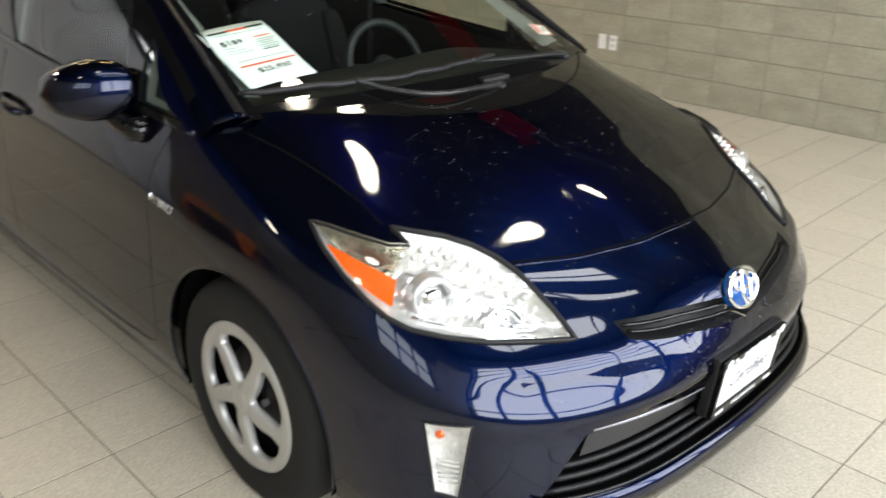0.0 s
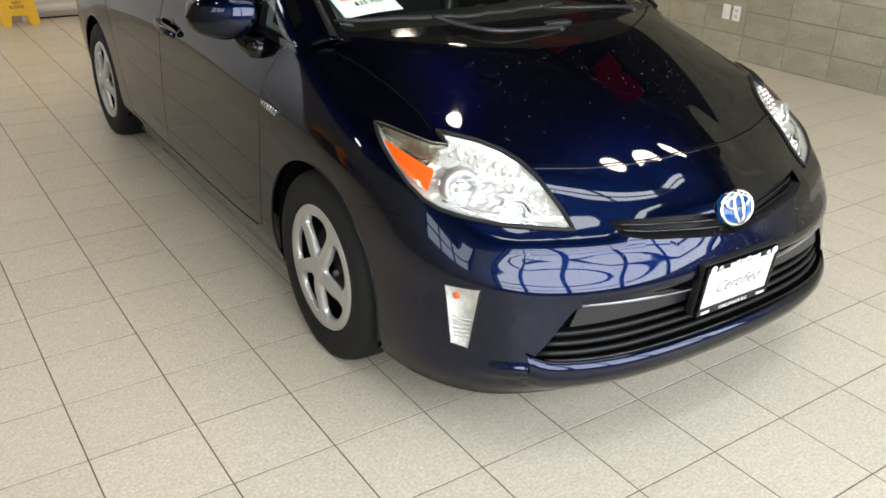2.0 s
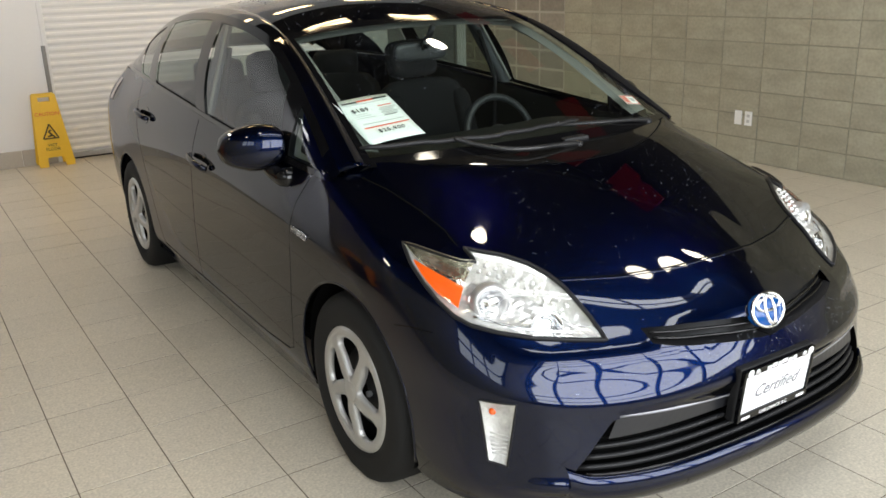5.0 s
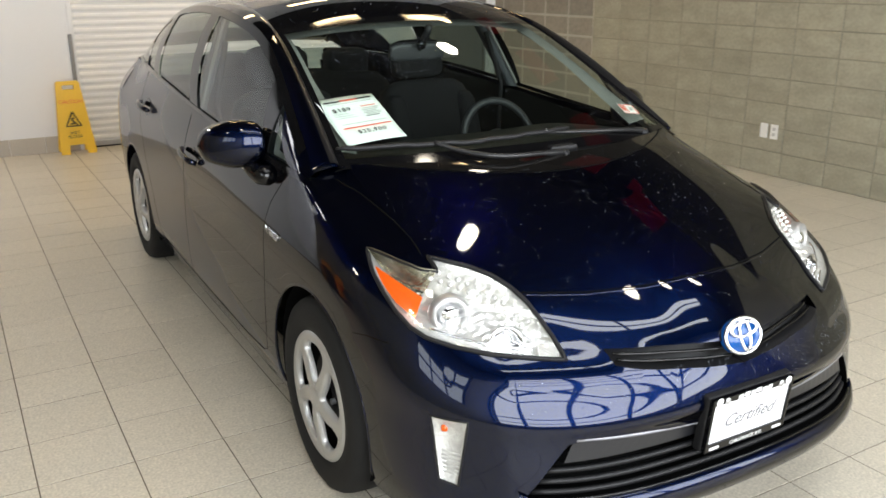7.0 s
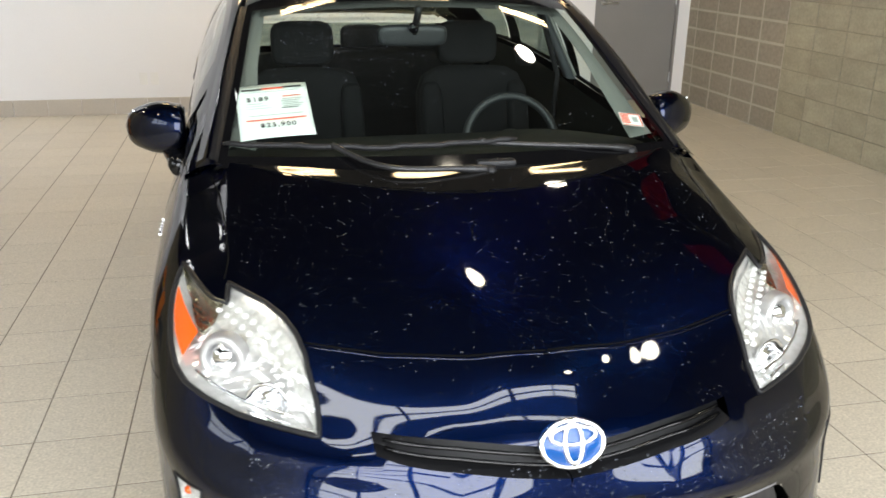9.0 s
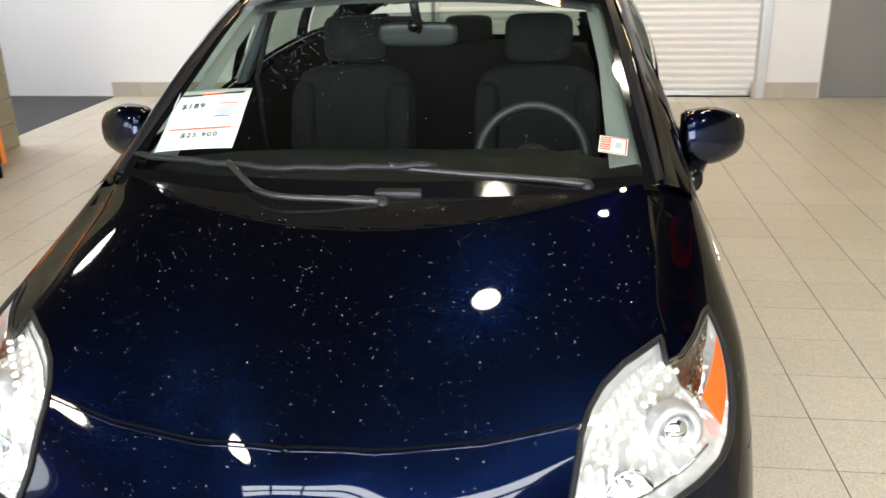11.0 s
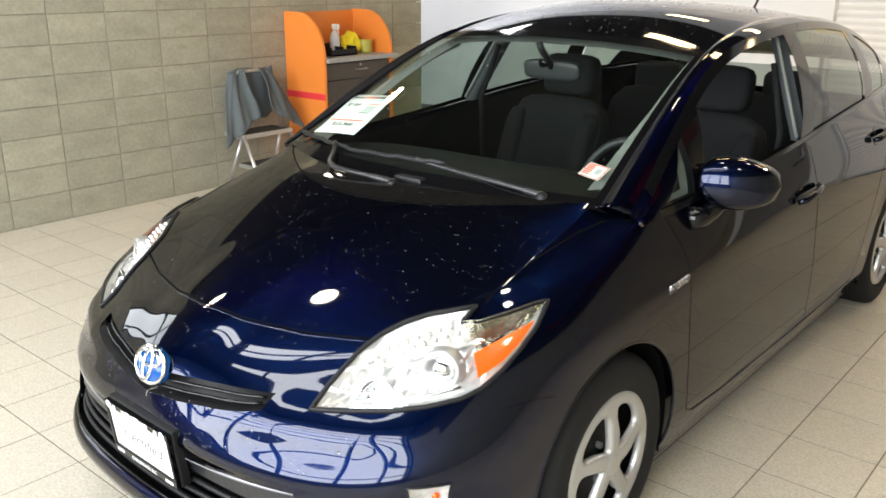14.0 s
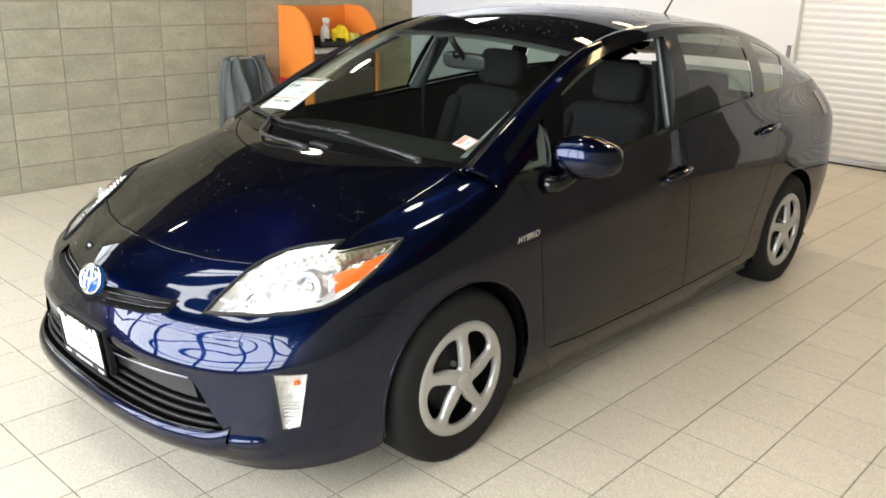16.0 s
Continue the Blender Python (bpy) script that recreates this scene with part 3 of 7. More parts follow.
def emit(pts, nrm, label_of, keep=None):
    """Splits a field of points into parts by label_of(centre) -> (part name, material), on both sides of the car."""
    r, c = pts.shape[:2]
    out = {}
    cen = (pts[:-1, :-1] + pts[1:, :-1] + pts[:-1, 1:] + pts[1:, 1:]) / 4
    for i in range(r - 1):
        for j in range(c - 1):
            if keep is not None and not (keep[i, j] and keep[i + 1, j] and keep[i, j + 1] and keep[i + 1, j + 1]):
                continue
            key = label_of(cen[i, j], i, j)
            if key:
                out.setdefault(key, []).append((i * c + j, i * c + j + 1, (i + 1) * c + j + 1, (i + 1) * c + j))
    flat, fn = pts.reshape(-1, 3), nrm.reshape(-1, 3)
    for (name, mat, whole), faces in out.items():
        used = sorted({k for f in faces for k in f})
        at = {k: n for n, k in enumerate(used)}
        v, n = flat[used], fn[used]
        f = [tuple(at[k] for k in q) for q in faces]
        v2, n2, f2 = v * (-1, 1, 1), n * (-1, 1, 1), [q[::-1] for q in f]
        if whole:  # one panel over the middle line
            put(name, np.vstack([v, v2]), f + [tuple(k + len(v) for k in q) for q in f2], M[mat], car, normals=np.vstack([n, n2]))
        else:
            put(name, v, f, M[mat], car, normals=n)
            put(name, v2, f2, M[mat], car, normals=n2)


u7, uend = KNOT[7], KNOT[-1]
front_u, side_u = np.linspace(0, u7, 190), np.linspace(u7, uend, 190)
front, front_v = body_grid(front_u, 9, 16)
side, side_v = body_grid(side_u, 6, 12)
# ease the hood and the shoulder of the wings
ease = np.clip((front_v - 4.75) / 0.6, 0, 1) * np.clip((7.95 - front_v) / 0.5, 0, 1)
ease = 0.25 * ease[:, None, None] * np.clip((len(front_u) - 1 - np.arange(len(front_u))) / 12, 0, 1)[None, :, None]
for _ in range(45):
    wide = np.concatenate([front[:, 1:2] * (-1, 1, 1), front, front[:, -1:]], 1)
    tall = np.concatenate([front[:1], front, front[-1:]], 0)
    front = front + ease * (wide[:, :-2] + wide[:, 2:] + tall[:-2] + tall[2:] - 4 * front)
# the wings fall away from a crest along the hood's joint
fall = np.clip((front[..., 0] - 0.662) / 0.146, 0, 1)
fall = np.sin(np.pi * fall**0.72) * np.clip((front[..., 1] - 0.60) / 0.12, 0, 1) * np.clip((1.11 - front[..., 1]) / 0.09, 0, 1)
fall *= np.clip((front[..., 2] - 0.76) / 0.06, 0, 1)
front = front - 0.0095 * fall[..., None] * (0, 0, 1)
# the nose swells a little behind the badge
swell = np.clip((0.21 - front[..., 0]) / 0.11, 0, 1)
swell = 0.0065 * swell**2 * (3 - 2 * swell) * np.exp(-(((front[..., 2] - 0.768) / np.where(front[..., 2] > 0.768, 0.10, 0.042)) ** 2)) * (front[..., 1] < 0.6)
front = front + swell[..., None] * (0, -0.55, 0.83)
front_n, side_n = normals_of(front), normals_of(side)

# everything that lies on the skin is laid onto this smooth surface
from mathutils.bvhtree import BVHTree

_v, _f = grid(front)
_v2, _f2 = grid(side)
SKIN = BVHTree.FromPolygons([tuple(p) for p in np.vstack([_v, _v2])], _f + [[k + len(_v) for k in q] for q in _f2])


def skin(p, way, lift=0.0):
    """The place where a ray from p along way meets the skin, lifted off it, and the skin's outward normal."""
    p = Vector(p)
    p.x = max(p.x, 0.002) if abs(p.x) < 0.002 else p.x
    hit = SKIN.ray_cast(p, Vector(way).normalized())
    if hit[0] is None:
        hit = SKIN.find_nearest(Vector(p))
    n = hit[1] if hit[1].dot(Vector(way)) < 0 else -hit[1]
    return hit[0] + lift * n, n


def inside(x, y, poly):
    c, j = False, len(poly) - 1
    for i in range(len(poly)):
        (xi, yi), (xj, yj) = poly[i], poly[j]
        if (yi > y) != (yj > y) and x < (xj - xi) * (y - yi) / (yj - yi) + xi:
            c = not c
        j = i
    return c


# openings in the front skin
LOWER = [(0, .452), (.17, .458), (.33, .477), (.47, .480), (.52, .468), (.56, .415), (.622, .325), (.58, .318), (.43, .318), (.14, .318), (0, .318)]
SLOT = [(0, .658), (.12, .663), (.25, .671), (.383, .674), (.377, .644), (.33, .633), (.27, .624), (.11, .605), (0, .596)]
HL_UP = [(.474, .178, .654), (.479, .234, .700), (.489, .280, .735), (.497, .323, .764), (.513, .374, .790), (.540, .424, .812), (.580, .474, .829), (.660, .558, .846), (.659, .530, .834), (.660, .500, .820), (.690, .528, .821), (.720, .590, .831), (.750, .668, .842), (.767, .708, .845)]
HL_LOW = [(.474, .178, .654), (.546, .218, .659), (.636, .276, .667), (.703, .333, .679), (.751, .392, .692), (.772, .440, .708), (.783, .500, .735), (.787, .565, .768), (.783, .635, .803), (.767, .708, .845)]
FOG = [(.773, .331, .517), (.707, .257, .519), (.735, .260, .338), (.774, .293, .345)]


class Cut:
    """An outline on the skin, seen along a direction, with its plane's axes."""

    def __init__(self, way, outline):
        self.way = Vector(way).normalized()
        self.a = self.way.cross(Vector((0, 0, 1))).normalized()
        self.b = self.a.cross(self.way)
        self.poly = [(Vector(p).dot(self.a), Vector(p).dot(self.b)) for p in outline]

    def flat(self, p):
        p = Vector(p)
        return p.dot(self.a), p.dot(self.b)

    def on_skin(self, q, lift=0.0):
        return skin(self.a * q[0] + self.b * q[1] - self.way * 3.0, self.way, lift)

    def nearest(self, q):
        best = None
        for (ax, ay), (bx, by) in zip(self.poly, self.poly[1:] + self.poly[:1]):
            l2 = (bx - ax) ** 2 + (by - ay) ** 2
            t = 0 if l2 < 1e-12 else min(1, max(0, ((q[0] - ax) * (bx - ax) + (q[1] - ay) * (by - ay)) / l2))
            p = (ax + t * (bx - ax), ay + t * (by - ay))
            d = math.hypot(p[0] - q[0], p[1] - q[1])
            if best is None or d < best[0]:
                best = (d, p)
        return best

    def carve(self, pts, keep):
        """Takes the points inside the outline out of a field, and draws their neighbours onto it."""
        r, c = pts.shape[:2]
        P = pts.reshape(-1, 3)
        fx, fy = P @ np.array(self.a), P @ np.array(self.b)
        lo, hi = np.min(self.poly, 0) - 0.05, np.max(self.poly, 0) + 0.05
        face = P @ np.array(self.way)
        deep = np.mean([self.on_skin(q)[0].dot(self.way) for q in self.poly]) + 0.35
        hits = np.nonzero((fx > lo[0]) & (fx < hi[0]) & (fy > lo[1]) & (fy < hi[1]) & (face < deep))[0]
        gone = set()
        for k in hits:
            if inside(fx[k], fy[k], self.poly):
                gone.add(int(k))
        for k in gone:
            i, j = divmod(k, c)
            keep[i, j] = False
        for k in gone:
            i, j = divmod(k, c)
            for di in (-1, 0, 1):
                for dj in (-1, 0, 1):
                    a, b = i + di, j + dj
                    if 0 <= a < r and 0 <= b < c and keep[a, b] and a * c + b not in gone:
                        q = (fx[a * c + b], fy[a * c + b])
                        d, near = self.nearest(q)
                        if d < 0.03:
                            pts[a, b] = self.on_skin(near)[0]


CUT_LOWER = Cut((0, 1, 0), [(x, 0, z) for x, z in LOWER[1:-1]] + [(-x, 0, z) for x, z in LOWER[1:-1]][::-1])
CUT_SLOT = Cut((0, 1, 0), [(x, 0, z) for x, z in SLOT])
CUT_LIGHT = Cut((-0.62, 0.70, -0.35), HL_LOW + HL_UP[-2:0:-1])
CUT_FOG = Cut((-0.6, 0.8, 0), FOG)


HOOD_END = [(0, .775), (.12, .783), (.24, .812), (.36, .862), (.46, .926), (.56, 1.0), (.66, 1.090), (.70, 1.13)]


def hood_end(x):
    """How far back the hood reaches at a distance from the middle line."""
    return float(np.interp(abs(x), [p[0] for p in HOOD_END], [p[1] for p in HOOD_END]))


def front_label(c, i, j):
    x, y, z = c
    v = front_v[i]
    if z > 0.93 and x < 0.70 and y > hood_end(x):
        return ("cowl_band", "cowl_gloss", True)
    if v >= 5 and (x < 0.64 or y > 0.55) and y > 0.0:
        seam = 0.665 + 0.05 * (y - 0.55) / 0.5 if v < 6.8 else 0.70
        if v > 5.02 and x < seam:
            return ("hood", "paint", True)
    # shade under the nose put into the colour: the bumper's foot is black
    if y < 0.56 and z < 0.188:
        return ("front_valance", "black_plastic", True)
    if y < 0.56 and not (z > 0.66 and x > 0.62 and y > 0.5):
        return ("front_bumper", "paint", True)
    return ("front_fender", "paint", False)


def side_label(c, i, j):
    x, y, z = c
    if y < 1.30 - 0.10 * max(0.0, (z - 0.35)) and y < 1.32:
        return ("front_fender", "paint", False)
    if z < 0.262 and y < 3.4:
        return ("rocker_panel", "paint", False)
    if y < 2.42 - 0.06 * (z - 0.4):
        return ("front_door", "paint", False)
    r = math.hypot(y - WHEELS[1][0], z - WHEELS[1][1])
    if y < 3.42 and r > 0.43:
        return ("rear_door", "paint", False)
    if y > 4.2 and z > 0.955 and x < 0.57:
        return ("lower_rear_window", "rear_tint", True)
    if y > 4.12:
        return ("rear_bumper", "paint", True)
    return ("rear_quarter_panel", "paint", False)


keep_f, keep_s = cut_arches(front), cut_arches(side)
for cut in (CUT_LOWER, CUT_SLOT, CUT_LIGHT, CUT_FOG):
    cut.carve(front, keep_f)
emit(front, front_n, front_label, keep_f)
emit(side, side_n, side_label, keep_s)

# ---- greenhouse ----
BELT = spline([1.10, 1.2, 1.5, 2.0, 2.75, 3.25, 3.6, 3.95, 4.25], [(.79, .95), (.797, .955), (.808, .970), (.818, 1.003), (.812, 1.064), (.785, 1.088), (.748, 1.095), (.705, 1.10), (.655, 1.10)])
DRIP = spline([1.10, 1.45, 1.80, 2.2, 2.7, 3.2, 3.6, 4.0, 4.25], [(.755, .962), (.698, 1.168), (.648, 1.335), (.640, 1.418), (.636, 1.440), (.632, 1.400), (.62, 1.318), (.60, 1.205), (.585, 1.135)])
EDGE_Y = [1.06, 1.45, 1.86, 2.2, 2.7, 3.2, 3.6, 4.0, 4.25]
EDGE = spline(EDGE_Y, [(.688, 1.06, .995), (.635, 1.45, 1.185), (.590, 1.86, 1.360), (.565, 2.2, 1.433), (.56, 2.7, 1.456), (.555, 3.2, 1.420), (.55, 3.6, 1.345), (.545, 4.0, 1.236), (.54, 4.25, 1.150)])
RIDGE = spline(EDGE_Y, [(0, .93, 1.005), (0, 1.345, 1.211), (0, 1.79, 1.405), (0, 2.12, 1.494), (0, 2.6, 1.509), (0, 3.1, 1.474), (0, 3.6, 1.388), (0, 4.05, 1.262), (0, 4.28, 1.165)])


def roof_at(s, a, lift=0.0):
    """The upper skin: s along the car, a from -1 to 1 across it."""
    s, a = np.broadcast_arrays(np.asarray(s, float), np.asarray(a, float))
    e, c = EDGE(s.ravel()), RIDGE(s.ravel())
    b = np.abs(a.ravel())[:, None]
    w = np.hstack([b, b**2, b**2.3])
    p = c + (e - c) * w
    p[:, 0] *= np.sign(a.ravel())
    return p.reshape(s.shape + (3,)) + (0, 0, lift)


def side_at(y, v, lift=0.0):
    """The side of the greenhouse: y along the car, v from belt (0) to drip rail (1)."""
    y, v = np.broadcast_arrays(np.asarray(y, float), np.asarray(v, float))
    b, d = BELT(y.ravel()), DRIP(y.ravel())
    t = v.ravel()[:, None]
    xz = b + (d - b) * t
    bow = 0.10 * np.clip(d[:, 1] - b[:, 1], 0, 0.4) * (4 * t[:, 0] * (1 - t[:, 0]))
    return np.stack([xz[:, 0] + bow + lift, y.ravel(), xz[:, 1]], -1).reshape(y.shape + (3,))


def both(name, field, mat, parent=car, label="", thick=0.0, shade=True):
    """A field of points as a panel on each side of the car."""
    for s in (1, -1):
        p = np.array(field) * (s, 1, 1)
        n = normals_of(p) * s
        v, f = grid(p, s < 0)
        ob = put(name, v, f, M[mat], parent, label, normals=n.reshape(-1, 3))
        ob.visible_shadow = shade
        if thick:
            m = ob.modifiers.new("thick", "SOLIDIFY")
            m.thickness, m.offset = thick, -1
    return ob


def field(fn, s, t):
    a, b = np.meshgrid(s, t)
    return fn(a, b)


lin = np.linspace
# windscreen, roof, rear glass
def whole(name, s, mat, a0=-1.0, a1=1.0, n=41, lift=0.0, label=""):
    p = field(lambda x, y: roof_at(y, x, lift), lin(a0, a1, n), s)
    v, f = grid(p)
    return put(name, v, f, M[mat], car, label, normals=normals_of(p).reshape(-1, 3))


M["screen"] = pane_glass("screen", (0.80, 0.90, 0.84))
whole("windscreen", lin(1.10, 1.835, 30), "screen", -0.965, 0.965, label="clear windscreen speckled with rain drops").visible_shadow = False
whole("roof", lin(1.885, 3.05, 50), "paint")
whole("windscreen_border", lin(1.835, 1.885, 4), "black_gloss")
whole("windscreen_foot", lin(1.055, 1.10, 4), "black_gloss", label="black band at the foot of the windscreen")
whole("rear_glass", lin(3.05, 4.0, 30), "rear_tint", -0.97, 0.97).visible_shadow = False
whole("spoiler", lin(4.0, 4.25, 10), "paint")
for a in (1, -1):
    whole("screen_edge", lin(1.06, 1.885, 30), "black_gloss", 0.965 * a, 1.0 * a, 4)
    whole("rear_glass_edge", lin(3.05, 4.0, 30), "black_gloss", 0.97 * a, 1.0 * a, 4)
# pillars between windscreen edge and drip rail
ys = lin(1.06, 4.25, 120)


def pillar_at(y, t):
    y, t = np.broadcast_arrays(y, t)
    s = y.ravel()
    low = s + 0.065 * np.clip(1 - (s - 1.06) / 0.39, 0, 1)
    e, d = EDGE(s), DRIP(low)
    d3 = np.stack([d[:, 0], low, d[:, 1]], -1)
    w = t.ravel()[:, None]
    p = e + (d3 - e) * w
    bow = (0.008 + 0.014 * np.exp(-(((s - 1.45) / 0.32) ** 2))) * np.sin(np.pi * w[:, 0] ** 0.62)
    p += bow[:, None] * (0.30, -0.28, 0.92)
    return p.reshape(y.shape + (3,))


cols = lin(0, 1, 13) ** 1.3
feet = np.array([RAIL_AT[8](np.array([KNOT[5] + (KNOT[7] - KNOT[5]) * (0.30 + 0.70 * t)]))[0] for t in cols]) - (0, 0.002, 0.004)
rail = field(lambda a, b: pillar_at(a, b), ys, cols)
mid = feet + 0.5 * (rail[:, 0] - feet) + (0, -0.004, 0.004)
both("roof_rail", np.concatenate([feet[:, None], mid[:, None], rail], 1), "paint")
ym = lin(1.075, 1.86, 50)
both("screen_moulding", field(lambda a, b: pillar_at(a, b) + (0.0006, -0.0007, 0.002), ym, lin(0, 0.30, 6)), "black_satin", label="black moulding along the windscreen")

# side windows: lower limit, upper limit as heights above belt and under drip rail
V0, FRAME = 0.020, 0.028


def window_v(y):
    h = np.maximum(DRIP(y)[:, 1] - BELT(y)[:, 1], 0.02)
    return np.clip(V0 / h, 0, 0.45), np.clip(1 - FRAME / h, 0.46, 1)


def window_field(y_lo0, y_lo1, y_hi0, y_hi1, nu=14, nv=10, lift=0.0):
    """A pane between slanting front and back edges, given as y at the bottom and at the top."""
    out = []
    for t in lin(0, 1, nv):
        y = lin(y_lo0 + (y_lo1 - y_lo0) * t, y_hi0 + (y_hi1 - y_hi0) * t, nu)
        v0, v1 = window_v(y)
        out.append(side_at(y, v0 + (v1 - v0) * t, lift))
    return np.array(out)


W_EDGES = [(1.235, 1.435, 1.425, 1.46), (1.455, 1.60, 2.26, 2.385), (2.385, 2.50, 3.09, 3.125), (3.25, 3.25, 3.53, 3.70)]
names = ["quarter_window", "front_window", "rear_window", "rear_quarter_window"]
for (a, b, c, d), nm in zip(W_EDGES, names):
    fld = window_field(a, b, c, d, lift=-0.006)
    if nm == "front_window":  # the driver's pane is wound down
        p = fld * (-1, 1, 1)
        v, f = grid(p, True)
        put(nm, v, f, M["tinted"], car, normals=-normals_of(p).reshape(-1, 3)).visible_shadow = False
    else:
        both(nm, fld, "tinted" if nm == "quarter_window" else "side_tint", shade=False)
qa, qb, qc, qd = W_EDGES[0]
for y_lo, y_hi, y_lo2, y_hi2, v_top in ((qc - 0.040, qd - 0.040, qc + 0.004, qd + 0.004, 1.0), (qa, qb, qc + 0.004, qd + 0.004, 0.17)):
    rows_ = []
    for t in lin(0, v_top, 8):
        y = lin(y_lo + (y_hi - y_lo) * t, y_lo2 + (y_hi2 - y_lo2) * t, 6)
        v0, v1 = window_v(y)
        rows_.append(side_at(y, v0 + (v1 - v0) * t, -0.026))
    both("pane_trim", np.array(rows_), "trim_light", label="pale grey inner trim of the small pane")
for y0, y1, mat in ((1.12, 1.225, "paint"), (1.225, 4.2, "black_gloss")):
    yy = lin(y0, y1, 140 if y1 > 2 else 10)
    both("belt_trim" if y1 > 2 else "door_corner", np.array([side_at(yy, window_v(yy)[0] * t, 0.002) for t in lin(0, 1, 4)]), mat)
    both("drip_frame" if y1 > 2 else "door_corner", np.array([side_at(yy, window_v(yy)[1] + (1 - window_v(yy)[1]) * t, 0.0) for t in lin(0, 1, 4)]), mat)
gaps = [((1.12, 1.12), W_EDGES[0][:2]), (W_EDGES[0][2:], W_EDGES[1][:2]), (W_EDGES[1][2:], W_EDGES[2][:2]), (W_EDGES[2][2:], W_EDGES[3][:2]), (W_EDGES[3][2:], (4.2, 4.2))]
for n, ((a, b), (c, d)) in enumerate(gaps):
    both("pillar_cover" if n < 4 else "rear_pillar", window_field(a, b, c, d, nu=8 if n < 4 else 40, lift=0.0), "black_gloss" if 0 < n < 4 else "paint")

# ---- black inner body, floor pan, wheel housings ----
for s in (1, -1):
    for wy, wz in WHEELS:
        rr = ARCH + 0.008
        arc = [radians(-20 + 220 * k / 48) for k in range(49)]
        fl = [[(s * x, wy + q * math.cos(a), wz + q * math.sin(a)) for a in arc] for x, q in ((0.52, 0.0), (0.52, rr), (0.835, rr))]
        v, f = grid(fl, s < 0)
        put("wheel_housing", v, f, M["void"], car, "black wheel arch liner")
        pts = []
        for k in range(61):
            a = radians(-16 + 212 * k / 60)
            y, z = wy + (ARCH + 0.004) * math.cos(a), wz + (ARCH + 0.004) * math.sin(a)
            p, _ = skin((2.0, y, z), (-1, 0, 0), -0.004)
            pts.append((s * p.x, y, z))
        part("arch_lip", tube(pts, 0.0055, 8), M["paint"], car, "", True)
part("floor_pan", box((-0.60, 0.45, 0.19), (0.60, 4.2, 0.24)), M["void"], car)
part("bulkhead", box((-0.55, 0.36, 0.24), (0.55, 0.40, 0.70)), M["void"], car)

# ---- wheels ----
M["cover"] = material("cover", (0.50, 0.50, 0.49), 0.36, metal=0.65, scale=300, vary=0.06, stain=0.06, stain_scale=8)


def cover_height(r):
    """How far the wheel cover stands out at a radius."""
    return 0.006 + 0.016 * math.cos(min(r / 0.205, 1.0) * 1.45) - (0.012 * math.exp(-((r - 0.0) / 0.03) ** 2))


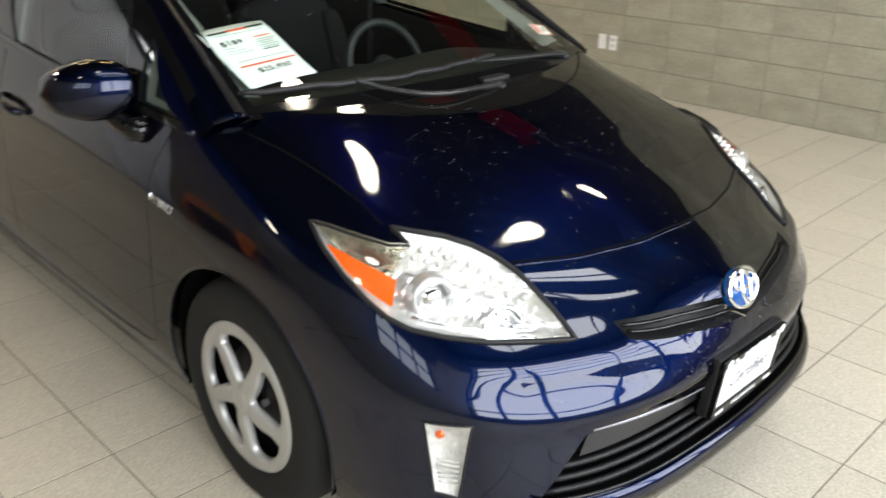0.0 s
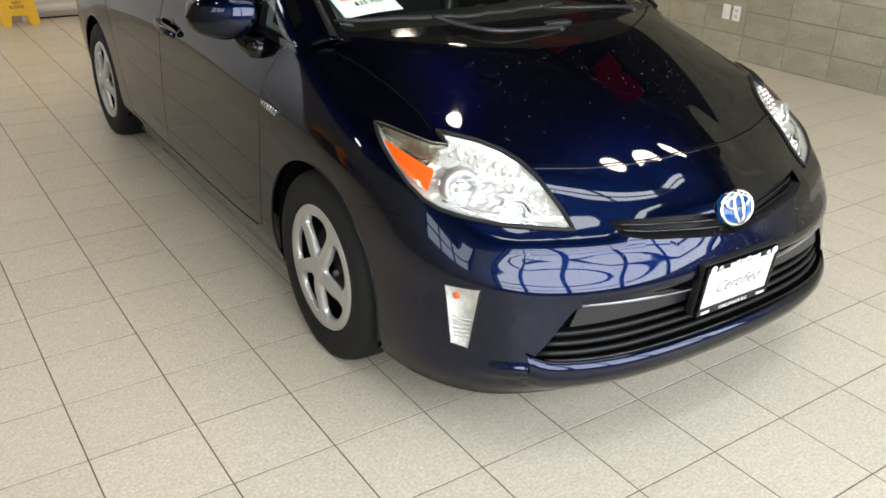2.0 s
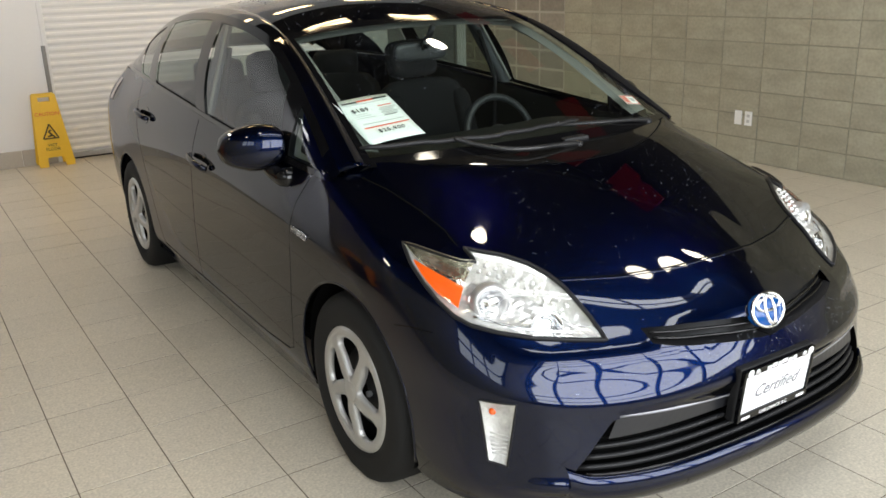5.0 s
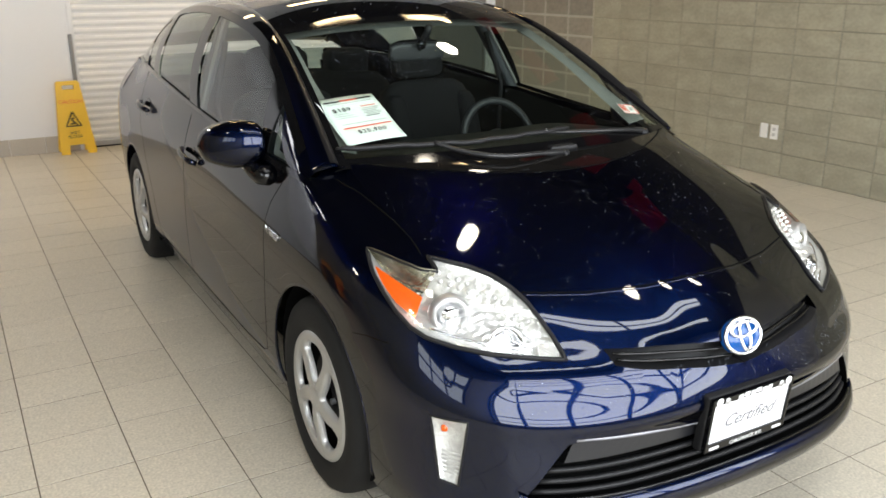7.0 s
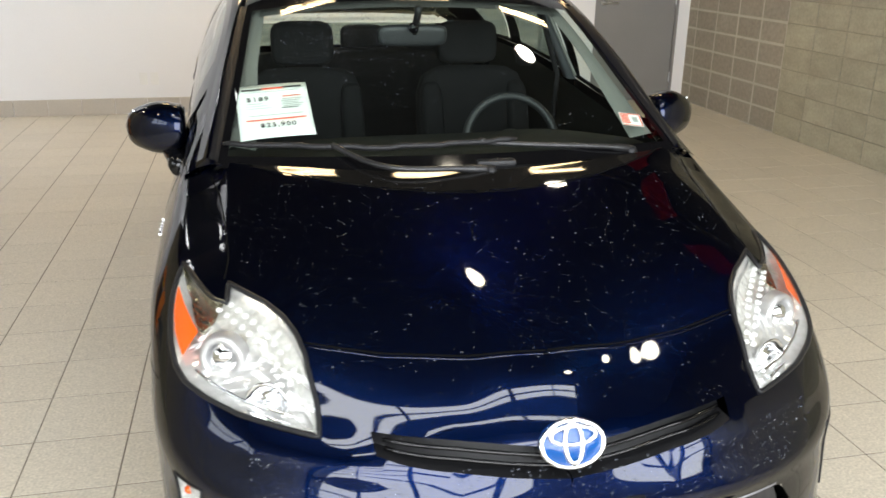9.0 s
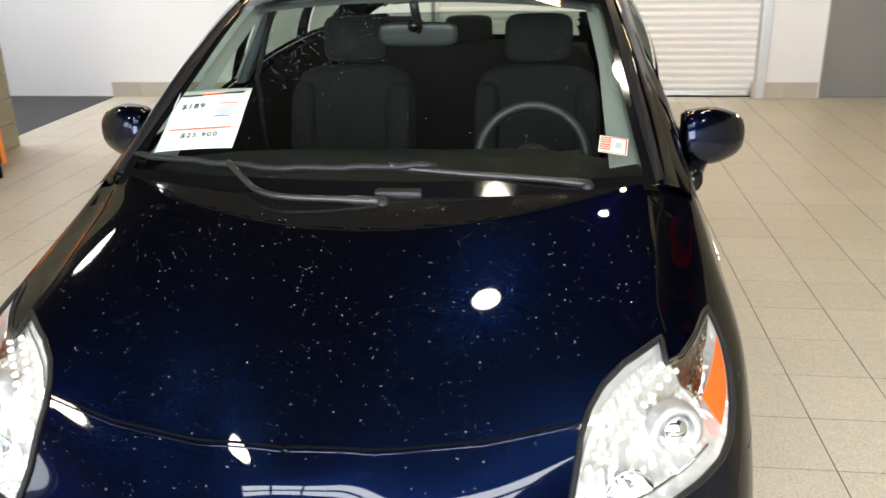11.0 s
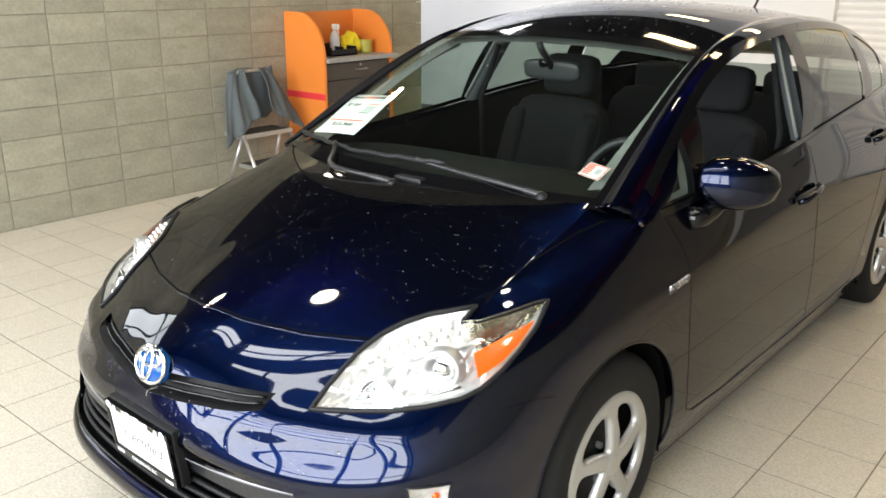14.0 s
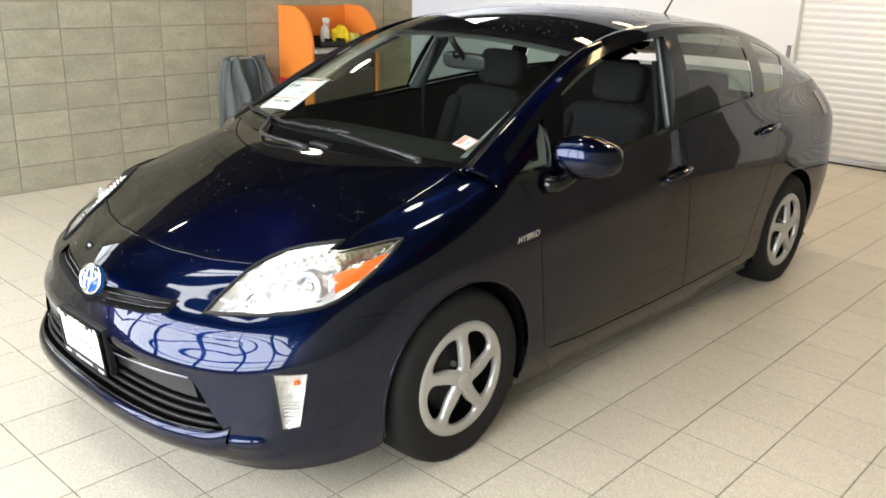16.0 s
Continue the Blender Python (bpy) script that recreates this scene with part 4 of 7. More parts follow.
def wheel(side, wy, wz):
    x0 = side * 0.845
    wh = part("wheel", box((x0 - side * 0.04, wy - 0.05, wz - 0.05), (x0 - side * 0.06, wy + 0.05, wz + 0.05), 0.01), M["void"], car, "black tyre with a silver five-spoke cover")
    prof = [(0.200, -0.010), (0.208, 0.004), (0.225, 0.012), (0.255, 0.016), (0.283, 0.012), (0.300, 0.002), (0.309, -0.012), (0.314, -0.03), (0.3165, -0.06), (0.317, -0.10), (0.3165, -0.14), (0.312, -0.175), (0.28, -0.195), (0.2, -0.19)]
    bm = lathe([(r, side * h) for r, h in prof], (x0, wy, wz), "x", 96)
    for v_ in bm.verts:  # flattened at the ground, with a slight bulge over it
        low_ = SETTLE + 0.001 - v_.co.z
        if low_ > -0.03:
            v_.co.x += side * 0.004 * max(0.0, 1 - abs(low_) / 0.03) * (abs(v_.co.x) > abs(x0) - 0.03)
        v_.co.z = max(v_.co.z, SETTLE + 0.001)
    part("tyre", bm, M["rubber"], wh, "black rubber tyre", True)
    bm = lathe([(0.0, -0.05 * side), (0.19, -0.05 * side), (0.203, -0.01 * side)], (x0, wy, wz), "x", 48)
    part("rim", bm, M["void"], wh, "black steel rim", True)
    bm = lathe([(0.03, -0.03 * side), (0.065, -0.027 * side), (0.072, -0.036 * side), (0.125, -0.038 * side), (0.13, -0.048 * side)], (x0, wy, wz), "x", 24)
    part("hub", bm, M["black_plastic"], wh, "", True)
    for k in range(5):
        a = 2 * math.pi * (k + 0.5) / 5
        c = Vector((x0 - side * 0.03, wy + 0.057 * math.cos(a), wz + 0.057 * math.sin(a)))
        part("wheel_nut", tube([c, c + Vector((side * 0.016, 0, 0))], 0.010, 6), M["silver"], wh)
    verts, faces = [], []
    nphi, steps, half = 60, 7, math.pi / 5
    rc, r0, r1 = 0.111, 0.030, 0.205
    for k in range(5):
        base = 2 * math.pi * k / 5 + radians(124 if side > 0 else 162)
        start = len(verts)
        for st in range(steps + 2):
            for i in range(nphi):
                ph = 2 * math.pi * i / nphi
                cs, sn = math.cos(ph), math.sin(ph)
                hr = rc + 0.063 * math.copysign(abs(cs) ** 0.62, cs)
                ht = math.radians(30.5) * math.copysign(abs(sn) ** 0.7, sn) * (0.50 + 0.54 * (hr - 0.056) / 0.104) + side * math.radians(5) * (hr - rc) / 0.05
                # the same direction, carried to the sector's edge
                ext = min((r1 - rc) / (cs * 1e3 if cs > 0 else 1e9) * 1e3 if cs > 1e-6 else 1e9, (rc - r0) / -cs if cs < -1e-6 else 1e9, half / abs(sn) * 0.1 if abs(sn) > 1e-6 else 1e9)
                br, bt = rc + cs * ext, sn * ext * 10
                br, bt = min(max(br, r0), r1), min(max(bt, -half), half)
                if st == 0:
                    r, th, dip = hr, ht, 0.022
                elif st == 1:
                    r, th, dip = hr, ht, 0.006
                else:
                    w = (st - 1) / steps
                    w = w**0.9
                    r, th = hr + (br - hr) * w, ht + (bt - ht) * w
                    dip = 0.006 * max(0.0, 1 - w * 3.0)
                h = cover_height(r) - dip
                ang = base + th
                verts.append((x0 + side * h, wy + r * math.cos(ang), wz + r * math.sin(ang)))
        for st in range(steps + 1):
            for i in range(nphi):
                a, b = start + st * nphi + i, start + st * nphi + (i + 1) % nphi
                faces.append((a, b, b + nphi, a + nphi) if side > 0 else (a, a + nphi, b + nphi, b))
    ob = put("wheel_cover", verts, faces, M["cover"], wh, "silver five-spoke wheel cover")
    bm = bmesh.new()
    bm.from_mesh(ob.data)
    bmesh.ops.remove_doubles(bm, verts=bm.verts, dist=0.004)
    bm.to_mesh(ob.data)
    bm.free()
    part("centre_cap", lathe([(0.0, 0.023 * side), (0.022, 0.022 * side), (0.034, 0.019 * side), (0.041, 0.013 * side)], (x0, wy, wz), "x", 32), M["cover"], wh, "", True)
    bm = lathe([(0.187, 0.0098 * side), (0.192, 0.0112 * side), (0.204, 0.010 * side), (0.209, 0.004 * side)], (x0, wy, wz), "x", 64)
    part("cover_rim", bm, M["cover"], wh, "", True)


for sd in (1, -1):
    for wy, wz in WHEELS:
        wheel(sd, wy, wz)

# ---- car front: lamps, grilles, badge, plate ----
M["lamp_bowl"] = material("lamp_bowl", (0.86, 0.86, 0.84), 0.18, metal=0.66, scale=70, vary=0.15, stain=0.2, stain_scale=45)
M["cell_chrome"] = material("cell_chrome", (0.72, 0.72, 0.68), 0.20, metal=0.60, bump=0.5, scale=130, vary=0.35, stain=0.25, stain_scale=60)
M["smoke_chrome"] = material("smoke_chrome", (0.36, 0.34, 0.27), 0.20, metal=1.0, bump=0.6, scale=110, vary=0.6, stain=0.3, stain_scale=60)
M["lamp_white"] = material("lamp_white", (0.74, 0.74, 0.72), 0.22, metal=0.45, bump=0.9, scale=70, vary=0.2, stain=0.3, stain_scale=35)
M["amber"] = material("amber", (0.85, 0.11, 0.006), 0.25, coat=0.6, scale=220, vary=0.18)
M["lamp_cover"] = pane_glass("lamp_cover", (0.97, 0.97, 0.96), 0.6)
M["badge_blue"] = material("badge_blue", (0.0, 0.06, 0.25), 0.2, coat=0.2, scale=40, vary=0.1)


def resample(points, n):
    p = np.array(points, float)
    d = np.r_[0, np.cumsum(np.linalg.norm(np.diff(p, axis=0), axis=1))]
    t = np.linspace(0, d[-1], n)
    return np.stack([np.interp(t, d, p[:, k]) for k in range(3)], -1)


def on_side(s, pts):
    return np.asarray(pts, float) * (s, 1, 1)


def laid(cut, p, lift):
    q, n = cut.on_skin(cut.flat(p), lift)
    return q, n


# lamp fields: outline curves matched along their length, so that the notch stays sharp
up = np.vstack([resample(HL_UP[:8], 34), resample(HL_UP[7:10], 8)[1:], resample(HL_UP[9:], 18)[1:]])
low = np.vstack([resample(HL_LOW[:6], 34), resample(HL_LOW[5:7], 8)[1:], resample(HL_LOW[6:], 18)[1:]])
ROWS_L = 15
lamp_skin, lamp_bowl, lamp_nrm = [], [], []
for r in range(ROWS_L):
    t = r / (ROWS_L - 1)
    row_s, row_b, row_n = [], [], []
    for k in range(len(up)):
        p, n = laid(CUT_LIGHT, low[k] + (up[k] - low[k]) * t, 0.0)
        along = min(k, len(up) - 1 - k) / (len(up) - 1)
        depth = 0.040 * min(1.0, 3.2 * min(t, 1 - t)) * min(1.0, 7 * along)
        row_s.append(p + 0.0015 * n)
        row_b.append(p - (0.003 + depth) * n)
        row_n.append(n)
    lamp_skin.append(row_s), lamp_bowl.append(row_b), lamp_nrm.append(row_n)
lamp_skin, lamp_bowl, lamp_nrm = np.array(lamp_skin), np.array(lamp_bowl), np.array(lamp_nrm)
# facets of the reflector
_rr = np.random.RandomState(7)
lamp_bowl += lamp_nrm * _rr.uniform(-0.0022, 0.0022, lamp_bowl.shape[:2] + (1,)) * (np.minimum(np.arange(ROWS_L), ROWS_L - 1 - np.arange(ROWS_L))[:, None, None] > 1)


def disc_at(centre, n, profile, sides=32):
    """A turned shape whose axis points along n."""
    bm = lathe(profile, (0, 0, 0), "z", sides)
    bmesh.ops.transform(bm, matrix=Matrix.Translation(centre) @ Vector(n).to_track_quat("Z", "Y").to_matrix().to_4x4(), verts=bm.verts)
    return bm


def mirror_bm(bm, s):
    if s < 0:
        bmesh.ops.transform(bm, matrix=Matrix.Diagonal((-1, 1, 1, 1)), verts=bm.verts)
        bmesh.ops.reverse_faces(bm, faces=bm.faces)
    return bm


rim_line = [tuple(p) for p in np.vstack([lamp_skin[0], lamp_skin[-1][::-1][1:-1]])]
for s in (1, -1):
    v, f = grid(on_side(s, lamp_bowl), s < 0)
    hl = put("headlight", v, f, M["lamp_bowl"], car, "clear headlight with chromed reflector and amber marker", smooth=False)
    tail = np.array([[lamp_bowl[r_, k_] + lamp_nrm[r_, k_] * min(0.012, 0.002 + 0.002 * (k_ - 36)) for k_ in range(36, len(up) - 1)] for r_ in range(6, ROWS_L)])
    v, f = grid(on_side(s, tail), s < 0)
    put("lamp_shroud", v, f, M["smoke_chrome"], hl, "dark smoky chromed shroud", smooth=False)
    v, f = grid(on_side(s, lamp_skin), s < 0)
    put("lens_cover", v, f, M["lamp_cover"], hl, "clear plastic lens cover", normals=on_side(s, lamp_nrm).reshape(-1, 3)).visible_shadow = False
    part("gasket", mirror_bm(tube(rim_line, 0.0062, 6, closed=True), s), M["black_plastic"], hl, "thin black lamp edge", True)
    # projector
    c, n = CUT_LIGHT.on_skin(CUT_LIGHT.flat((.683, .400, .752)))
    ahead = (Vector((0.35, -0.92, 0.12))).normalized()
    c = c - 0.030 * n
    ring = [(0.030, -0.02), (0.034, 0.010), (0.040, 0.016), (0.048, 0.014), (0.052, 0.004), (0.054, -0.02)]
    part("projector_ring", mirror_bm(disc_at(c, ahead, ring, 40), s), M["silver"], hl, "silver projector ring", True)
    bm = disc_at(c, ahead, [(0.0, 0.018), (0.010, 0.0165), (0.020, 0.012), (0.028, 0.004), (0.031, -0.006)], 32)
    part("projector_lens", mirror_bm(bm, s), M["chrome"], hl, "round glassy projector lens", True)
    # high beam bowl
    c2, n2 = CUT_LIGHT.on_skin(CUT_LIGHT.flat((.585, .285, .700)))
    bm = disc_at(c2 - 0.036 * n2, ahead, [(0.0, -0.005), (0.010, 0.012), (0.013, -0.002), (0.030, 0.004), (0.044, 0.018), (0.047, 0.016), (0.030, -0.006)], 32)
    part("high_beam", mirror_bm(bm, s), M["chrome"], hl, "chromed high beam bowl", True)
    # amber marker
    a_up = resample([(.722, .468, .771), (.752, .550, .795), (.774, .640, .816)], 12)
    a_lo = resample([(.757, .444, .727), (.779, .515, .755), (.783, .575, .783), (.777, .635, .813)], 12)
    fld = [[laid(CUT_LIGHT, a_lo[k] + (a_up[k] - a_lo[k]) * t, -0.0012)[0] for k in range(12)] for t in lin(0, 1, 6)]
    v, f = grid(on_side(s, fld), s < 0)
    put("amber_marker", v, f, M["amber"], hl, "orange side marker")
    # row of small lamp cells under the upper edge
    tray = np.array([[lamp_bowl[r_, k_] + 0.006 * lamp_nrm[r_, k_] for k_ in range(9, 36)] for r_ in range(ROWS_L - 6, ROWS_L - 1)])
    v, f = grid(on_side(s, tray), s < 0)
    put("cell_tray", v, f, M["cell_chrome"], hl, "grey faceted tray of the small lamp cells", smooth=False)
    for row_, deep_ in ((0, 0.016), (1, 0.030)):
        for k in range(11):
            w = (k + 0.5 * row_) / 10.5
            p = Vector((.495, .30, .745)).lerp(Vector((.645, .530, .838)), w) + Vector((-0.012, 0, 0.012)) * math.sin(math.pi * w)
            q, n = laid(CUT_LIGHT, p + deep_ * Vector((1, -0.75, -1)), -0.009)
            bm = disc_at(q, ahead, [(0.0, 0.007), (0.005, 0.0045), (0.0075, -0.004)], 8)
            part("lamp_cell", mirror_bm(bm, s), M["lamp_white"], hl, "", True)
    # step lines of the reflector
    for zoff in (0.014, 0.030):
        line = [laid(CUT_LIGHT, Vector(a) + Vector((0, 0, zoff)), -0.018)[0] for a in resample(HL_LOW[1:5], 14)]
        part("reflector_step", mirror_bm(tube(line, 0.004, 6), s), M["chrome"], hl, "", True)

    # wing tip that fills the lamp's notch
    c1 = resample([(.655, .497, .819), (.690, .528, .821), (.720, .590, .831), (.752, .670, .843)], 14)
    c2 = resample([(.656, .499, .820), (.664, .560, .847), (.676, .610, .860), (.715, .700, .872)], 14)
    fld = [[laid(CUT_LIGHT, c1[k] + (c2[k] - c1[k]) * t, 0.0008) for k in range(14)] for t in lin(0, 1, 6)]
    pts = np.array([[list(p) for p, _ in row] for row in fld])
    nrm = np.array([[list(n) for _, n in row] for row in fld])
    v, f = grid(on_side(s, pts), s < 0)
    put("wing_tip", v, f, M["paint"], car, normals=on_side(s, nrm).reshape(-1, 3))
    # fog and running lamp
    fo = [Vector(p) for p in FOG]
    bowl, face, nn = [], [], []
    for i in range(9):
        rb, rf, rn = [], [], []
        for j in range(7):
            a, b = i / 8, j / 6
            p = (fo[0].lerp(fo[3], a)).lerp(fo[1].lerp(fo[2], a), b)
            q, n = laid(CUT_FOG, p, 0.0)
            d = 0.022 * min(1, 4 * min(a, 1 - a, b, 1 - b))
            rb.append(q - (0.003 + d) * n), rf.append(q + 0.001 * n), rn.append(n)
        bowl.append(rb), face.append(rf), nn.append(rn)
    v, f = grid(on_side(s, bowl), s > 0)
    fog = put("fog_lamp", v, f, M["lamp_white"], car, "upright white running lamp in the bumper")
    v, f = grid(on_side(s, face), s > 0)
    put("lens_cover", v, f, M["lamp_cover"], fog, normals=on_side(s, nn).reshape(-1, 3)).visible_shadow = False
    edge = [face[0][j] for j in range(7)] + [face[i][6] for i in range(1, 9)] + [face[8][j] for j in range(5, -1, -1)] + [face[i][0] for i in range(7, 0, -1)]
    part("gasket", mirror_bm(tube(edge, 0.003, 6, closed=True), s), M["black_plastic"], fog, "", True)
    q, n = laid(CUT_FOG, fo[0].lerp(fo[3], 0.2).lerp(fo[1].lerp(fo[2], 0.2), 0.3), -0.010)
    for k in range(6):
        a = 0.56 + 0.065 * k
        rib = [laid(CUT_FOG, fo[0].lerp(fo[3], a).lerp(fo[1].lerp(fo[2], a), b), -0.012)[0] for b in lin(0.14, 0.86, 5)]
        part("lens_rib", mirror_bm(tube(rib, 0.0022, 6), s), M["lamp_white"], fog, "", True)
    part("bulb", mirror_bm(disc_at(q, n, [(0.0, 0.009), (0.007, 0.006), (0.010, 0.0)], 12), s), M["amber"], fog, "small orange bulb", True)

    # upper grille slot
    sl = CUT_SLOT.poly
    ups, los = [(-0.0, 0)], []
    su = resample([(x, 0, z) for x, z in SLOT[:4]], 20)
    so = resample([(x, 0, z) for x, z in SLOT[:3:-1]], 20)
    fld = []
    for dep in (0.0, 0.05):
        fld.append([laid(CUT_SLOT, p, 0)[0] + Vector((0, dep, 0)) for p in su])
    fld.append([laid(CUT_SLOT, p, 0)[0] + Vector((0, 0.05, 0)) for p in so])
    fld.append([laid(CUT_SLOT, p, 0)[0] for p in so])
    v, f = grid(on_side(s, fld), s < 0)
    slot = put("upper_grille", v, f, M["black_plastic"], car, "narrow black upper grille slot", smooth=False)
    for t in (0.3, 0.62):
        l = [laid(CUT_SLOT, so[k] + (su[k] - so[k]) * t, 0)[0] + Vector((0, 0.016, 0)) for k in range(1, 19)]
        part("grille_bar", mirror_bm(tube(l, 0.0045, 8), s), M["black_gloss"], slot, "", True)

# lower grille: recessed black box with bars
lo_pts = [Vector((x, 0, z)) for x, z in LOWER]
fr = [laid(CUT_LOWER, p, 0)[0] for p in [Vector((a, 0, b)) for a, b in resample([(x, z, 0) for x, z in LOWER], 60)[:, :2]]]
ring_pts = [Vector((-p.x, p.y, p.z)) for p in fr[::-1][1:-1]] + fr
outer = np.array([list(p) for p in ring_pts])
inner = outer + (0, 0.10, 0)
inner[:, 1] = np.maximum(inner[:, 1], 0.12)
closed = lambda a: np.vstack([a, a[:1]])
mid_z = 0.40
core = np.array([(p[0] * 0.98, p[1] + 0.02, mid_z) for p in inner])
v, f = grid([closed(outer), closed(inner), closed(core)])
low_gr = put("lower_grille", v, f, M["void"], car, "wide black lower grille with bars", smooth=False)
# flat dark upper panel with its pale edge
xs = lin(-0.50, 0.50, 40)
panel = []
for z0, dd in ((0.474, 0.004), (0.474, 0.012), (0.415, 0.022), (0.405, 0.05)):
    panel.append([Vector((x * (1.0 if z0 > 0.45 else 1.05), 0, 0)) + Vector((0, laid(CUT_LOWER, (abs(x), 0, min(z0, 0.452 + 0.05 * abs(x))), 0)[0].y + dd, min(z0, 0.450 + 0.06 * abs(x)))) for x in xs])
v, f = grid(panel, True)
M["grille_panel"] = material("grille_panel", (0.014, 0.0145, 0.017), 0.35, scale=200, vary=0.15)
put("grille_panel", v, f, M["grille_panel"], low_gr, "smooth dark grey panel", smooth=False)
M["pale_edge"] = material("pale_edge", (0.30, 0.30, 0.33), 0.3, metal=0.5, scale=80, vary=0.1)
l = [laid(CUT_LOWER, (abs(x), 0, min(0.478, 0.452 + 0.055 * abs(x))), 0)[0] for x in xs]
part("panel_edge", tube([Vector((x, p.y + 0.004, p.z)) for x, p in zip(xs, l)], 0.005, 8), M["pale_edge"], low_gr, "pale grey edge strip", True)
for z, w, dd in ((0.388, 0.565, 0.03), (0.362, 0.582, 0.026), (0.337, 0.598, 0.02)):
    pts = [Vector((x, laid(CUT_LOWER, (abs(x), 0, z), 0)[0].y + dd, z)) for x in lin(-w, w, 40)]
    part("grille_bar", tube(pts, 0.0075, 8), M["black_plastic"], low_gr, "", True)
# bright bumper lip over the lower edge
LIP = [(0.004, 0.324), (-0.006, 0.327), (-0.016, 0.322), (-0.024, 0.308), (-0.026, 0.285), (-0.020, 0.255), (-0.008, 0.232), (0.012, 0.222)]
lip = []
for x in lin(-0.635, 0.635, 64):
    end = max(0.0, (abs(x) - 0.56) / 0.075)
    row = []
    for d, z in LIP:
        base = laid(CUT_LOWER, (abs(x), 0, min(max(z, 0.24), 0.316)), 0)[0].y
        row.append((x, base + d * (1 - 0.55 * end * end), z + 0.018 * end * end))
    lip.append(row)
lip = np.array(lip).transpose(1, 0, 2)
v, f = grid(lip, True)
put("bumper_lip", v, f, M["paint"], car, "dark blue lip under the grille")
ridge = [tuple(lip[1, k] + (0, 0.002, 0.001)) for k in range(2, 62)]
part("lip_edge", tube(ridge, 0.0045, 8), M["black_gloss"], low_gr, "glossy black edge over the lip", True)

# round badge: blue field, chromed rim and rings
bc, bn = CUT_SLOT.on_skin((Vector((0, 0, 0.664)).dot(CUT_SLOT.a), 0.664))
bn = Vector((0, -0.93, 0.36)).normalized()
bc = bc - 0.002 * bn
BM = Matrix.Translation(bc) @ bn.to_track_quat("Z", "Y").to_matrix().to_4x4()


def ellipse(rx, ry, cx=0.0, cy=0.0, h=0.0, n=48):
    return [BM @ Vector((cx + rx * math.cos(a), cy + ry * math.sin(a), h)) for a in (2 * math.pi * k / n for k in range(n))]


bm = lathe([(0.0, 0.011), (0.03, 0.010), (0.058, 0.006), (0.066, 0.0), (0.066, -0.012)], (0, 0, 0), "z", 48)
bmesh.ops.transform(bm, matrix=BM @ Matrix.Diagonal((1.0, 0.72, 1, 1)), verts=bm.verts)
badge = part("badge", bm, M["badge_blue"], car, "blue and chrome oval front badge", True)
part("badge_ring", tube(ellipse(0.064, 0.046, 0, 0, 0.005), 0.0055, 8, closed=True), M["chrome"], badge, "", True)
part("badge_ring", tube(ellipse(0.046, 0.018, 0, 0.017, 0.011), 0.0050, 8, closed=True), M["chrome"], badge, "", True)
part("badge_ring", tube(ellipse(0.018, 0.039, 0, 0.002, 0.012), 0.0050, 8, closed=True), M["chrome"], badge, "", True)

# number plate in its frame
PY, PZ, PW, PH = -0.002, 0.460, 0.150, 0.080
PM = Matrix.Translation((0, PY, PZ)) @ pose(0, 0, 0, 6, 0, 0)
plate = part("plate_holder", box((-PW - 0.004, 0.008, -PH - 0.002), (PW + 0.004, 0.035, PH + 0.004), 0.005, PM), M["black_plastic"], car, "black number plate holder")
for lo_, hi_ in (((-PW, -0.006, PH - 0.018), (PW, 0.008, PH)), ((-PW, -0.006, -PH), (PW, 0.008, -PH + 0.022)), ((-PW, -0.006, -PH + 0.022), (-PW + 0.009, 0.008, PH - 0.010)), ((PW - 0.009, -0.006, -PH + 0.022), (PW, 0.008, PH - 0.010))):
    part("plate_frame", box(lo_, hi_, 0.002, PM), M["black_gloss"], plate, "glossy black plate frame")
M["plate_white"] = material("plate_white", (0.86, 0.87, 0.88), 0.35, scale=30, vary=0.02)
part("number_plate", box((-PW + 0.008, 0.0, -PH + 0.018), (PW - 0.008, 0.006, PH - 0.008), 0.001, PM), M["plate_white"], plate, "blank white number plate")
M["ink_white"] = material("ink_white", (0.75, 0.75, 0.75), 0.5, vary=0.02)


def lettering(text, size, m, mat, parent, name="lettering", align="CENTER", depth=0.0006, label="", shear=0.0, spread=1.0):
    cu = bpy.data.curves.new(name, "FONT")
    cu.body, cu.size, cu.align_x, cu.align_y, cu.extrude = text, size, align, "CENTER", depth
    cu.shear, cu.space_character = shear, spread
    cu.resolution_u = 3
    tmp = bpy.data.objects.new(name, cu)
    scene.collection.objects.link(tmp)
    me = bpy.data.meshes.new_from_object(tmp.evaluated_get(bpy.context.evaluated_depsgraph_get()))
    bpy.data.objects.remove(tmp)
    me.transform(Matrix.Translation(-base_of(parent)) @ m)
    me.materials.clear()
    me.materials.append(mat)
    ob = new(name, me)
    ob.parent = parent
    if label:
        ob["label"] = label
    return ob


TX = pose(0, 0, 0, 90, 0, 0)
lettering("CHILLIWACK B.C.", 0.0155, PM @ Matrix.Translation((0, -0.0068, -PH + 0.010)) @ TX, M["ink_white"], plate)
for cx, w in ((-0.118, 0.034), (0.118, 0.034)):
    part("frame_mark", box((cx - w / 2, -0.0072, -PH + 0.006), (cx + w / 2, -0.006, -PH + 0.014), 0, PM), M["ink_white"], plate, "white printed bar")
for cx in (-0.100, 0.100):
    part("plate_bolt", disc_at(PM @ Vector((cx, -0.007, PH - 0.011)), PM.to_3x3() @ Vector((0, -1, 0)), [(0.0, 0.004), (0.007, 0.003), (0.010, 0.0)], 16), M["silver"], plate, "", True)
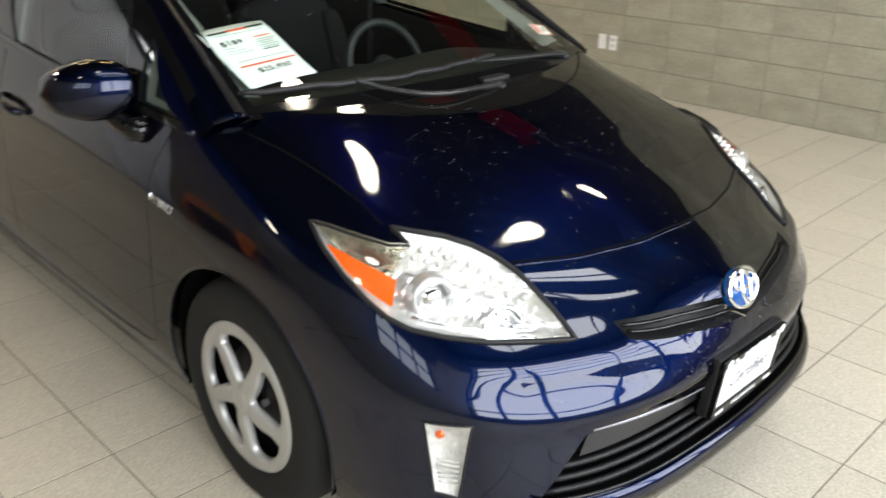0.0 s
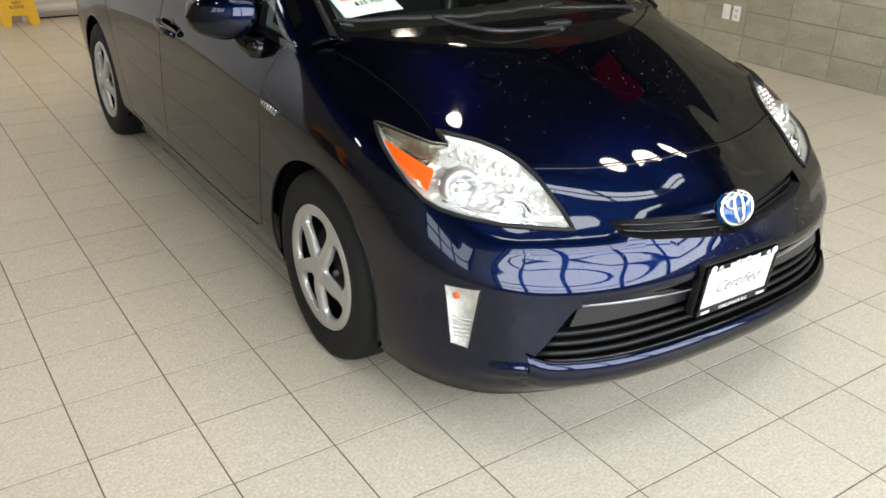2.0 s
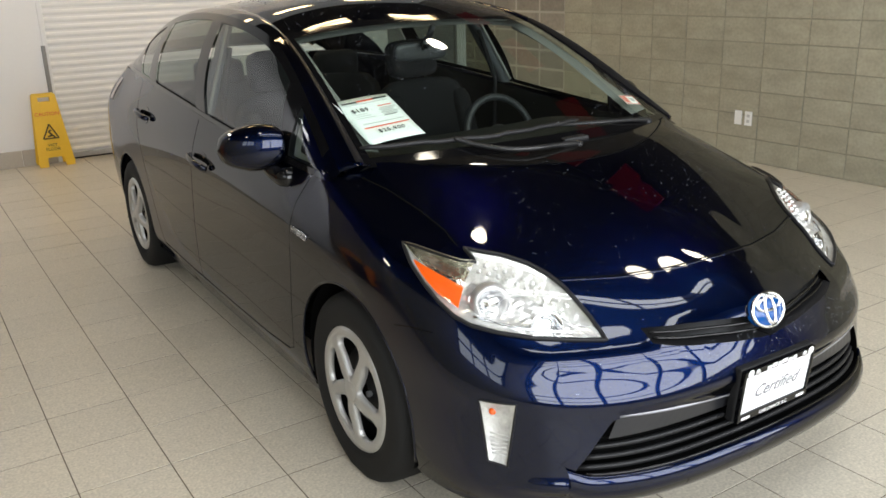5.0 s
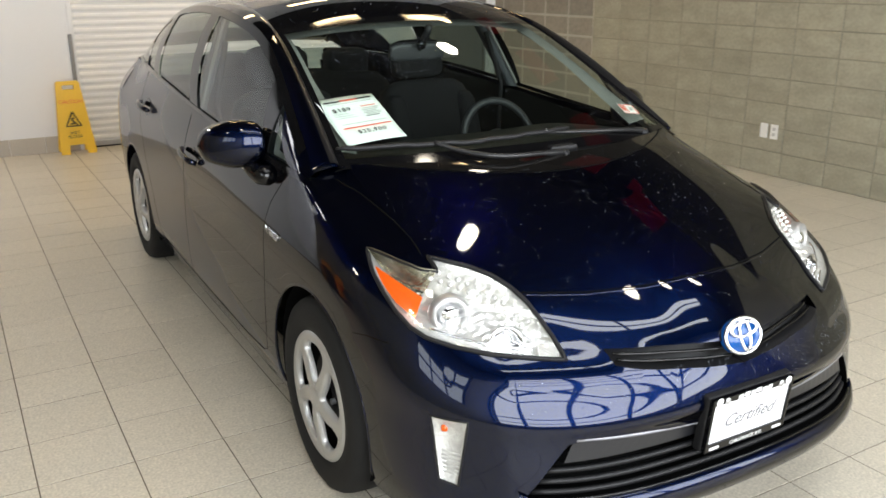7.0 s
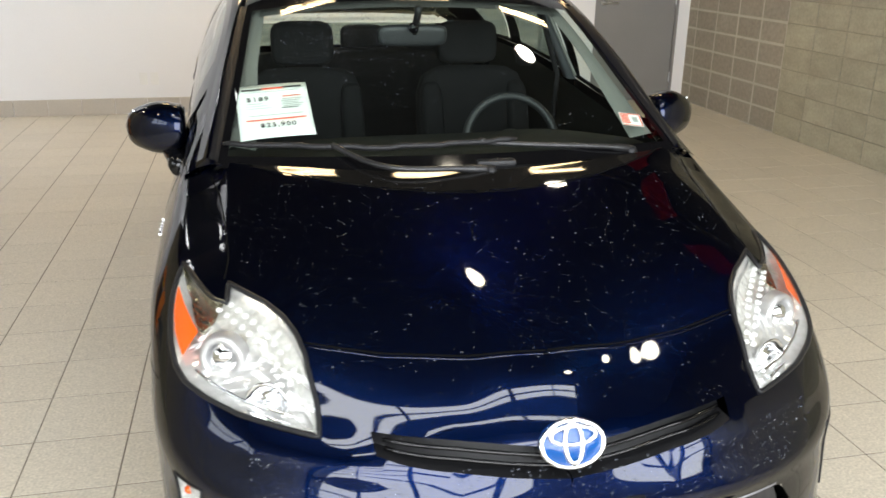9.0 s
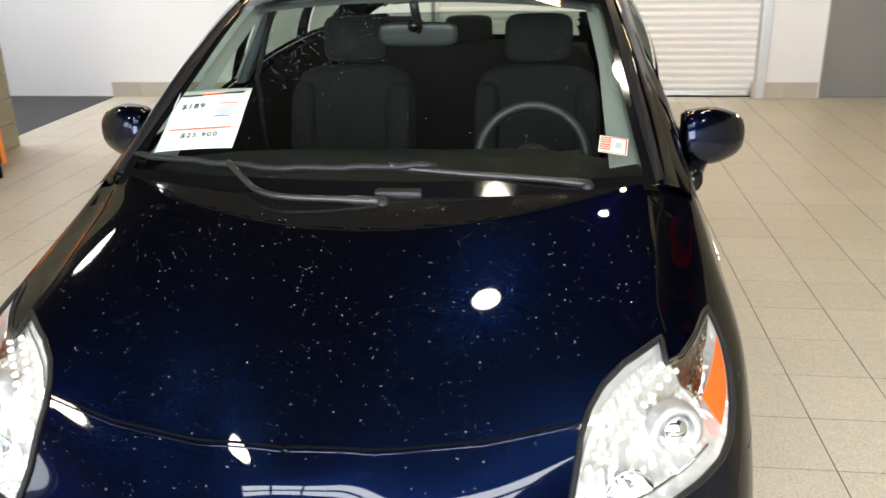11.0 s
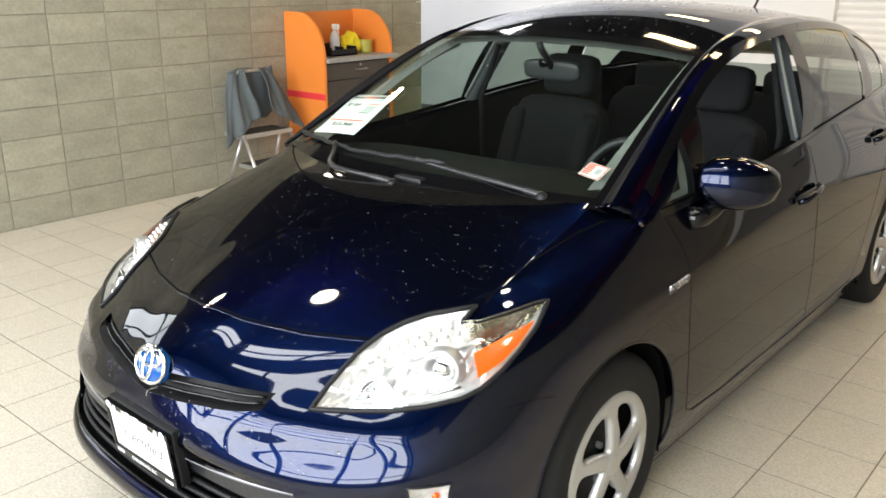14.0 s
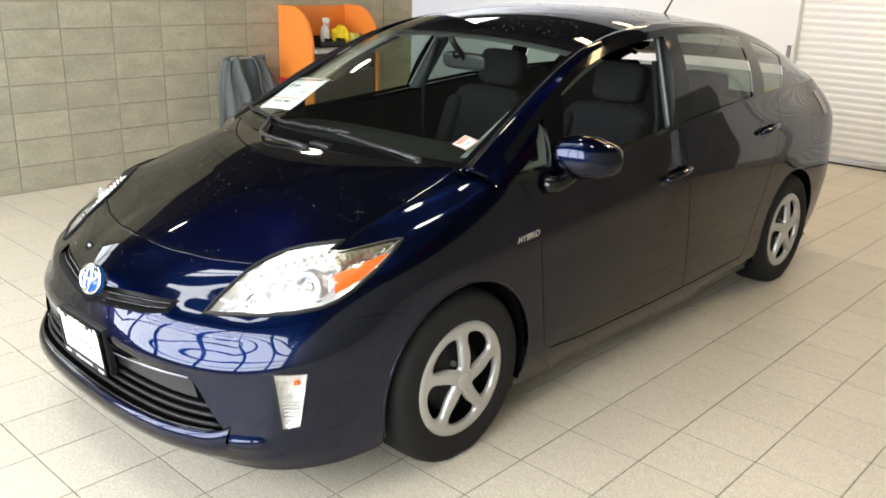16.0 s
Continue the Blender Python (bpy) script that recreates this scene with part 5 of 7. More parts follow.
M["ink_plate"] = material("ink_plate", (0.13, 0.13, 0.14), 0.5, vary=0.1)
lettering("Certified", 0.052, PM @ Matrix.Translation((0.0, -0.0006, -0.002)) @ TX, M["ink_plate"], plate, shear=0.45, label="grey slanted lettering")
for cx, w, cz in ((-0.052, 0.018, 0.0), (-0.030, 0.018, 0.003), (-0.008, 0.016, 0.001), (0.012, 0.020, 0.004), (0.036, 0.018, 0.0), (0.056, 0.014, 0.002)):
    part("printed_bar", box((cx - w / 2, -0.0074, PH - 0.016 + cz), (cx + w / 2, -0.0062, PH - 0.004 + cz), 0, PM), M["ink_white"], plate, "white printed bar")
for cx in (-0.128, 0.128):
    part("frame_mark", disc_at(PM @ Vector((cx, -0.0062, PH - 0.008)), PM.to_3x3() @ Vector((0, -1, 0)), [(0.0, 0.001), (0.011, 0.001), (0.012, 0.0)], 20), M["ink_white"], plate, "plain white disc")

# ---- panel joints, mirrors, handles, wipers, cowl ----
def joint(path, s, way, r=0.0022, lift=-0.0012, name="panel_joint"):
    """A dark joint line laid along the skin."""
    pts = [skin(Vector(p) - 2 * Vector(way), way, lift)[0] for p in resample(path, max(8, int(40 * sum((Vector(a) - Vector(b)).length for a, b in zip(path, path[1:])))))]
    part(name, mirror_bm(tube(pts, r, 6), s), M["void"], car, "", True)


IN, DOWN = (-1, 0, 0), (0, 0.25, -1)
for s in (1, -1):
    joint([(.9, 1.245, .955), (.9, 1.29, .86), (.9, 1.30, .75), (.9, 1.325, .57), (.9, 1.362, .38), (.9, 1.380, .300), (.9, 1.43, .279)], s, IN)
    joint([(.9, 1.43, .279), (.9, 1.65, .264), (.9, 2.08, .258), (.9, 2.6, .262), (.9, 3.08, .278)], s, IN, 0.004)
    joint([(.9, 2.335, 1.035), (.9, 2.375, .85), (.9, 2.42, .57), (.9, 2.47, .265)], s, IN)
    joint([(.9, 3.44, 1.085), (.9, 3.40, .98), (.9, 3.33, .83), (.9, 3.25, .68), (.9, 3.17, .52), (.9, 3.12, .38), (.9, 3.08, .278)], s, IN)
    joint([(.9, .46, .66), (.9, .55, .655), (.9, .62, .64)], s, (-1, 0.2, 0), 0.002)
    joint([(.664, .57, .9), (.655, .65, .9), (.664, .80, .9), (.680, .95, .95), (.705, 1.05, 1.0)], s, DOWN, 0.003)
    joint([(0, .190, .9), (.147, .204, .9), (.337, .255, .9), (.495, .322, .9)], s, DOWN, 0.0030)
    bead = [skin(Vector(p) - 2 * Vector(DOWN), DOWN, -0.0008)[0] for p in resample([(0, .181, .9), (.147, .195, .9), (.337, .246, .9), (.495, .313, .9)], 30)]
    part("cover_edge", mirror_bm(tube(bead, 0.0022, 8), s), M["paint"], car, "rounded edge of the bumper cover", True)
    joint([(x, y, .9) for x, y in HOOD_END], s, (0, 0.05, -1), 0.0030)
    ring = [(0.9, 3.90 + 0.085 * math.cos(a), 0.86 + 0.085 * math.sin(a)) for a in lin(0, 2 * math.pi, 25)]
    if s > 0:
        joint(ring, s, IN, 0.0018, name="fuel_flap_joint")

    # door mirror
    bm = bmesh.new()
    n_r, n_s = 15, 28
    rings = []
    for i in range(n_r):
        t = i / (n_r - 1)  # from the inner end to the outer tip
        c = Vector((0.800 + 0.195 * t, 1.508 + 0.085 * t**1.5, 1.020 - 0.012 * t))
        k = (1 - t**4.5) ** 0.45 if t < 1 else 0.05
        hz, hy = 0.074 * (0.82 + 0.30 * math.sin(math.pi * min(1, t * 1.25 + 0.12) * 0.75)) * k, 0.082 * k
        if i == 0:
            hz, hy = hz * 0.88, hy * 0.9
        ring = []
        for j in range(n_s):
            a = 2 * math.pi * j / n_s
            ca, sa = math.cos(a), math.sin(a)
            y = hy * math.copysign(abs(ca) ** 0.85, ca)
            y = min(y, 0.035)  # flat back that carries the glass
            ring.append(bm.verts.new(c + Vector((0, y, hz * math.copysign(abs(sa) ** 0.85, sa)))))
        rings.append(ring)
    for a, b in zip(rings, rings[1:]):
        for j in range(n_s):
            bm.faces.new((a[j], a[(j + 1) % n_s], b[(j + 1) % n_s], b[j]))
    bm.faces.new(rings[0])
    bm.faces.new(rings[-1][::-1])
    bmesh.ops.recalc_face_normals(bm, faces=bm.faces)
    mir = part("door_mirror", mirror_bm(bm, s), M["paint"], car, "dark blue door mirror on a black foot", True)
    bm = box((0.815, 1.544, 0.965), (0.965, 1.550, 1.07), 0.003)
    part("mirror_glass", mirror_bm(bm, s), M["chrome"], mir)
    bm = bmesh.new()
    tube([(.86, 1.495, .965), (.835, 1.47, .93), (.825, 1.43, .918), (.81, 1.37, .925)], 0.034, 12, bm, (0.75, 0.9, 1.0, 1.1))
    part("mirror_foot", mirror_bm(bm, s), M["black_gloss"], mir, "black mirror foot", True)

    # door handles with their shells
    for (y0, z0, y1, z1) in ((2.150, .832, 2.360, .858), (3.110, .922, 3.325, .940)):
        mid = skin((2, (y0 + y1) / 2, (z0 + z1) / 2), IN)[0]
        # flat patch on the skin; its black stands in for the hollow's shade
        cup = []
        for i in range(9):
            row = []
            for j in range(17):
                a, b = i / 8 * 2 - 1, j / 16 * 2 - 1
                y, z = (y0 + y1) / 2 - 0.02 + 0.075 * b * math.sqrt(max(0, 1 - 0.5 * a * a)), (z0 + z1) / 2 + 0.042 * a * math.sqrt(max(0, 1 - 0.5 * b * b))
                rr = max(0.0, 1 - (a * a + b * b) / 1.0)
                row.append(skin((2, y, z), IN, 0.0015)[0] - Vector((0.0, 0, 0)))
            cup.append(row)
        v, f = grid(on_side(s, cup), s < 0)
        cupo = put("handle_cup", v, f, M["black_gloss"], car, "flat dark patch for the shaded hollow behind the handle")
        pts = []
        for k in range(12):
            t = k / 11
            p = skin((2, y0 + (y1 - y0) * t, z0 + (z1 - z0) * t), IN, 0.010 + 0.026 * math.sin(math.pi * t) ** 0.5)[0]
            pts.append(p)
        part("door_handle", mirror_bm(tube(pts, 0.0135, 10, taper=[0.7] + [1.0] * 10 + [0.8]), s), M["paint"], car, "dark blue door handle", True)

    # small lettering on the wing
    p, n = skin((2, 1.225, .770), IN, 0.002)
    m = Matrix.Translation((s * p.x, p.y, p.z)) @ pose(0, 0, 0, 90, 0, 90 * s) @ pose(0, 0, 0, 0, 0, 4 * s)
    lettering("HYBRID", 0.034, m, M["chrome"], car, "badge_lettering", depth=0.002, label="small chromed lettering", shear=0.2, spread=1.05)
    # tail lamp
    fld = [[skin((2, 4.335 + 0.06 * b, 0.93 + 0.12 * a), (-1, -0.25, 0), 0.003)[0] for b in lin(0, 1, 8)] for a in lin(0, 1, 8)]
    M.setdefault("tail_red", material("tail_red", (0.10, 0.012, 0.014), 0.15, coat=1.0, scale=60, vary=0.2))
    v, f = grid(on_side(s, fld), s < 0)
    put("tail_lamp", v, f, M["tail_red"], car, "dark red tail lamp")

# cowl panel between hood and windscreen
hs = RAIL_AT[8](lin(0, KNOT[7], 40)) - (0, 0.004, 0.026)
cow = []
for t in lin(0, 1, 8):
    row = []
    for p in hs:
        a = p[0] / hs[-1][0]
        q = roof_at(1.065, a, -0.003)
        w = p + (q - p) * t
        w[2] -= 0.008 * math.sin(math.pi * t) * (1 - a**6)
        row.append(w)
    cow.append(row)
cow = np.array(cow)
cow = np.concatenate([(cow[:, ::-1] * (-1, 1, 1))[:, :-1], cow], 1)
v, f = grid(cow)
M["cowl"] = material("cowl", (0.004, 0.004, 0.004), 0.6, scale=120, vary=0.2, spec=0.15)
put("cowl_panel", v, f, M["cowl"], car, "black plastic cowl panel under the windscreen", normals=normals_of(cow).reshape(-1, 3))
hs_mid = hs[hs[:, 0] < 0.66]
part("hood_edge", tube([tuple(p) for p in np.vstack([(hs_mid[::-1] * (-1, 1, 1))[:-1], hs_mid]) + (0, 0, 0.020)], 0.004, 6), M["void"], car, "", True)

# wipers
def on_glass(x, y, lift):
    """A place on the windscreen under (x, y)."""
    best = None
    for s_ in lin(1.03, 1.8, 120):
        p = roof_at(s_, x / EDGE(s_)[0][0])
        if best is None or abs(p[1] - y) < abs(best[1] - y):
            best = p
    return Vector(best) + Vector((0, -0.45, 0.9)) * lift


M["wiper_arm"] = material("wiper_arm", (0.016, 0.016, 0.017), 0.3, scale=90, vary=0.15)
for piv, way, b0, b1, at in (
    ((.050, .890, 1.002), [(-.08, .872, 1.012), (-.22, .880, 1.018), (-.31, .965, 1.030)], (-.670, 1.135), (-.22, 1.005), 0.72),
    ((.520, 1.025, 1.012), [(.42, 1.010, 1.026), (.28, 1.010, 1.034), (.117, 1.015, 1.044)], (.16, 1.02), (-.268, 1.012), 0.30),
):
    blade = [on_glass(b0[0] + (b1[0] - b0[0]) * t, b0[1] + (b1[1] - b0[1]) * t - 0.012 * math.sin(math.pi * t), 0.010) for t in lin(0, 1, 16)]
    wip = part("wiper", tube(blade, 0.0085, 8, taper=[0.5] + [1] * 14 + [0.5]), M["black_plastic"], car, "black windscreen wiper", True)
    arm = [Vector(piv)] + [Vector(p) for p in way] + [blade[int(15 * at)] + Vector((0, -0.002, 0.006))]
    arm_s = spline(range(5), [tuple(a) for a in arm])(lin(0, 4, 24))
    part("wiper_arm", tube([tuple(a) for a in arm_s], 0.0082, 8, taper=[1.4] * 4 + [1.0] * 20), M["wiper_arm"], wip, "satin black wiper arm", True)
    part("pivot_cap", disc_at(Vector(piv) - Vector((0, 0, 0.012)), (0, -0.3, 1), [(0.0, 0.022), (0.012, 0.02), (0.018, 0.008), (0.019, -0.01)], 18), M["black_plastic"], wip, "", True)
part("wiper_cover", box((0.02, 0.925, 0.992), (0.135, 0.985, 1.016), 0.009), M["black_plastic"], car, "black wiper linkage cover")
# roof aerial
part("aerial", tube([(0.25, 3.05, 1.43), (0.252, 3.10, 1.47), (0.256, 3.22, 1.60)], 0.006, 8, taper=(2.0, 1.0, 0.5)), M["black_plastic"], car, "short black roof aerial", True)

# ---- inside the car ----
# dashboard
prof = [(0.90, 0.965), (1.05, 0.985), (1.25, 0.995), (1.42, 0.985), (1.50, 0.955), (1.53, 0.90), (1.50, 0.78), (1.47, 0.60), (1.40, 0.45)]
fld = [[(x, y + 0.16 * (abs(x) / 0.7) ** 2 * (y < 1.2) + 0.02 * math.cos(3 * x), z - 0.03 * (abs(x) / 0.7) ** 4 + 0.012 * math.exp(-((x - 0.37) / 0.16) ** 2) * (1.2 < y < 1.52)) for x in lin(-0.70, 0.70, 36)] for y, z in prof]
v, f = grid(fld, True)
put("dashboard", v, f, M["dash"], car, "dark green-grey moulded dashboard")
# steering wheel
SW = Matrix.Translation((0.37, 1.77, 0.872)) @ pose(0, 0, 0, 68, 0, 0)
rim = [SW @ Vector((0.178 * math.cos(a), 0.178 * math.sin(a), 0)) for a in lin(0, 2 * math.pi, 41)[:-1]]
M["wheel_grey"] = material("wheel_grey", (0.018, 0.020, 0.021), 0.5, bump=0.1, scale=200, vary=0.15)
sw = part("steering_wheel", tube(rim, 0.016, 10, closed=True), M["wheel_grey"], car, "dark grey steering wheel", True)
bm = lathe([(0.0, 0.02), (0.05, 0.015), (0.075, -0.01), (0.06, -0.05)], (0, 0, 0), "z", 24)
bmesh.ops.transform(bm, matrix=SW @ Matrix.Translation((0, -0.02, 0)), verts=bm.verts)
part("hub", bm, M["wheel_grey"], sw, "", True)
for a in (8, 172, 250, 290):
    d = Vector((math.cos(radians(a)), math.sin(radians(a)), 0))
    part("spoke", tube([SW @ (0.05 * d), SW @ (0.18 * d)], 0.013, 8), M["wheel_grey"], sw, "", True)


def cushion(c, size, m=None, round_=0.05, seg=5):
    """A padded block about c, bulging a little on every side."""
    bm = bmesh.new()
    bmesh.ops.create_cube(bm, size=2)
    bmesh.ops.subdivide_edges(bm, edges=bm.edges, cuts=seg, use_grid_fill=True)
    for v_ in bm.verts:
        p = v_.co
        l = (abs(p.x) ** 5 + abs(p.y) ** 5 + abs(p.z) ** 5) ** 0.2
        q = p / l * 1.0
        v_.co = Vector((q.x * size[0] / 2, q.y * size[1] / 2, q.z * size[2] / 2))
    if m is not None:
        bmesh.ops.transform(bm, matrix=m, verts=bm.verts)
    bmesh.ops.translate(bm, verts=bm.verts, vec=c)
    return bm


for s in (1, -1):
    lean = pose(0, 0, 0, -20, 0, 0)
    seat = part("front_seat", cushion((s * 0.37, 1.98, 0.47), (0.52, 0.60, 0.17), pose(0, 0, 0, 8)), M["cloth"], car, "dark grey cloth front seat", True)
    part("backrest", cushion((s * 0.37, 2.40, 0.78), (0.50, 0.17, 0.60), lean), M["cloth"], seat, "", True)
    for dx in (-0.155, 0.155):
        part("side_bolster", cushion((s * 0.37 + dx * 1.25, 2.37, 0.76), (0.10, 0.20, 0.50), lean), M["cloth"], seat, "", True)
    part("headrest", cushion((s * 0.37, 2.545, 1.165), (0.27, 0.11, 0.19), pose(0, 0, 0, -10)), M["cloth"], seat, "", True)
    for dx in (-0.074, 0.074):
        part("headrest_post", tube([(s * 0.37 + dx, 2.50, 1.02), (s * 0.37 + dx, 2.535, 1.10)], 0.0065, 8), M["chrome"], seat, "", True)
    # door lining under the belt and inner pillar trims
    yy = lin(1.30, 3.40, 40)
    fld = [[(s * (BELT(y)[0][0] - 0.055 - 0.03 * t), y, BELT(y)[0][1] - 0.005 - 0.62 * t) for y in yy] for t in lin(0, 1, 6)]
    v, f = grid(fld)
    put("door_lining", v, f, M["dash"], car, "dark door lining")
    fl = []
    for y in lin(1.15, 1.95, 24):
        e = EDGE(y)[0]
        deep = 0.060 + 0.035 * min(1.0, max(0.0, (1.55 - y) / 0.4))
        fl.append([(s * (e[0] - deep), e[1] + 0.02, e[2] - 0.028), (s * (e[0] - 0.028), e[1] + 0.012, e[2] - 0.012), (s * (e[0] + 0.03), e[1] + 0.05, e[2] - 0.07)])
    v, f = grid(fl)
    put("pillar_trim", v, f, M["trim_light"], car, "pale grey pillar trim")
    fl = []
    for t in lin(0, 1, 10):
        y0, y1 = 2.272 + 0.112 * t, 2.360 + 0.115 * t
        b, d = BELT((y0 + y1) / 2)[0], DRIP((y0 + y1) / 2)[0]
        x = b[0] + (d[0] - b[0]) * t - 0.045
        z = b[1] + (d[1] - b[1]) * t
        fl.append([(s * (x + 0.03), y0, z), (s * x, y0 + 0.012, z), (s * x, y1 - 0.012, z), (s * (x + 0.03), y1, z)])
    v, f = grid(fl)
    put("pillar_trim", v, f, M["trim_mid"], car, "grey pillar trim")
    strip = [(s * (BELT(y)[0][0] + (DRIP(y)[0][0] - BELT(y)[0][0]) * t - 0.012), y, BELT(y)[0][1] + (DRIP(y)[0][1] - BELT(y)[0][1]) * t) for t, y in ((lin(0.05, 0.9, 9)[k], 2.262 + 0.115 * lin(0.05, 0.9, 9)[k]) for k in range(9))]
    part("pillar_seal", tube(strip, 0.007, 6), M["trim_light"], car, "pale seal along the door pillar", True)
    part("seat_belt", tube([(s * 0.655, 2.34, 1.30), (s * 0.725, 2.30, 1.05), (s * 0.70, 2.30, 0.5)], 0.012, 6), M["cloth"], car, "dark seat belt", True)
    part("sun_visor", box((s * 0.32 - 0.16, 1.86, 1.366), (s * 0.32 + 0.16, 1.98, 1.378), 0.006, None), M["headliner"], car, "pale grey sun visor")
    part("rear_headrest", cushion((s * 0.36, 3.42, 1.08), (0.27, 0.10, 0.17)), M["cloth"], car, "dark cloth rear headrest", True)
part("rear_headrest", cushion((0, 3.44, 1.09), (0.24, 0.10, 0.15)), M["cloth"], car, "dark cloth rear headrest", True)
part("rear_seat", cushion((0, 3.35, 0.755), (1.28, 0.18, 0.60), pose(0, 0, 0, -18)), M["cloth"], car, "dark grey cloth rear bench", True)
part("rear_cushion", cushion((0, 3.02, 0.46), (1.28, 0.55, 0.16)), M["cloth"], car, "", True)
part("centre_console", cushion((0, 1.80, 0.58), (0.24, 0.80, 0.34)), M["dash"], car, "", True)
part("cabin_floor", box((-0.74, 1.2, 0.25), (0.74, 4.2, 0.27)), M["dash"], car)
part("luggage_cover", box((-0.62, 3.48, 0.92), (0.62, 4.15, 0.94), 0.01), M["dash"], car)
p = field(lambda a, b: roof_at(b, a, -0.035), lin(-0.98, 0.98, 21), lin(1.86, 3.1, 24))
v, f = grid(p)
put("headliner", v, f, M["headliner"], car, "pale grey headliner")
# inside mirror
mirr = part("inside_mirror", cushion((-0.005, 1.83, 1.268), (0.255, 0.035, 0.075), pose(0, 0, 0, 12)), M["wheel_grey"], car, "grey inside mirror at the windscreen", True)
part("mirror_stem", tube([(0, 1.82, 1.28), (0, 1.75, 1.345), (0, 1.73, 1.375)], 0.014, 8), M["black_plastic"], mirr, "", True)
part("camera_eye", tube([(-0.01, 1.79, 1.30), (-0.01, 1.77, 1.298)], 0.018, 16), M["black_gloss"], mirr, "", True)

# price sheet and registration sticker behind the windscreen
def on_screen(x, y):
    best = None
    for s_ in lin(1.08, 1.8, 300):
        p_ = roof_at(s_, x / EDGE(s_)[0][0], -0.006)
        if best is None or abs(p_[1] - y) < abs(best[1] - y):
            best = p_
    return Vector(best)


M["paper"] = material("paper", (0.86, 0.90, 0.87), 0.7, scale=30, vary=0.02)
M["ink"] = material("ink", (0.03, 0.035, 0.03), 0.7, vary=0.05)
M["ink_red"] = material("ink_red", (0.75, 0.10, 0.04), 0.7, vary=0.05)
M["ink_grey"] = material("ink_grey", (0.40, 0.43, 0.41), 0.7, vary=0.05)
o, ux, uy = on_screen(-0.521, 1.268), Vector((1, 0.0, 0.0)), (on_screen(-0.521, 1.40) - on_screen(-0.521, 1.17)).normalized()
ux = (on_screen(-0.42, 1.285) - on_screen(-0.625, 1.285)).normalized()
ux = (ux * 0.35 + Vector((1, 0.05, 0)) * 0.65).normalized()
o = o - Vector((0, 0, 0.006))
uy = (uy - ux * uy.dot(ux)).normalized()
SM = Matrix((ux, uy, ux.cross(uy))).transposed().to_4x4()
SM.translation = o
sheet = thing("price_sheet", tuple(o), "white printed price sheet behind the windscreen", "sign")
fl = [[SM @ Vector((a * 0.108, b * 0.134, -0.004 * a * a - 0.003 + 0.002 * math.sin(3 * b))) for a in lin(-1, 1, 9)] for b in lin(-1, 1, 9)]
v, f = grid(fl)
ob = put("paper", v, f, M["paper"], sheet)
mm = ob.modifiers.new("thick", "SOLIDIFY")
mm.thickness = 0.0006


def bar(x0, x1, y, h, mat, nm="printed_bar"):
    part(nm, box((x0, y - h / 2, 0.0003), (x1, y + h / 2, 0.0009), 0, SM), mat, sheet)


S1 = SM @ Matrix.Translation((0, 0, 0.0008))
lettering("$189", 0.030, S1 @ Matrix.Translation((-0.045, 0.052, 0)), M["ink"], sheet, spread=1.15)
lettering("$25,900", 0.027, S1 @ Matrix.Translation((0.005, -0.080, 0)), M["ink"], sheet, spread=1.2)
for x0, x1, y, h, k in ((-0.09, -0.03, 0.104, 0.008, "ink"), (-0.03, 0.035, 0.106, 0.008, "ink_red"), (0.035, 0.092, 0.108, 0.008, "ink"), (-0.08, 0.085, 0.090, 0.002, "ink_grey"), (-0.085, 0.09, -0.052, 0.006, "ink_red"), (-0.08, 0.085, -0.030, 0.003, "ink_grey"), (0.03, 0.085, 0.060, 0.004, "ink_red")):
    bar(x0, x1, y, h, M[k])
for k in range(6):
    bar(0.028 - 0.006 * (k % 2), 0.09 - 0.008 * (k % 3), 0.046 - 0.009 * k, 0.0032, M["ink_grey"] if k < 5 else M["ink"])
for k in range(3):
    bar(-0.085, -0.03 + 0.012 * k, 0.030 - 0.012 * k, 0.0022, M["ink_grey"])

o = on_screen(0.588, 1.190)
ux = ((on_screen(0.62, 1.205) - on_screen(0.545, 1.205)).normalized() * 0.4 + Vector((1, -0.1, -0.08)) * 0.6).normalized()
o = o - Vector((0, 0, 0.004))
uy = (on_screen(0.582, 1.23) - on_screen(0.582, 1.18)).normalized()
uy = (uy - ux * uy.dot(ux)).normalized()
KM = Matrix((ux, uy, ux.cross(uy))).transposed().to_4x4()
KM.translation = o
stk = thing("windscreen_sticker", tuple(o), "small white and red sticker on the windscreen", "sticker")
part("paper", box((-0.036, -0.033, 0), (0.036, 0.033, 0.0006), 0, KM), M["paper"], stk)
for k in range(6):
    part("printed_bar", box((-0.034, 0.029 - 0.009 * k, 0.0008), (-0.006, 0.023 - 0.009 * k, 0.0013), 0, KM), M["ink_red"], stk)
for lo_, hi_ in (((-0.006, 0.027, 0.0008), (0.034, 0.031, 0.0013)), ((0.030, -0.031, 0.0008), (0.034, 0.027, 0.0013)), ((-0.034, -0.032, 0.0008), (0.034, -0.029, 0.0013))):
    part("printed_edge", box(lo_, hi_, 0, KM), M["ink_red"], stk)
part("printed_mark", box((0.004, -0.012, 0.0008), (0.022, 0.014, 0.0012), 0, KM), M["ink_grey"], stk)

# the body settles on its springs, the tyres flatten where they stand
TURN = Matrix.Translation((0, 0.3, -SETTLE)) @ Matrix.Rotation(radians(-0.42), 4, "Z") @ Matrix.Translation((0, -0.3, 0))
for ob in (car, sheet, stk):
    ob.location, ob.rotation_euler = TURN @ ob.location, (0, 0, radians(-0.42))

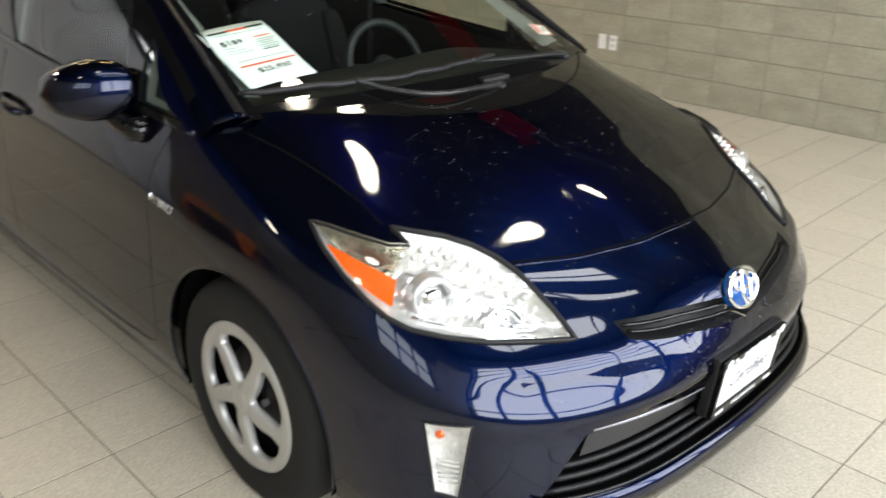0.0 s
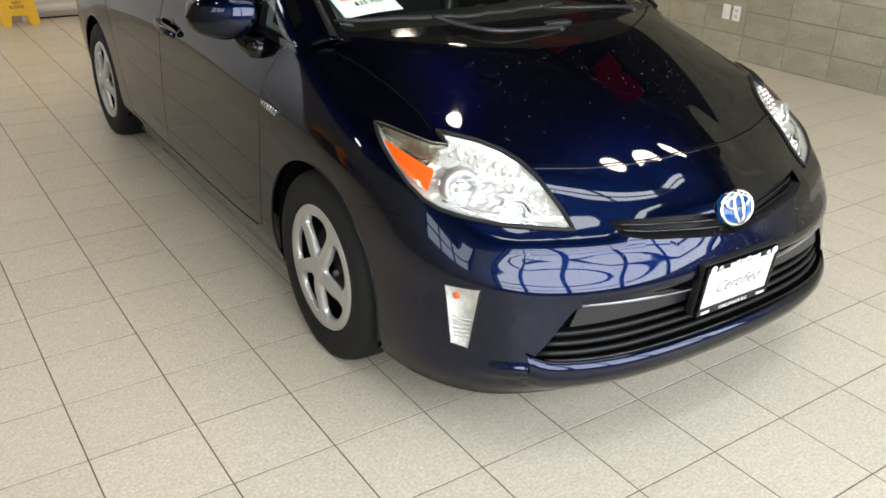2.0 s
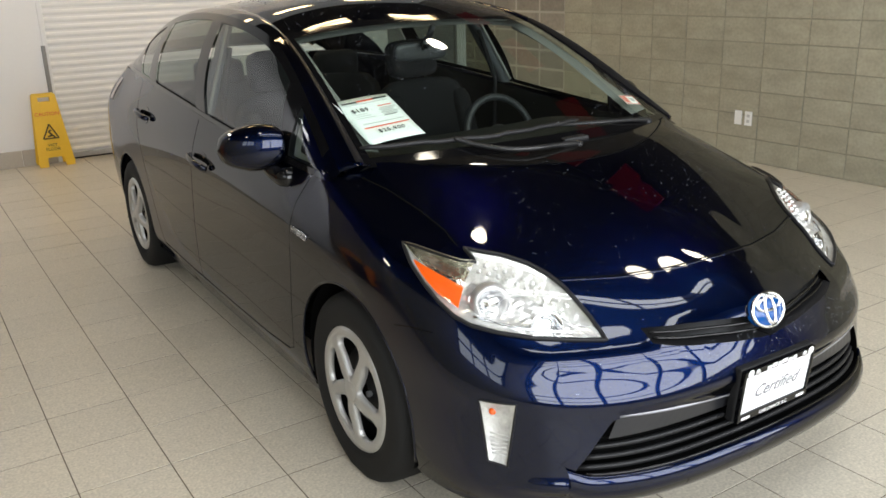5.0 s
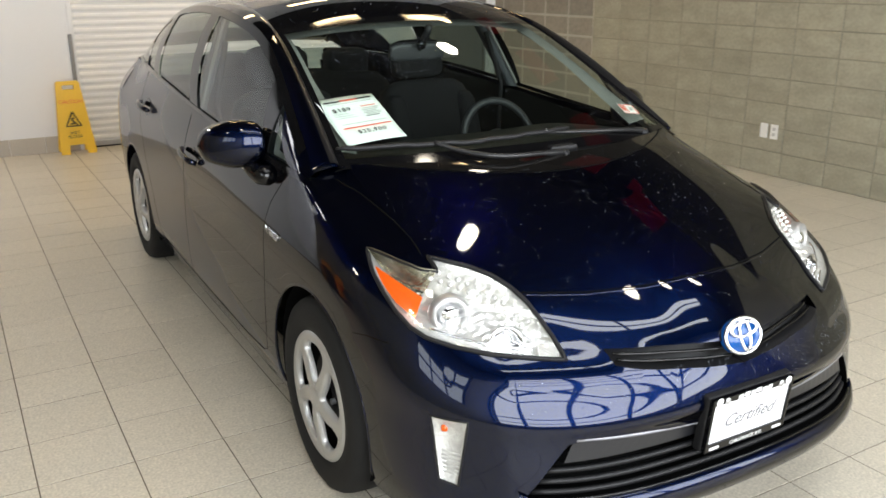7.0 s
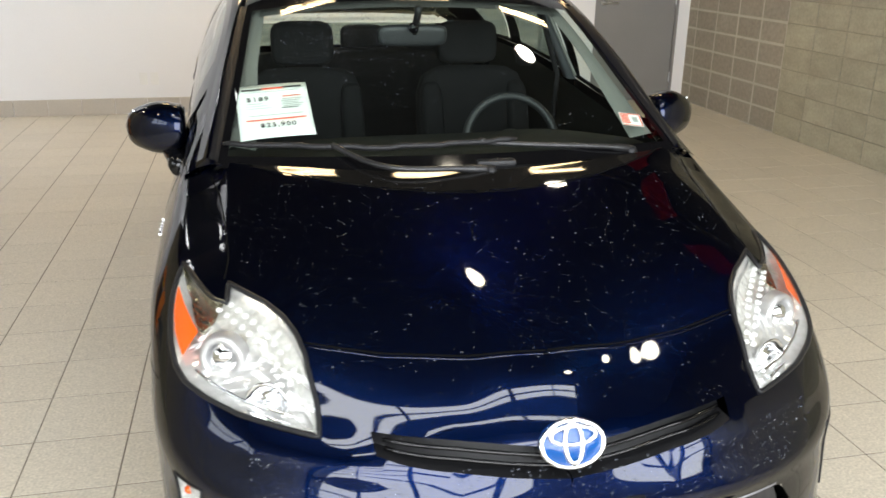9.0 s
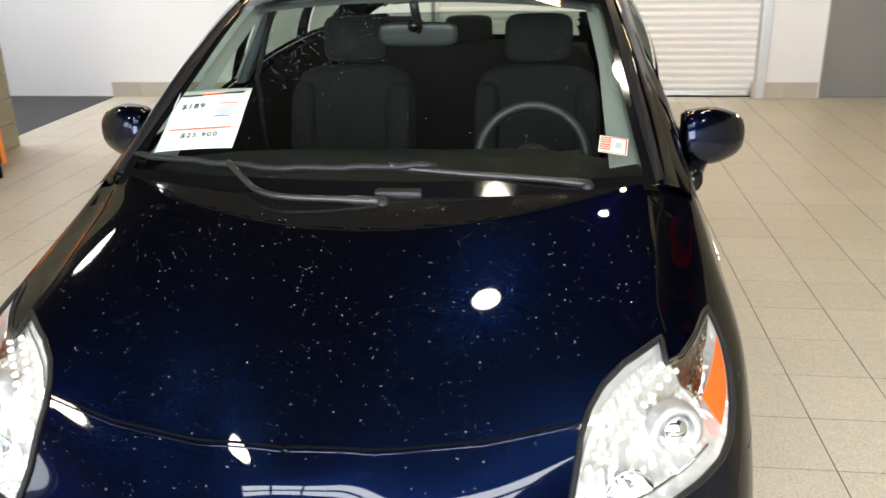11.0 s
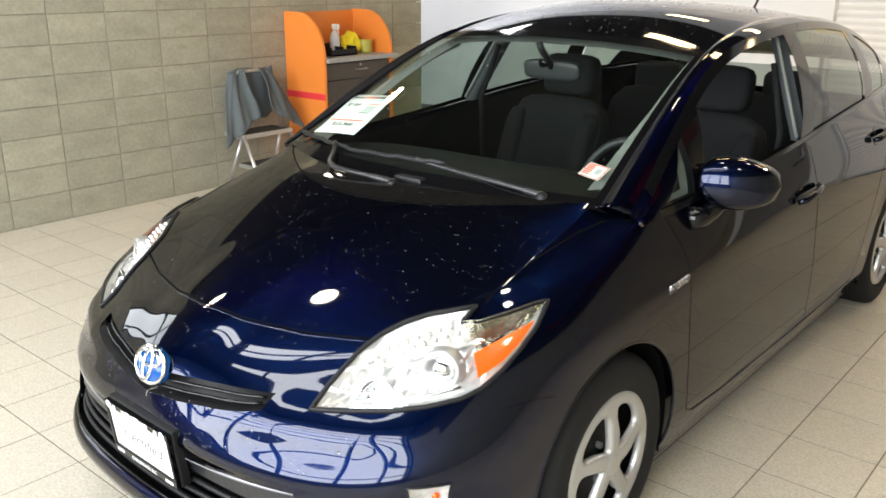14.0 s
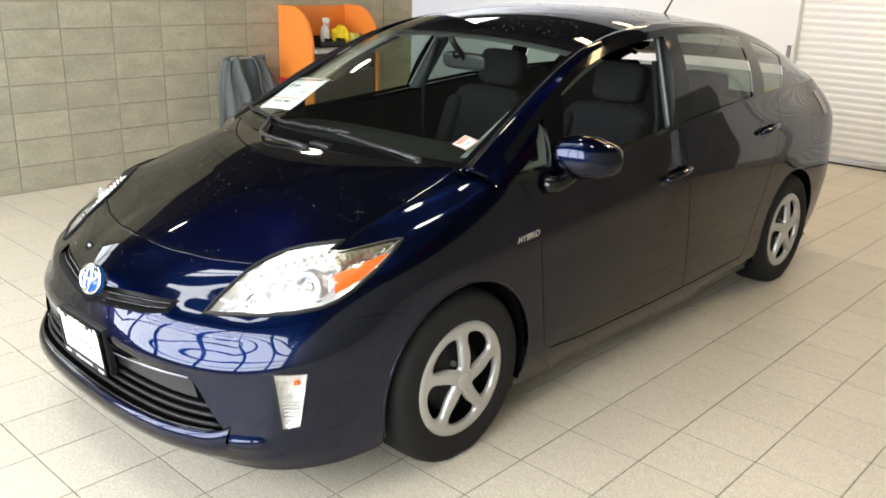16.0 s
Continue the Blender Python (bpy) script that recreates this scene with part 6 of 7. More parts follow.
# ---- things round the car ----
# yellow caution board
M["yellow"] = material("yellow", (0.85, 0.52, 0.02), 0.4, scale=40, vary=0.05, stain=0.08, stain_scale=6)
sign = thing("caution_sign", (-0.72, 7.05, 0), "yellow folding wet floor caution board on the tiles", "sign")


def board(y_foot, y_top, name):
    """A board with a hand hole and two feet, leaning between foot and top."""
    out = [(-0.148, 0), (-0.155, 0.03), (-0.10, 0.64), (-0.085, 0.655), (0.085, 0.655), (0.10, 0.64), (0.155, 0.03), (0.148, 0), (0.075, 0), (0.068, 0.075), (-0.068, 0.075), (-0.075, 0)]
    hole = [(-0.055, 0.585), (-0.045, 0.62), (0.045, 0.62), (0.055, 0.585)]
    strips = [[(-0.148, 0), (-0.155, 0.03), (-0.149, 0.085), (-0.068, 0.085), (-0.075, 0)], [(0.075, 0), (0.068, 0.085), (0.149, 0.085), (0.155, 0.03), (0.148, 0)],
              [(-0.149, 0.085), (-0.105, 0.58), (0.105, 0.58), (0.149, 0.085)], [(-0.105, 0.58), (-0.10, 0.64), (-0.085, 0.655), (-0.05, 0.655), (-0.05, 0.58)],
              [(0.05, 0.58), (0.05, 0.655), (0.085, 0.655), (0.10, 0.64), (0.105, 0.58)], [(-0.05, 0.62), (-0.05, 0.655), (0.05, 0.655), (0.05, 0.62)]]
    bm = bmesh.new()
    t = 0.016
    for poly in strips:
        rows = []
        for d in (-t / 2, t / 2):
            rows.append([bm.verts.new((-0.72 - 0.022 * (z / 0.65) + x, y_foot + (y_top - y_foot) * z / 0.655 + d, z + 0.001)) for x, z in poly])
        bm.faces.new(rows[0])
        bm.faces.new(rows[1][::-1])
        n = len(poly)
        for k in range(n):
            bm.faces.new((rows[0][k], rows[1][k], rows[1][(k + 1) % n], rows[0][(k + 1) % n]))
    bmesh.ops.recalc_face_normals(bm, faces=bm.faces)
    return part(name, bm, M["yellow"], sign)


board(7.03, 7.085, "front_board")
board(7.20, 7.11, "back_board")
SG = Matrix.Translation((-0.72 - 0.012, 7.03 + 0.055 * 0.5 - 0.0095, 0.33)) @ pose(0, 0, 0, 90 - 4.8, 0, 0)
SGm = Matrix.Translation((-0.72, 7.03 - 0.010, 0.0)) @ pose(0, 0, 0, -4.8, 0, 0)
lettering("CAUTION", 0.046, SGm @ Matrix.Translation((-0.016, 0, 0.475)) @ TX, M["ink_red"], sign)
tri_pts = [(-0.015 + 0.075 * math.cos(radians(a)), 0.30 + 0.085 * math.sin(radians(a))) for a in (90, 210, 330)]
M["board_ink"] = material("board_ink", (0.05, 0.04, 0.01), 0.6, vary=0.1)
bm = bmesh.new()
for (ax, az), (bx, bz) in zip(tri_pts, tri_pts[1:] + tri_pts[:1]):
    tube([SGm @ Vector((ax, -0.001, az)), SGm @ Vector((bx, -0.001, bz))], 0.006, 6, bm)
part("warning_triangle", bm, M["board_ink"], sign, "black warning triangle")
for (x0, z0, x1, z1) in ((-0.03, 0.32, 0.0, 0.285), (0.0, 0.285, -0.04, 0.275), (0.0, 0.285, 0.02, 0.265), (-0.03, 0.32, -0.005, 0.33)):
    part("pictogram_bar", tube([SGm @ Vector((x0, -0.001, z0)), SGm @ Vector((x1, -0.001, z1))], 0.008, 6), M["board_ink"], sign)
for word, z in (("WET", 0.195), ("FLOOR", 0.160)):
    lettering(word, 0.038, SGm @ Matrix.Translation((-0.014, -0.001, z)) @ TX, M["board_ink"], sign, depth=0.001)

# orange-ended work counter against the block wall
M["orange"] = material("orange", (0.75, 0.225, 0.038), 0.38, scale=60, vary=0.04, stain=0.05, stain_scale=3)
M["espresso"] = material("espresso", (0.060, 0.048, 0.040), 0.45, bump=0.05, scale=90, vary=0.15, stain=0.1, stain_scale=3)
M["counter_grey"] = material("counter_grey", (0.33, 0.32, 0.31), 0.4, scale=150, vary=0.2)
M["red_strip"] = material("red_strip", (0.72, 0.04, 0.05), 0.4, vary=0.05)
CX0, CX1, CY0, CY1 = WEST + 0.004, -3.25, 3.58, 4.30
cab = thing("work_counter", ((CX0 + CX1) / 2, (CY0 + CY1) / 2, 0), "dark brown counter with orange rounded end panels by the block wall", "counter")


def end_panel(y0, y1):
    prof = [(CX0, 0.10), (CX1, 0.10), (CX1, 0.90)] + [(CX1 - 0.30 + 0.30 * math.cos(a), 0.97 + 0.34 * math.sin(a)) for a in lin(0, math.pi / 2, 14)] + [(CX0, 1.31)]
    bm = bmesh.new()
    rows = [[bm.verts.new((x, y, z)) for x, z in prof] for y in (y0, y1)]
    bm.faces.new(rows[0])
    bm.faces.new(rows[1][::-1])
    n = len(prof)
    for k in range(n):
        bm.faces.new((rows[0][k], rows[1][k], rows[1][(k + 1) % n], rows[0][(k + 1) % n]))
    bmesh.ops.recalc_face_normals(bm, faces=bm.faces)
    es = [e for e in bm.edges if all(abs(f_.normal.y) > 0.5 for f_ in e.link_faces) is False and any(abs(f_.normal.y) > 0.5 for f_ in e.link_faces)]
    bmesh.ops.bevel(bm, geom=es, offset=0.003, segments=2, affect="EDGES")
    return part("end_panel", bm, M["orange"], cab, "orange laminate end panel with a rounded top")


end_panel(CY0 - 0.026, CY0)
end_panel(CY1, CY1 + 0.026)
part("red_strip", box((CX0, CY0 - 0.030, 0.640), (CX1 + 0.001, CY0 - 0.026, 0.690)), M["red_strip"], cab, "red strip across the end panel")
part("body", box((CX0, CY0, 0.10), (CX1 - 0.04, CY1, 0.925)), M["espresso"], cab)
part("back_panel", box((CX0, CY0, 0.965), (CX0 + 0.02, CY1, 1.30)), M["orange"], cab, "orange back panel")
part("plinth", box((CX0 + 0.02, CY0 - 0.02, 0.0), (CX1 - 0.05, CY1 + 0.02, 0.10)), M["void"], cab, "black plinth")
part("worktop", box((CX0, CY0 + 0.001, 0.928), (CX1 + 0.025, CY1 + 0.08, 0.962), 0.006), M["counter_grey"], cab, "grey laminate worktop")
dr = part("drawer_front", box((CX1 - 0.038, CY0 + 0.006, 0.79), (CX1 - 0.018, CY1 - 0.006, 0.918), 0.003), M["espresso"], cab)
part("handle", tube([(CX1 - 0.02, 3.90, 0.86), (CX1 + 0.008, 3.905, 0.86), (CX1 + 0.008, 4.015, 0.86), (CX1 - 0.02, 4.02, 0.86)], 0.005, 8), M["steel"], dr, "steel bow handle")
part("lock", tube([(CX1 - 0.02, 3.96, 0.895), (CX1 - 0.012, 3.96, 0.895)], 0.009, 12), M["steel"], dr)
for y0, y1 in ((CY0 + 0.006, (CY0 + CY1) / 2 - 0.002), ((CY0 + CY1) / 2 + 0.002, CY1 - 0.006)):
    dd = part("cabinet_door", box((CX1 - 0.038, y0, 0.11), (CX1 - 0.018, y1, 0.782), 0.003), M["espresso"], cab)
part("hinge_knob", tube([(CX1 - 0.02, CY1 - 0.03, 0.50), (CX1 + 0.004, CY1 - 0.03, 0.50)], 0.010, 10), M["steel"], cab)

# things on the worktop
ZT = 0.962
M["clear_plastic"] = material("clear_plastic", (0.62, 0.64, 0.64), 0.25, vary=0.06)
bot = thing("spray_bottle", (-3.50, 3.90, ZT), "white plastic spray bottle on the worktop", "bottle")
part("bottle_body", lathe([(0.0, 0.0), (0.040, 0.002), (0.042, 0.02), (0.042, 0.13), (0.030, 0.165), (0.014, 0.185), (0.014, 0.20), (0.0, 0.20)], (-3.50, 3.90, ZT), "z", 24), M["clear_plastic"], bot, "", True)
part("spray_head", box((-3.52, 3.885, ZT + 0.20), (-3.45, 3.915, ZT + 0.245), 0.008), M["white_plastic"], bot)
part("trigger", tube([(-3.465, 3.90, ZT + 0.205), (-3.45, 3.90, ZT + 0.17)], 0.005, 8), M["white_plastic"], bot)
tray = thing("desk_tray", (-3.50, 3.82, ZT), "black plastic tray on the worktop", "tray")
bm = box((-3.66, 3.74, ZT), (-3.36, 4.02, ZT + 0.012))
for lo_, hi_ in (((-3.66, 3.74, ZT), (-3.65, 4.02, ZT + 0.08)), ((-3.37, 3.74, ZT), (-3.36, 4.02, ZT + 0.05)), ((-3.65, 3.74, ZT), (-3.37, 3.75, ZT + 0.07)), ((-3.65, 4.01, ZT), (-3.37, 4.02, ZT + 0.07))):
    box(lo_, hi_, bm=bm)
part("tray_body", bm, M["black_plastic"], tray)
part("divider", box((-3.65, 3.87, ZT + 0.012), (-3.37, 3.876, ZT + 0.07)), M["black_plastic"], tray)
rr_ = np.random.RandomState(3)


def crumpled(c, size, seed):
    r_ = np.random.RandomState(seed)
    ph = r_.uniform(0, 6.28, (6,))
    bm = bmesh.new()
    bmesh.ops.create_icosphere(bm, subdivisions=4, radius=1)
    for v_ in bm.verts:
        p_ = v_.co.copy()
        k = 1 + 0.38 * noise.noise(p_ * 1.8 + Vector((seed, 0, 0))) + 0.20 * abs(noise.noise(p_ * 4.5 + Vector((0, seed, 0)))) + 0.10 * noise.noise(p_ * 9)
        q_ = Vector((p_.x * size[0], p_.y * size[1], p_.z * size[2])) * k
        q_.z = max(q_.z, -size[2] * 0.75)
        v_.co = q_ + Vector(c) + Vector((0, 0, size[2] * 0.75))
    return bm


rag = thing("yellow_cloth", (-3.50, 4.10, ZT), "crumpled yellow cloth heaped on the worktop", "cloth")
M["yellow_cloth"] = material("yellow_cloth", (0.85, 0.65, 0.02), 0.85, bump=0.3, scale=200, vary=0.1)
part("cloth", crumpled((-3.52, 4.09, ZT), (0.085, 0.075, 0.095), 5), M["yellow_cloth"], rag, "", True)
jar = thing("jar", (-3.44, 4.19, ZT), "greenish plastic jar beside the yellow cloth", "jar")
M["olive"] = material("olive", (0.45, 0.42, 0.08), 0.4, vary=0.12)
part("jar_body", lathe([(0.0, 0.0), (0.05, 0.002), (0.055, 0.02), (0.055, 0.10), (0.045, 0.11), (0.0, 0.11)], (-3.44, 4.19, ZT), "z", 24), M["olive"], jar, "", True)
boxx = thing("dark_box", (-3.60, 3.80, ZT), "small black dispenser box at the back of the worktop", "box")
part("shell", box((-3.70, 3.66, ZT), (-3.56, 3.735, ZT + 0.17), 0.008), M["black_plastic"], boxx)
part("paper", box((-3.68, 3.67, ZT + 0.17), (-3.59, 3.725, ZT + 0.19), 0.004), M["white_plastic"], boxx)

# step stool with a cloth over its rail
M["alu"] = material("alu", (0.62, 0.61, 0.60), 0.35, metal=0.85, scale=120, vary=0.1)
M["tread"] = material("tread", (0.045, 0.04, 0.035), 0.8, bump=0.4, scale=150, vary=0.2)
M["denim"] = material("denim", (0.10, 0.115, 0.12), 0.95, bump=0.4, scale=240, vary=0.25, stain=0.2, stain_scale=9)
st = thing("step_stool", (-3.42, 3.12, 0), "folding aluminium step stool with dark treads", "stool")
FL, FR, BL, BR = Vector((-3.20, 2.87, 0)), Vector((-3.26, 3.40, 0)), Vector((-3.66, 2.88, 0)), Vector((-3.66, 3.32, 0))
TLf, TRf = Vector((-3.40, 2.86, 0.43)), Vector((-3.43, 3.32, 0.43))
for a, b, nm in ((FL, TLf, "front_leg"), (FR, TRf, "front_leg"), (BL, Vector((-3.50, 2.93, 0.43)), "back_leg"), (BR, Vector((-3.50, 3.29, 0.43)), "back_leg")):
    part(nm, tube([a + Vector((0, 0, 0.012)), b], 0.0135, 10), M["alu"], st, "", True)
    part("rubber_foot", tube([a, a + (b - a) * 0.08], 0.020, 10), M["rubber"], st, "black rubber foot", True)
part("stretcher", tube([BL + Vector((0.012, 0.01, 0.04)), BR + Vector((0.012, -0.01, 0.04))], 0.010, 8), M["alu"], st, "", True)


def tread_at(z, depth, y0, y1, xf):
    m_ = Matrix.Identity(4)
    tr = part("tread", box((xf - depth, y0, z - 0.012), (xf - 0.012, y1, z + 0.008), 0.004), M["tread"], st, "dark ribbed tread")
    part("tread_edge", box((xf - 0.014, y0 - 0.006, z - 0.022), (xf + 0.006, y1 + 0.006, z + 0.010), 0.004), M["alu"], st)
    part("tread_side", box((xf - depth, y0 - 0.012, z - 0.022), (xf - 0.014, y0, z + 0.008), 0.003), M["alu"], st)
    part("tread_side", box((xf - depth, y1, z - 0.022), (xf - 0.014, y1 + 0.012, z + 0.008), 0.003), M["alu"], st)


tread_at(0.205, 0.20, 2.88, 3.36, -3.295)
tread_at(0.430, 0.24, 2.87, 3.32, -3.40)
rail = [(-3.50, 2.90, 0.43), (-3.58, 2.91, 0.80), (-3.595, 2.94, 0.86), (-3.60, 3.00, 0.885), (-3.60, 3.20, 0.885), (-3.595, 3.26, 0.86), (-3.58, 3.29, 0.80), (-3.50, 3.30, 0.43)]
part("rail", tube(rail, 0.012, 10), M["alu"], st, "", True)
towel = thing("draped_cloth", (-3.58, 3.1, 0.5), "grey-blue cloth draped over the step stool rail", "cloth")


def drape(side):
    """A hanging side of the cloth: from the rail's top down over one leg."""
    rows = []
    for t in lin(0, 1, 22):
        row = []
        for a in lin(0, 1, 16):
            y_in = 3.10 + side * (0.06 + 0.02 * math.sin(5 * t))
            y_out = 3.10 + side * (0.19 + 0.19 * t**0.8)
            y = y_in + (y_out - y_in) * a
            if t > 0.55:
                y = y + side * 0.05 * (t - 0.55) * (1 - a)
            z = 0.905 - (0.52 if side < 0 else 0.47) * t * (1 - 0.32 * (1 - a) * (t > 0)) - 0.03 * a
            x = -3.585 + 0.16 * t + 0.018 * math.sin(11 * a + 3 * t) + 0.010 * math.sin(23 * a + 1.3)
            row.append((x, y, z))
        rows.append(row)
    v, f = grid(rows)
    ob_ = put("cloth_side", v, f, M["denim"], towel)
    md = ob_.modifiers.new("thick", "SOLIDIFY")
    md.thickness = 0.006


drape(-1)
drape(1)
rows = []
for t in lin(0, 1, 14):
    rows.append([(-3.615 + 0.05 * t + 0.008 * math.sin(20 * a), 2.90 + 0.42 * a, 0.903 - 0.008 * math.cos(9 * a) - (0.36 * t) * (1 + 0.05 * math.sin(12 * a))) for a in lin(0, 1, 20)])
v, f = grid(rows)
ob_ = put("cloth_back", v, f, M["denim"], towel)
md = ob_.modifiers.new("thick", "SOLIDIFY")
md.thickness = 0.006

# ---- rain drops on the wet paint and glass ----
M["water"] = material("water", (0.38, 0.42, 0.50), 0.06, scale=50, vary=0.1)
M["water"].node_tree.nodes["Principled BSDF"].inputs["Transmission Weight"].default_value = 0.82
M["water"].node_tree.nodes["Principled BSDF"].inputs["IOR"].default_value = 1.33


def drops(name, places, seed):
    """Many small flattened domes; places yields (point, normal, radius)."""
    v, f = [], []
    for p, n, r in places:
        n = Vector(n).normalized()
        a = n.orthogonal().normalized()
        b = n.cross(a)
        o = len(v)
        for rr, h in ((1.0, 0.0), (0.72, 0.34)):
            for k in range(6):
                t = math.pi * k / 3 + rr
                v.append(Vector(p) + r * (rr * (math.cos(t) * a + math.sin(t) * b) + h * n))
        v.append(Vector(p) + r * 0.5 * n)
        for k in range(6):
            m_ = (k + 1) % 6
            f.append((o + k, o + m_, o + 6 + m_, o + 6 + k))
            f.append((o + 6 + k, o + 6 + m_, o + 12))
    ob = put(name, v, f, M["water"], car, "small clear rain drops")
    ob["kind"] = "stuff"
    return ob


rd = random.Random(11)


def hood_places():
    for _ in range(1700):
        x, y = rd.uniform(-0.66, 0.66), 0.10 + 0.80 * rd.random()
        if noise.noise(Vector((x * 3, y * 3, 4))) < -0.5 + 0.4 * rd.random():
            continue
        hit = SKIN.ray_cast(Vector((max(abs(x), 0.003), y, 2.0)), Vector((0, 0, -1)))
        if hit[0] is None or hit[0].z < 0.62 or abs(x) > 0.50 and y < 0.55 or not (CUT_SLOT.poly and hit[0].z > 0.66):
            continue
        n = hit[1] if hit[1].z > 0 else -hit[1]
        s_ = 1 if x > 0 else -1
        yield Vector((s_ * hit[0].x, hit[0].y, hit[0].z)), Vector((s_ * n.x, n.y, n.z)), 0.0007 + 0.0018 * rd.random() ** 4


def bumper_places():
    for _ in range(900):
        x, z = rd.uniform(-0.62, 0.62), rd.uniform(0.53, 0.625)
        hit = SKIN.ray_cast(Vector((max(abs(x), 0.003), -1.0, z)), Vector((0, 1, 0)))
        if hit[0] is None:
            continue
        n = hit[1] if hit[1].y < 0 else -hit[1]
        s_ = 1 if x > 0 else -1
        yield Vector((s_ * hit[0].x, hit[0].y, hit[0].z)), Vector((s_ * n.x, n.y, n.z)), 0.0008 + 0.0018 * rd.random() ** 3


def glass_places():
    for _ in range(5200):
        s_, a_ = rd.uniform(1.10, 1.82), rd.uniform(-0.95, 0.95)
        dense = math.exp(-((a_ + 0.45) / 0.35) ** 2 - ((s_ - 1.65) / 0.22) ** 2) + 0.2 * math.exp(-((a_ - 0.62) / 0.2) ** 2 - ((s_ - 1.2) / 0.12) ** 2)
        if rd.random() > 0.04 + 0.8 * dense:
            continue
        p0, p1, p2 = roof_at(s_, a_), roof_at(s_ + 0.01, a_), roof_at(s_, a_ + 0.01)
        n = Vector(p2 - p0).cross(Vector(p1 - p0)).normalized()
        n = n if n.z > 0 else -n
        yield Vector(p0) + 0.0005 * n, n, 0.0009 + 0.0020 * rd.random() ** 2.5


def roof_places():
    for _ in range(800):
        s_, a_ = rd.uniform(1.9, 3.0), rd.uniform(-0.95, 0.95)
        p0, p1, p2 = roof_at(s_, a_), roof_at(s_ + 0.01, a_), roof_at(s_, a_ + 0.01)
        n = Vector(p2 - p0).cross(Vector(p1 - p0)).normalized()
        n = n if n.z > 0 else -n
        yield Vector(p0), n, 0.001 + 0.003 * rd.random() ** 2.5


drops("rain_wetness", hood_places(), 1)
drops("rain_wetness", bumper_places(), 2)
drops("rain_wetness", glass_places(), 3)
drops("rain_wetness", roof_places(), 4)


# ---- tiles and blocks ----
def prism(sx, sy, h, bev):
    """A flat slab with chamfered top edges, its top at z = 0."""
    a, b = sx / 2, sy / 2
    v = [(-a, -b, -h), (a, -b, -h), (a, b, -h), (-a, b, -h)]
    v += [(-a, -b, -bev), (a, -b, -bev), (a, b, -bev), (-a, b, -bev)]
    v += [(-a + bev, -b + bev, 0), (a - bev, -b + bev, 0), (a - bev, b - bev, 0), (-a + bev, b - bev, 0)]
    f = [(8, 9, 10, 11)]
    for o in (0, 4):
        f += [(o + i, o + (i + 1) % 4, o + 4 + (i + 1) % 4, o + 4 + i) for i in range(4)]
    return v, f


tv, tf = prism(T - 0.0045, T - 0.0045, 0.008, 0.0005)
tile_mesh = mesh_of("tile", tv, tf, M["tile"], smooth=False)
rng = random.Random(4)
rest_v, rest_f = [], []
for i in range(-13, 15):
    for j in range(-20, 26):
        cx, cy = -0.158 + T * (i + 0.5), -0.142 + T * (j + 0.5)
        x0, x1, y0, y1 = cx - T / 2, cx + T / 2, cy - T / 2, cy + T / 2
        if x1 < WEST - 0.1 or x0 > EAST or y0 > NORTH:
            continue
        dz, tilt = rng.uniform(-0.0004, 0.0003), rng.uniform(-0.0015, 0.0015)
        side = cx < -1.0 or cx > 1.0 or cy < 0.0
        if -2.3 < cx < 3.0 and -1.0 < cy < 4.6 and side:
            ob = new("tile", tile_mesh)
            ob.parent = floor
            ob.location, ob.rotation_euler = (cx, cy, dz), (tilt, -tilt, 0)
        else:
            o = len(rest_v)
            rest_v += [(x + cx, y + cy, z + dz) for x, y, z in tv]
            rest_f += [tuple(o + k for k in f) for f in tf]
put("tile_field", rest_v, rest_f, M["tile_rest"], floor, smooth=False)["kind"] = "stuff"

bv, bf = prism(BX - 0.006, BZ - 0.006, 0.03, 0.003)


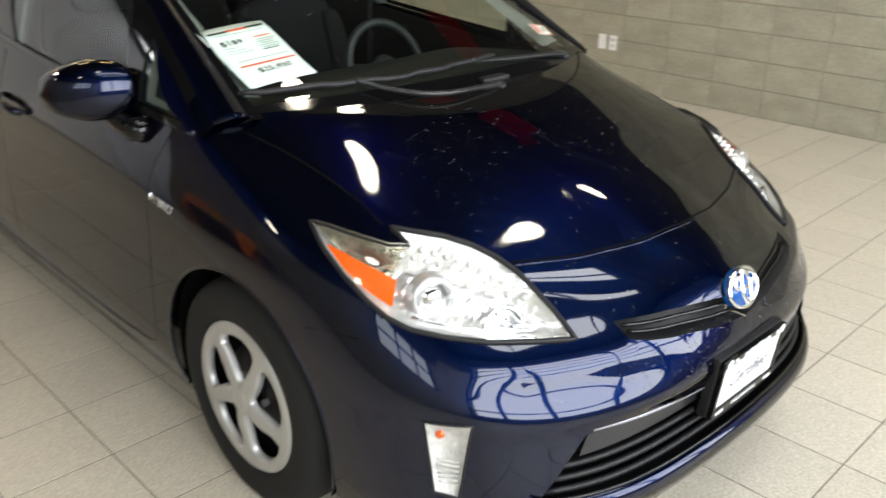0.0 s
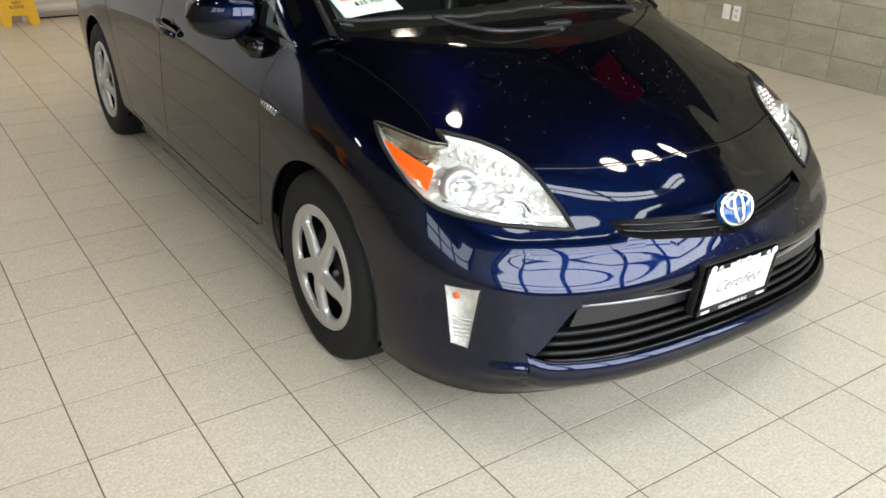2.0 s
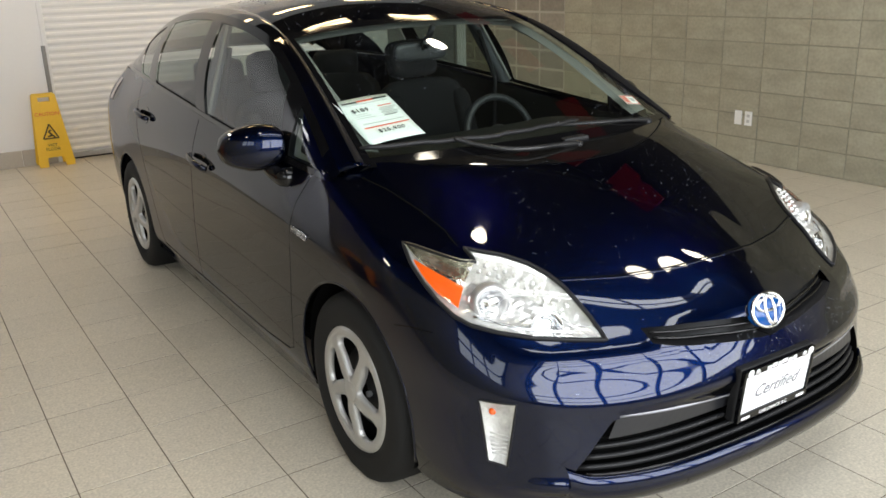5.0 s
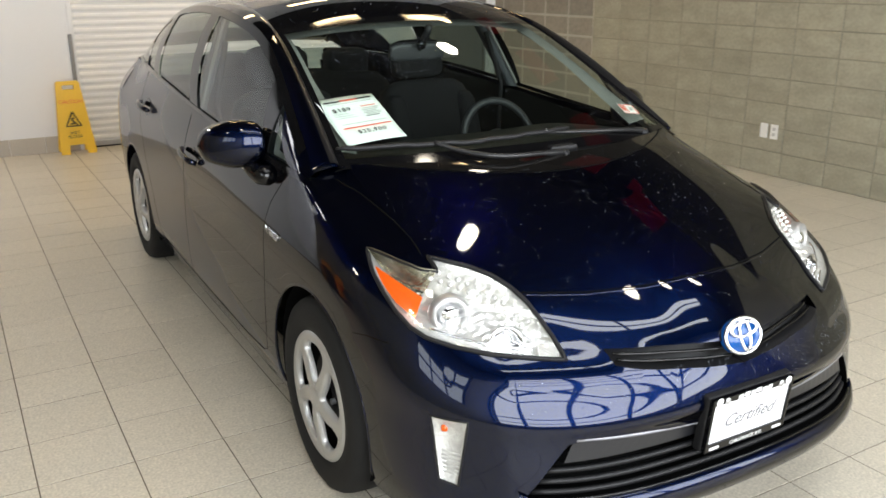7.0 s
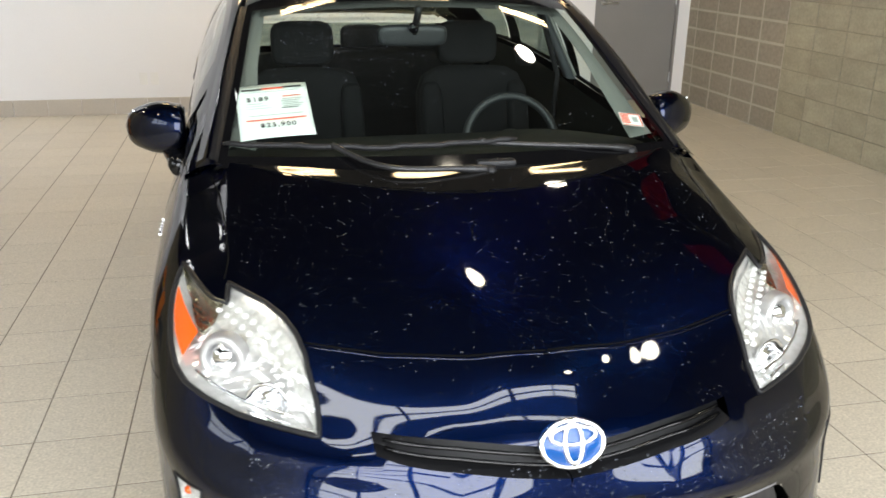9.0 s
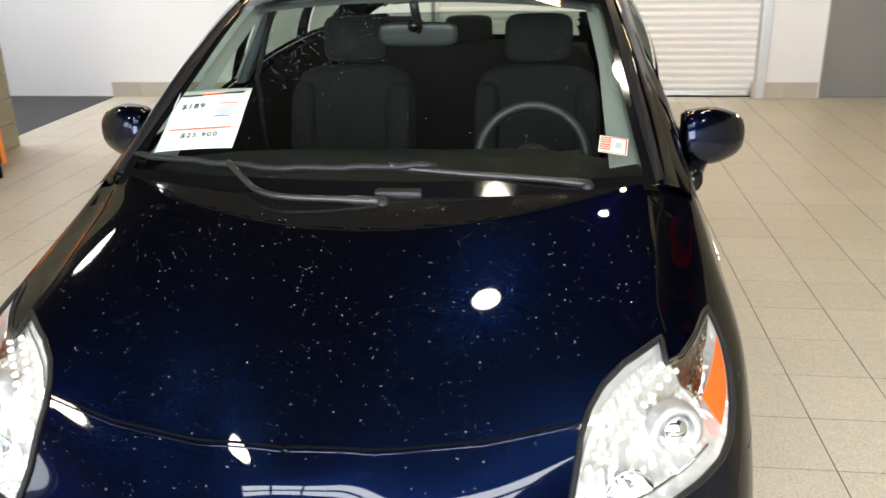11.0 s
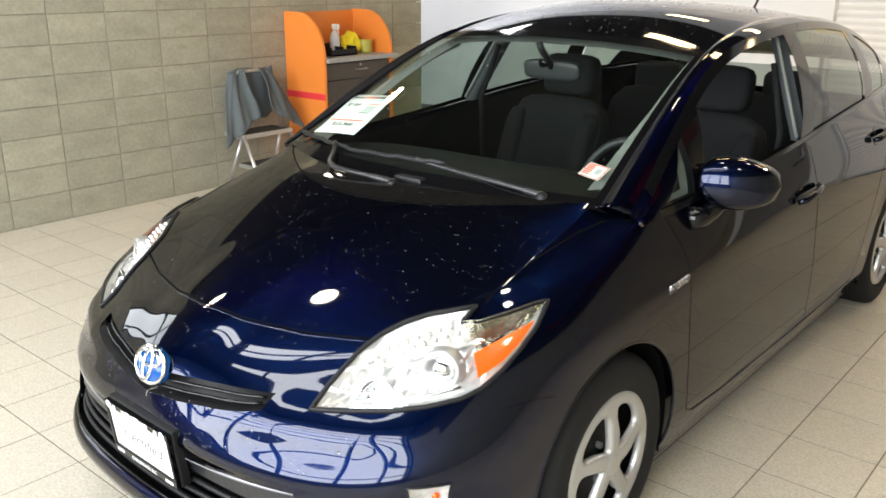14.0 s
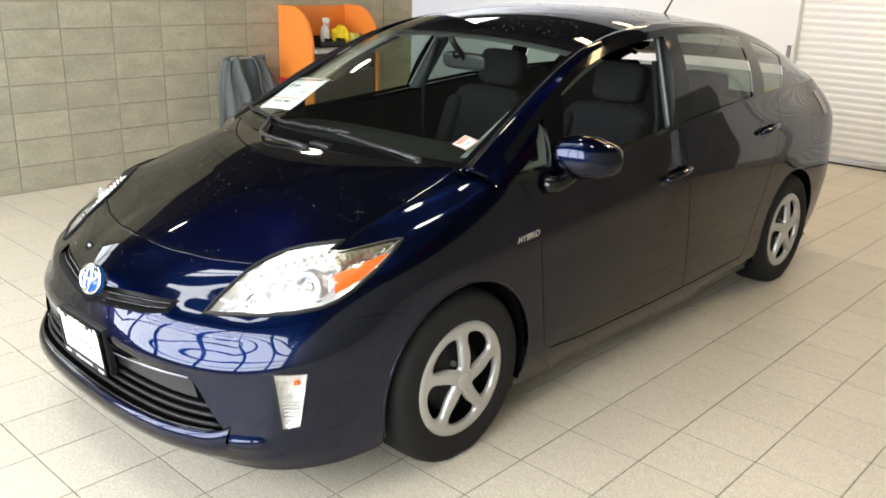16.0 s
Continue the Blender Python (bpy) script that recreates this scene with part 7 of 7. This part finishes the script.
def blocks(wall, x, turn, y_start, y_end, near, mat, rest, top, bv=bv):
    """Concrete blocks on a wall at x; those between the near limits are objects of their own."""
    me = mesh_of("block", bv, bf, mat, smooth=False)
    v, f = [], []
    m0 = pose(0, 0, 0, 90, 0, turn)
    n = int(round((y_end - y_start) / BX))
    for i in range(n):
        for j in range(int(top / BZ)):
            cy, cz = y_start + BX * (i + 0.5), BZ * (j + 0.5)
            if x == WEST and LW[0] < cy < LW[1] and LW[2] < cz < LW[3]:
                continue
            m = Matrix.Translation((x + rng.uniform(-0.0012, 0.0012), cy, cz)) @ m0
            if near[0] < cy < near[1] and cz < 1.7:
                ob = new("block", me)
                ob.parent = wall
                ob.matrix_basis = m
            else:
                o = len(v)
                v += [m @ Vector(p) for p in bv]
                f += [tuple(o + k for k in q) for q in bf]
    put("block_field", v, f, rest, wall, smooth=False)["kind"] = "stuff"


blocks(wall_west, WEST, 90, 1.245 - 11 * BX, 1.245 + 10 * BX - 0.08, (-0.5, 5.2), M["block"], M["block_rest"], LW[3])
blocks(wall_east, EAST, -90, 5.46 - 22 * BX, 5.46, (0.8, 5.5), M["block"], M["block_rest"], 2.9)
# the same dark panel, also out of view, above the east blocks
part("upper_wall", box((EAST - 0.004, SOUTH, 2.892), (EAST + 0.0058, 5.46, HIGH)), M["dark_ceiling"], wall_east, "dark upper part of the wall")
blocks(wall_east, EAST, -90, 5.46, 5.46 + 4 * BX + 0.2, (5.4, 7.3), M["split_block"], M["split_block"], HIGH, prism(BX - 0.016, BZ - 0.014, 0.03, 0.007)[0])
M["pale_mortar"] = material("pale_mortar", (0.42, 0.395, 0.33), 0.95, bump=0.4, scale=90, vary=0.2, stain=0.15)
part("mortar_bed", box((EAST + 0.003, 5.462, 0), (EAST + 0.0058, NORTH, HIGH)), M["pale_mortar"], wall_east, "pale mortar behind the split blocks")
bm = box((WEST - 0.2, 5.131, 0), (WEST - 0.003, 5.137, HIGH))
part("wall_end", bm, M["block_rest"], wall_west)

# tile skirting along the white wall
sv, sf = prism(T - 0.004, 0.15, 0.012, 0.002)
sk_mesh = mesh_of("skirting_tile", sv, sf, M["skirting"], smooth=False)
skirt = thing("baseboard", (-2.2, NORTH, 0), "beige tile skirting along the white wall", "baseboard", kind="structure")
for x0, x1 in ((-3.9, RX0 - 0.04), (RX1 + 0.1, DX0 - 0.01)):
    n = max(1, int(round((x1 - x0) / T)))
    for i in range(n):
        ob = new("skirting_tile", sk_mesh)
        ob.parent = skirt
        ob.matrix_basis = Matrix.Translation(Vector((x1 - T * (i + 0.5), NORTH - 0.010, 0.075)) - BASE[skirt]) @ pose(0, 0, 0, 90)
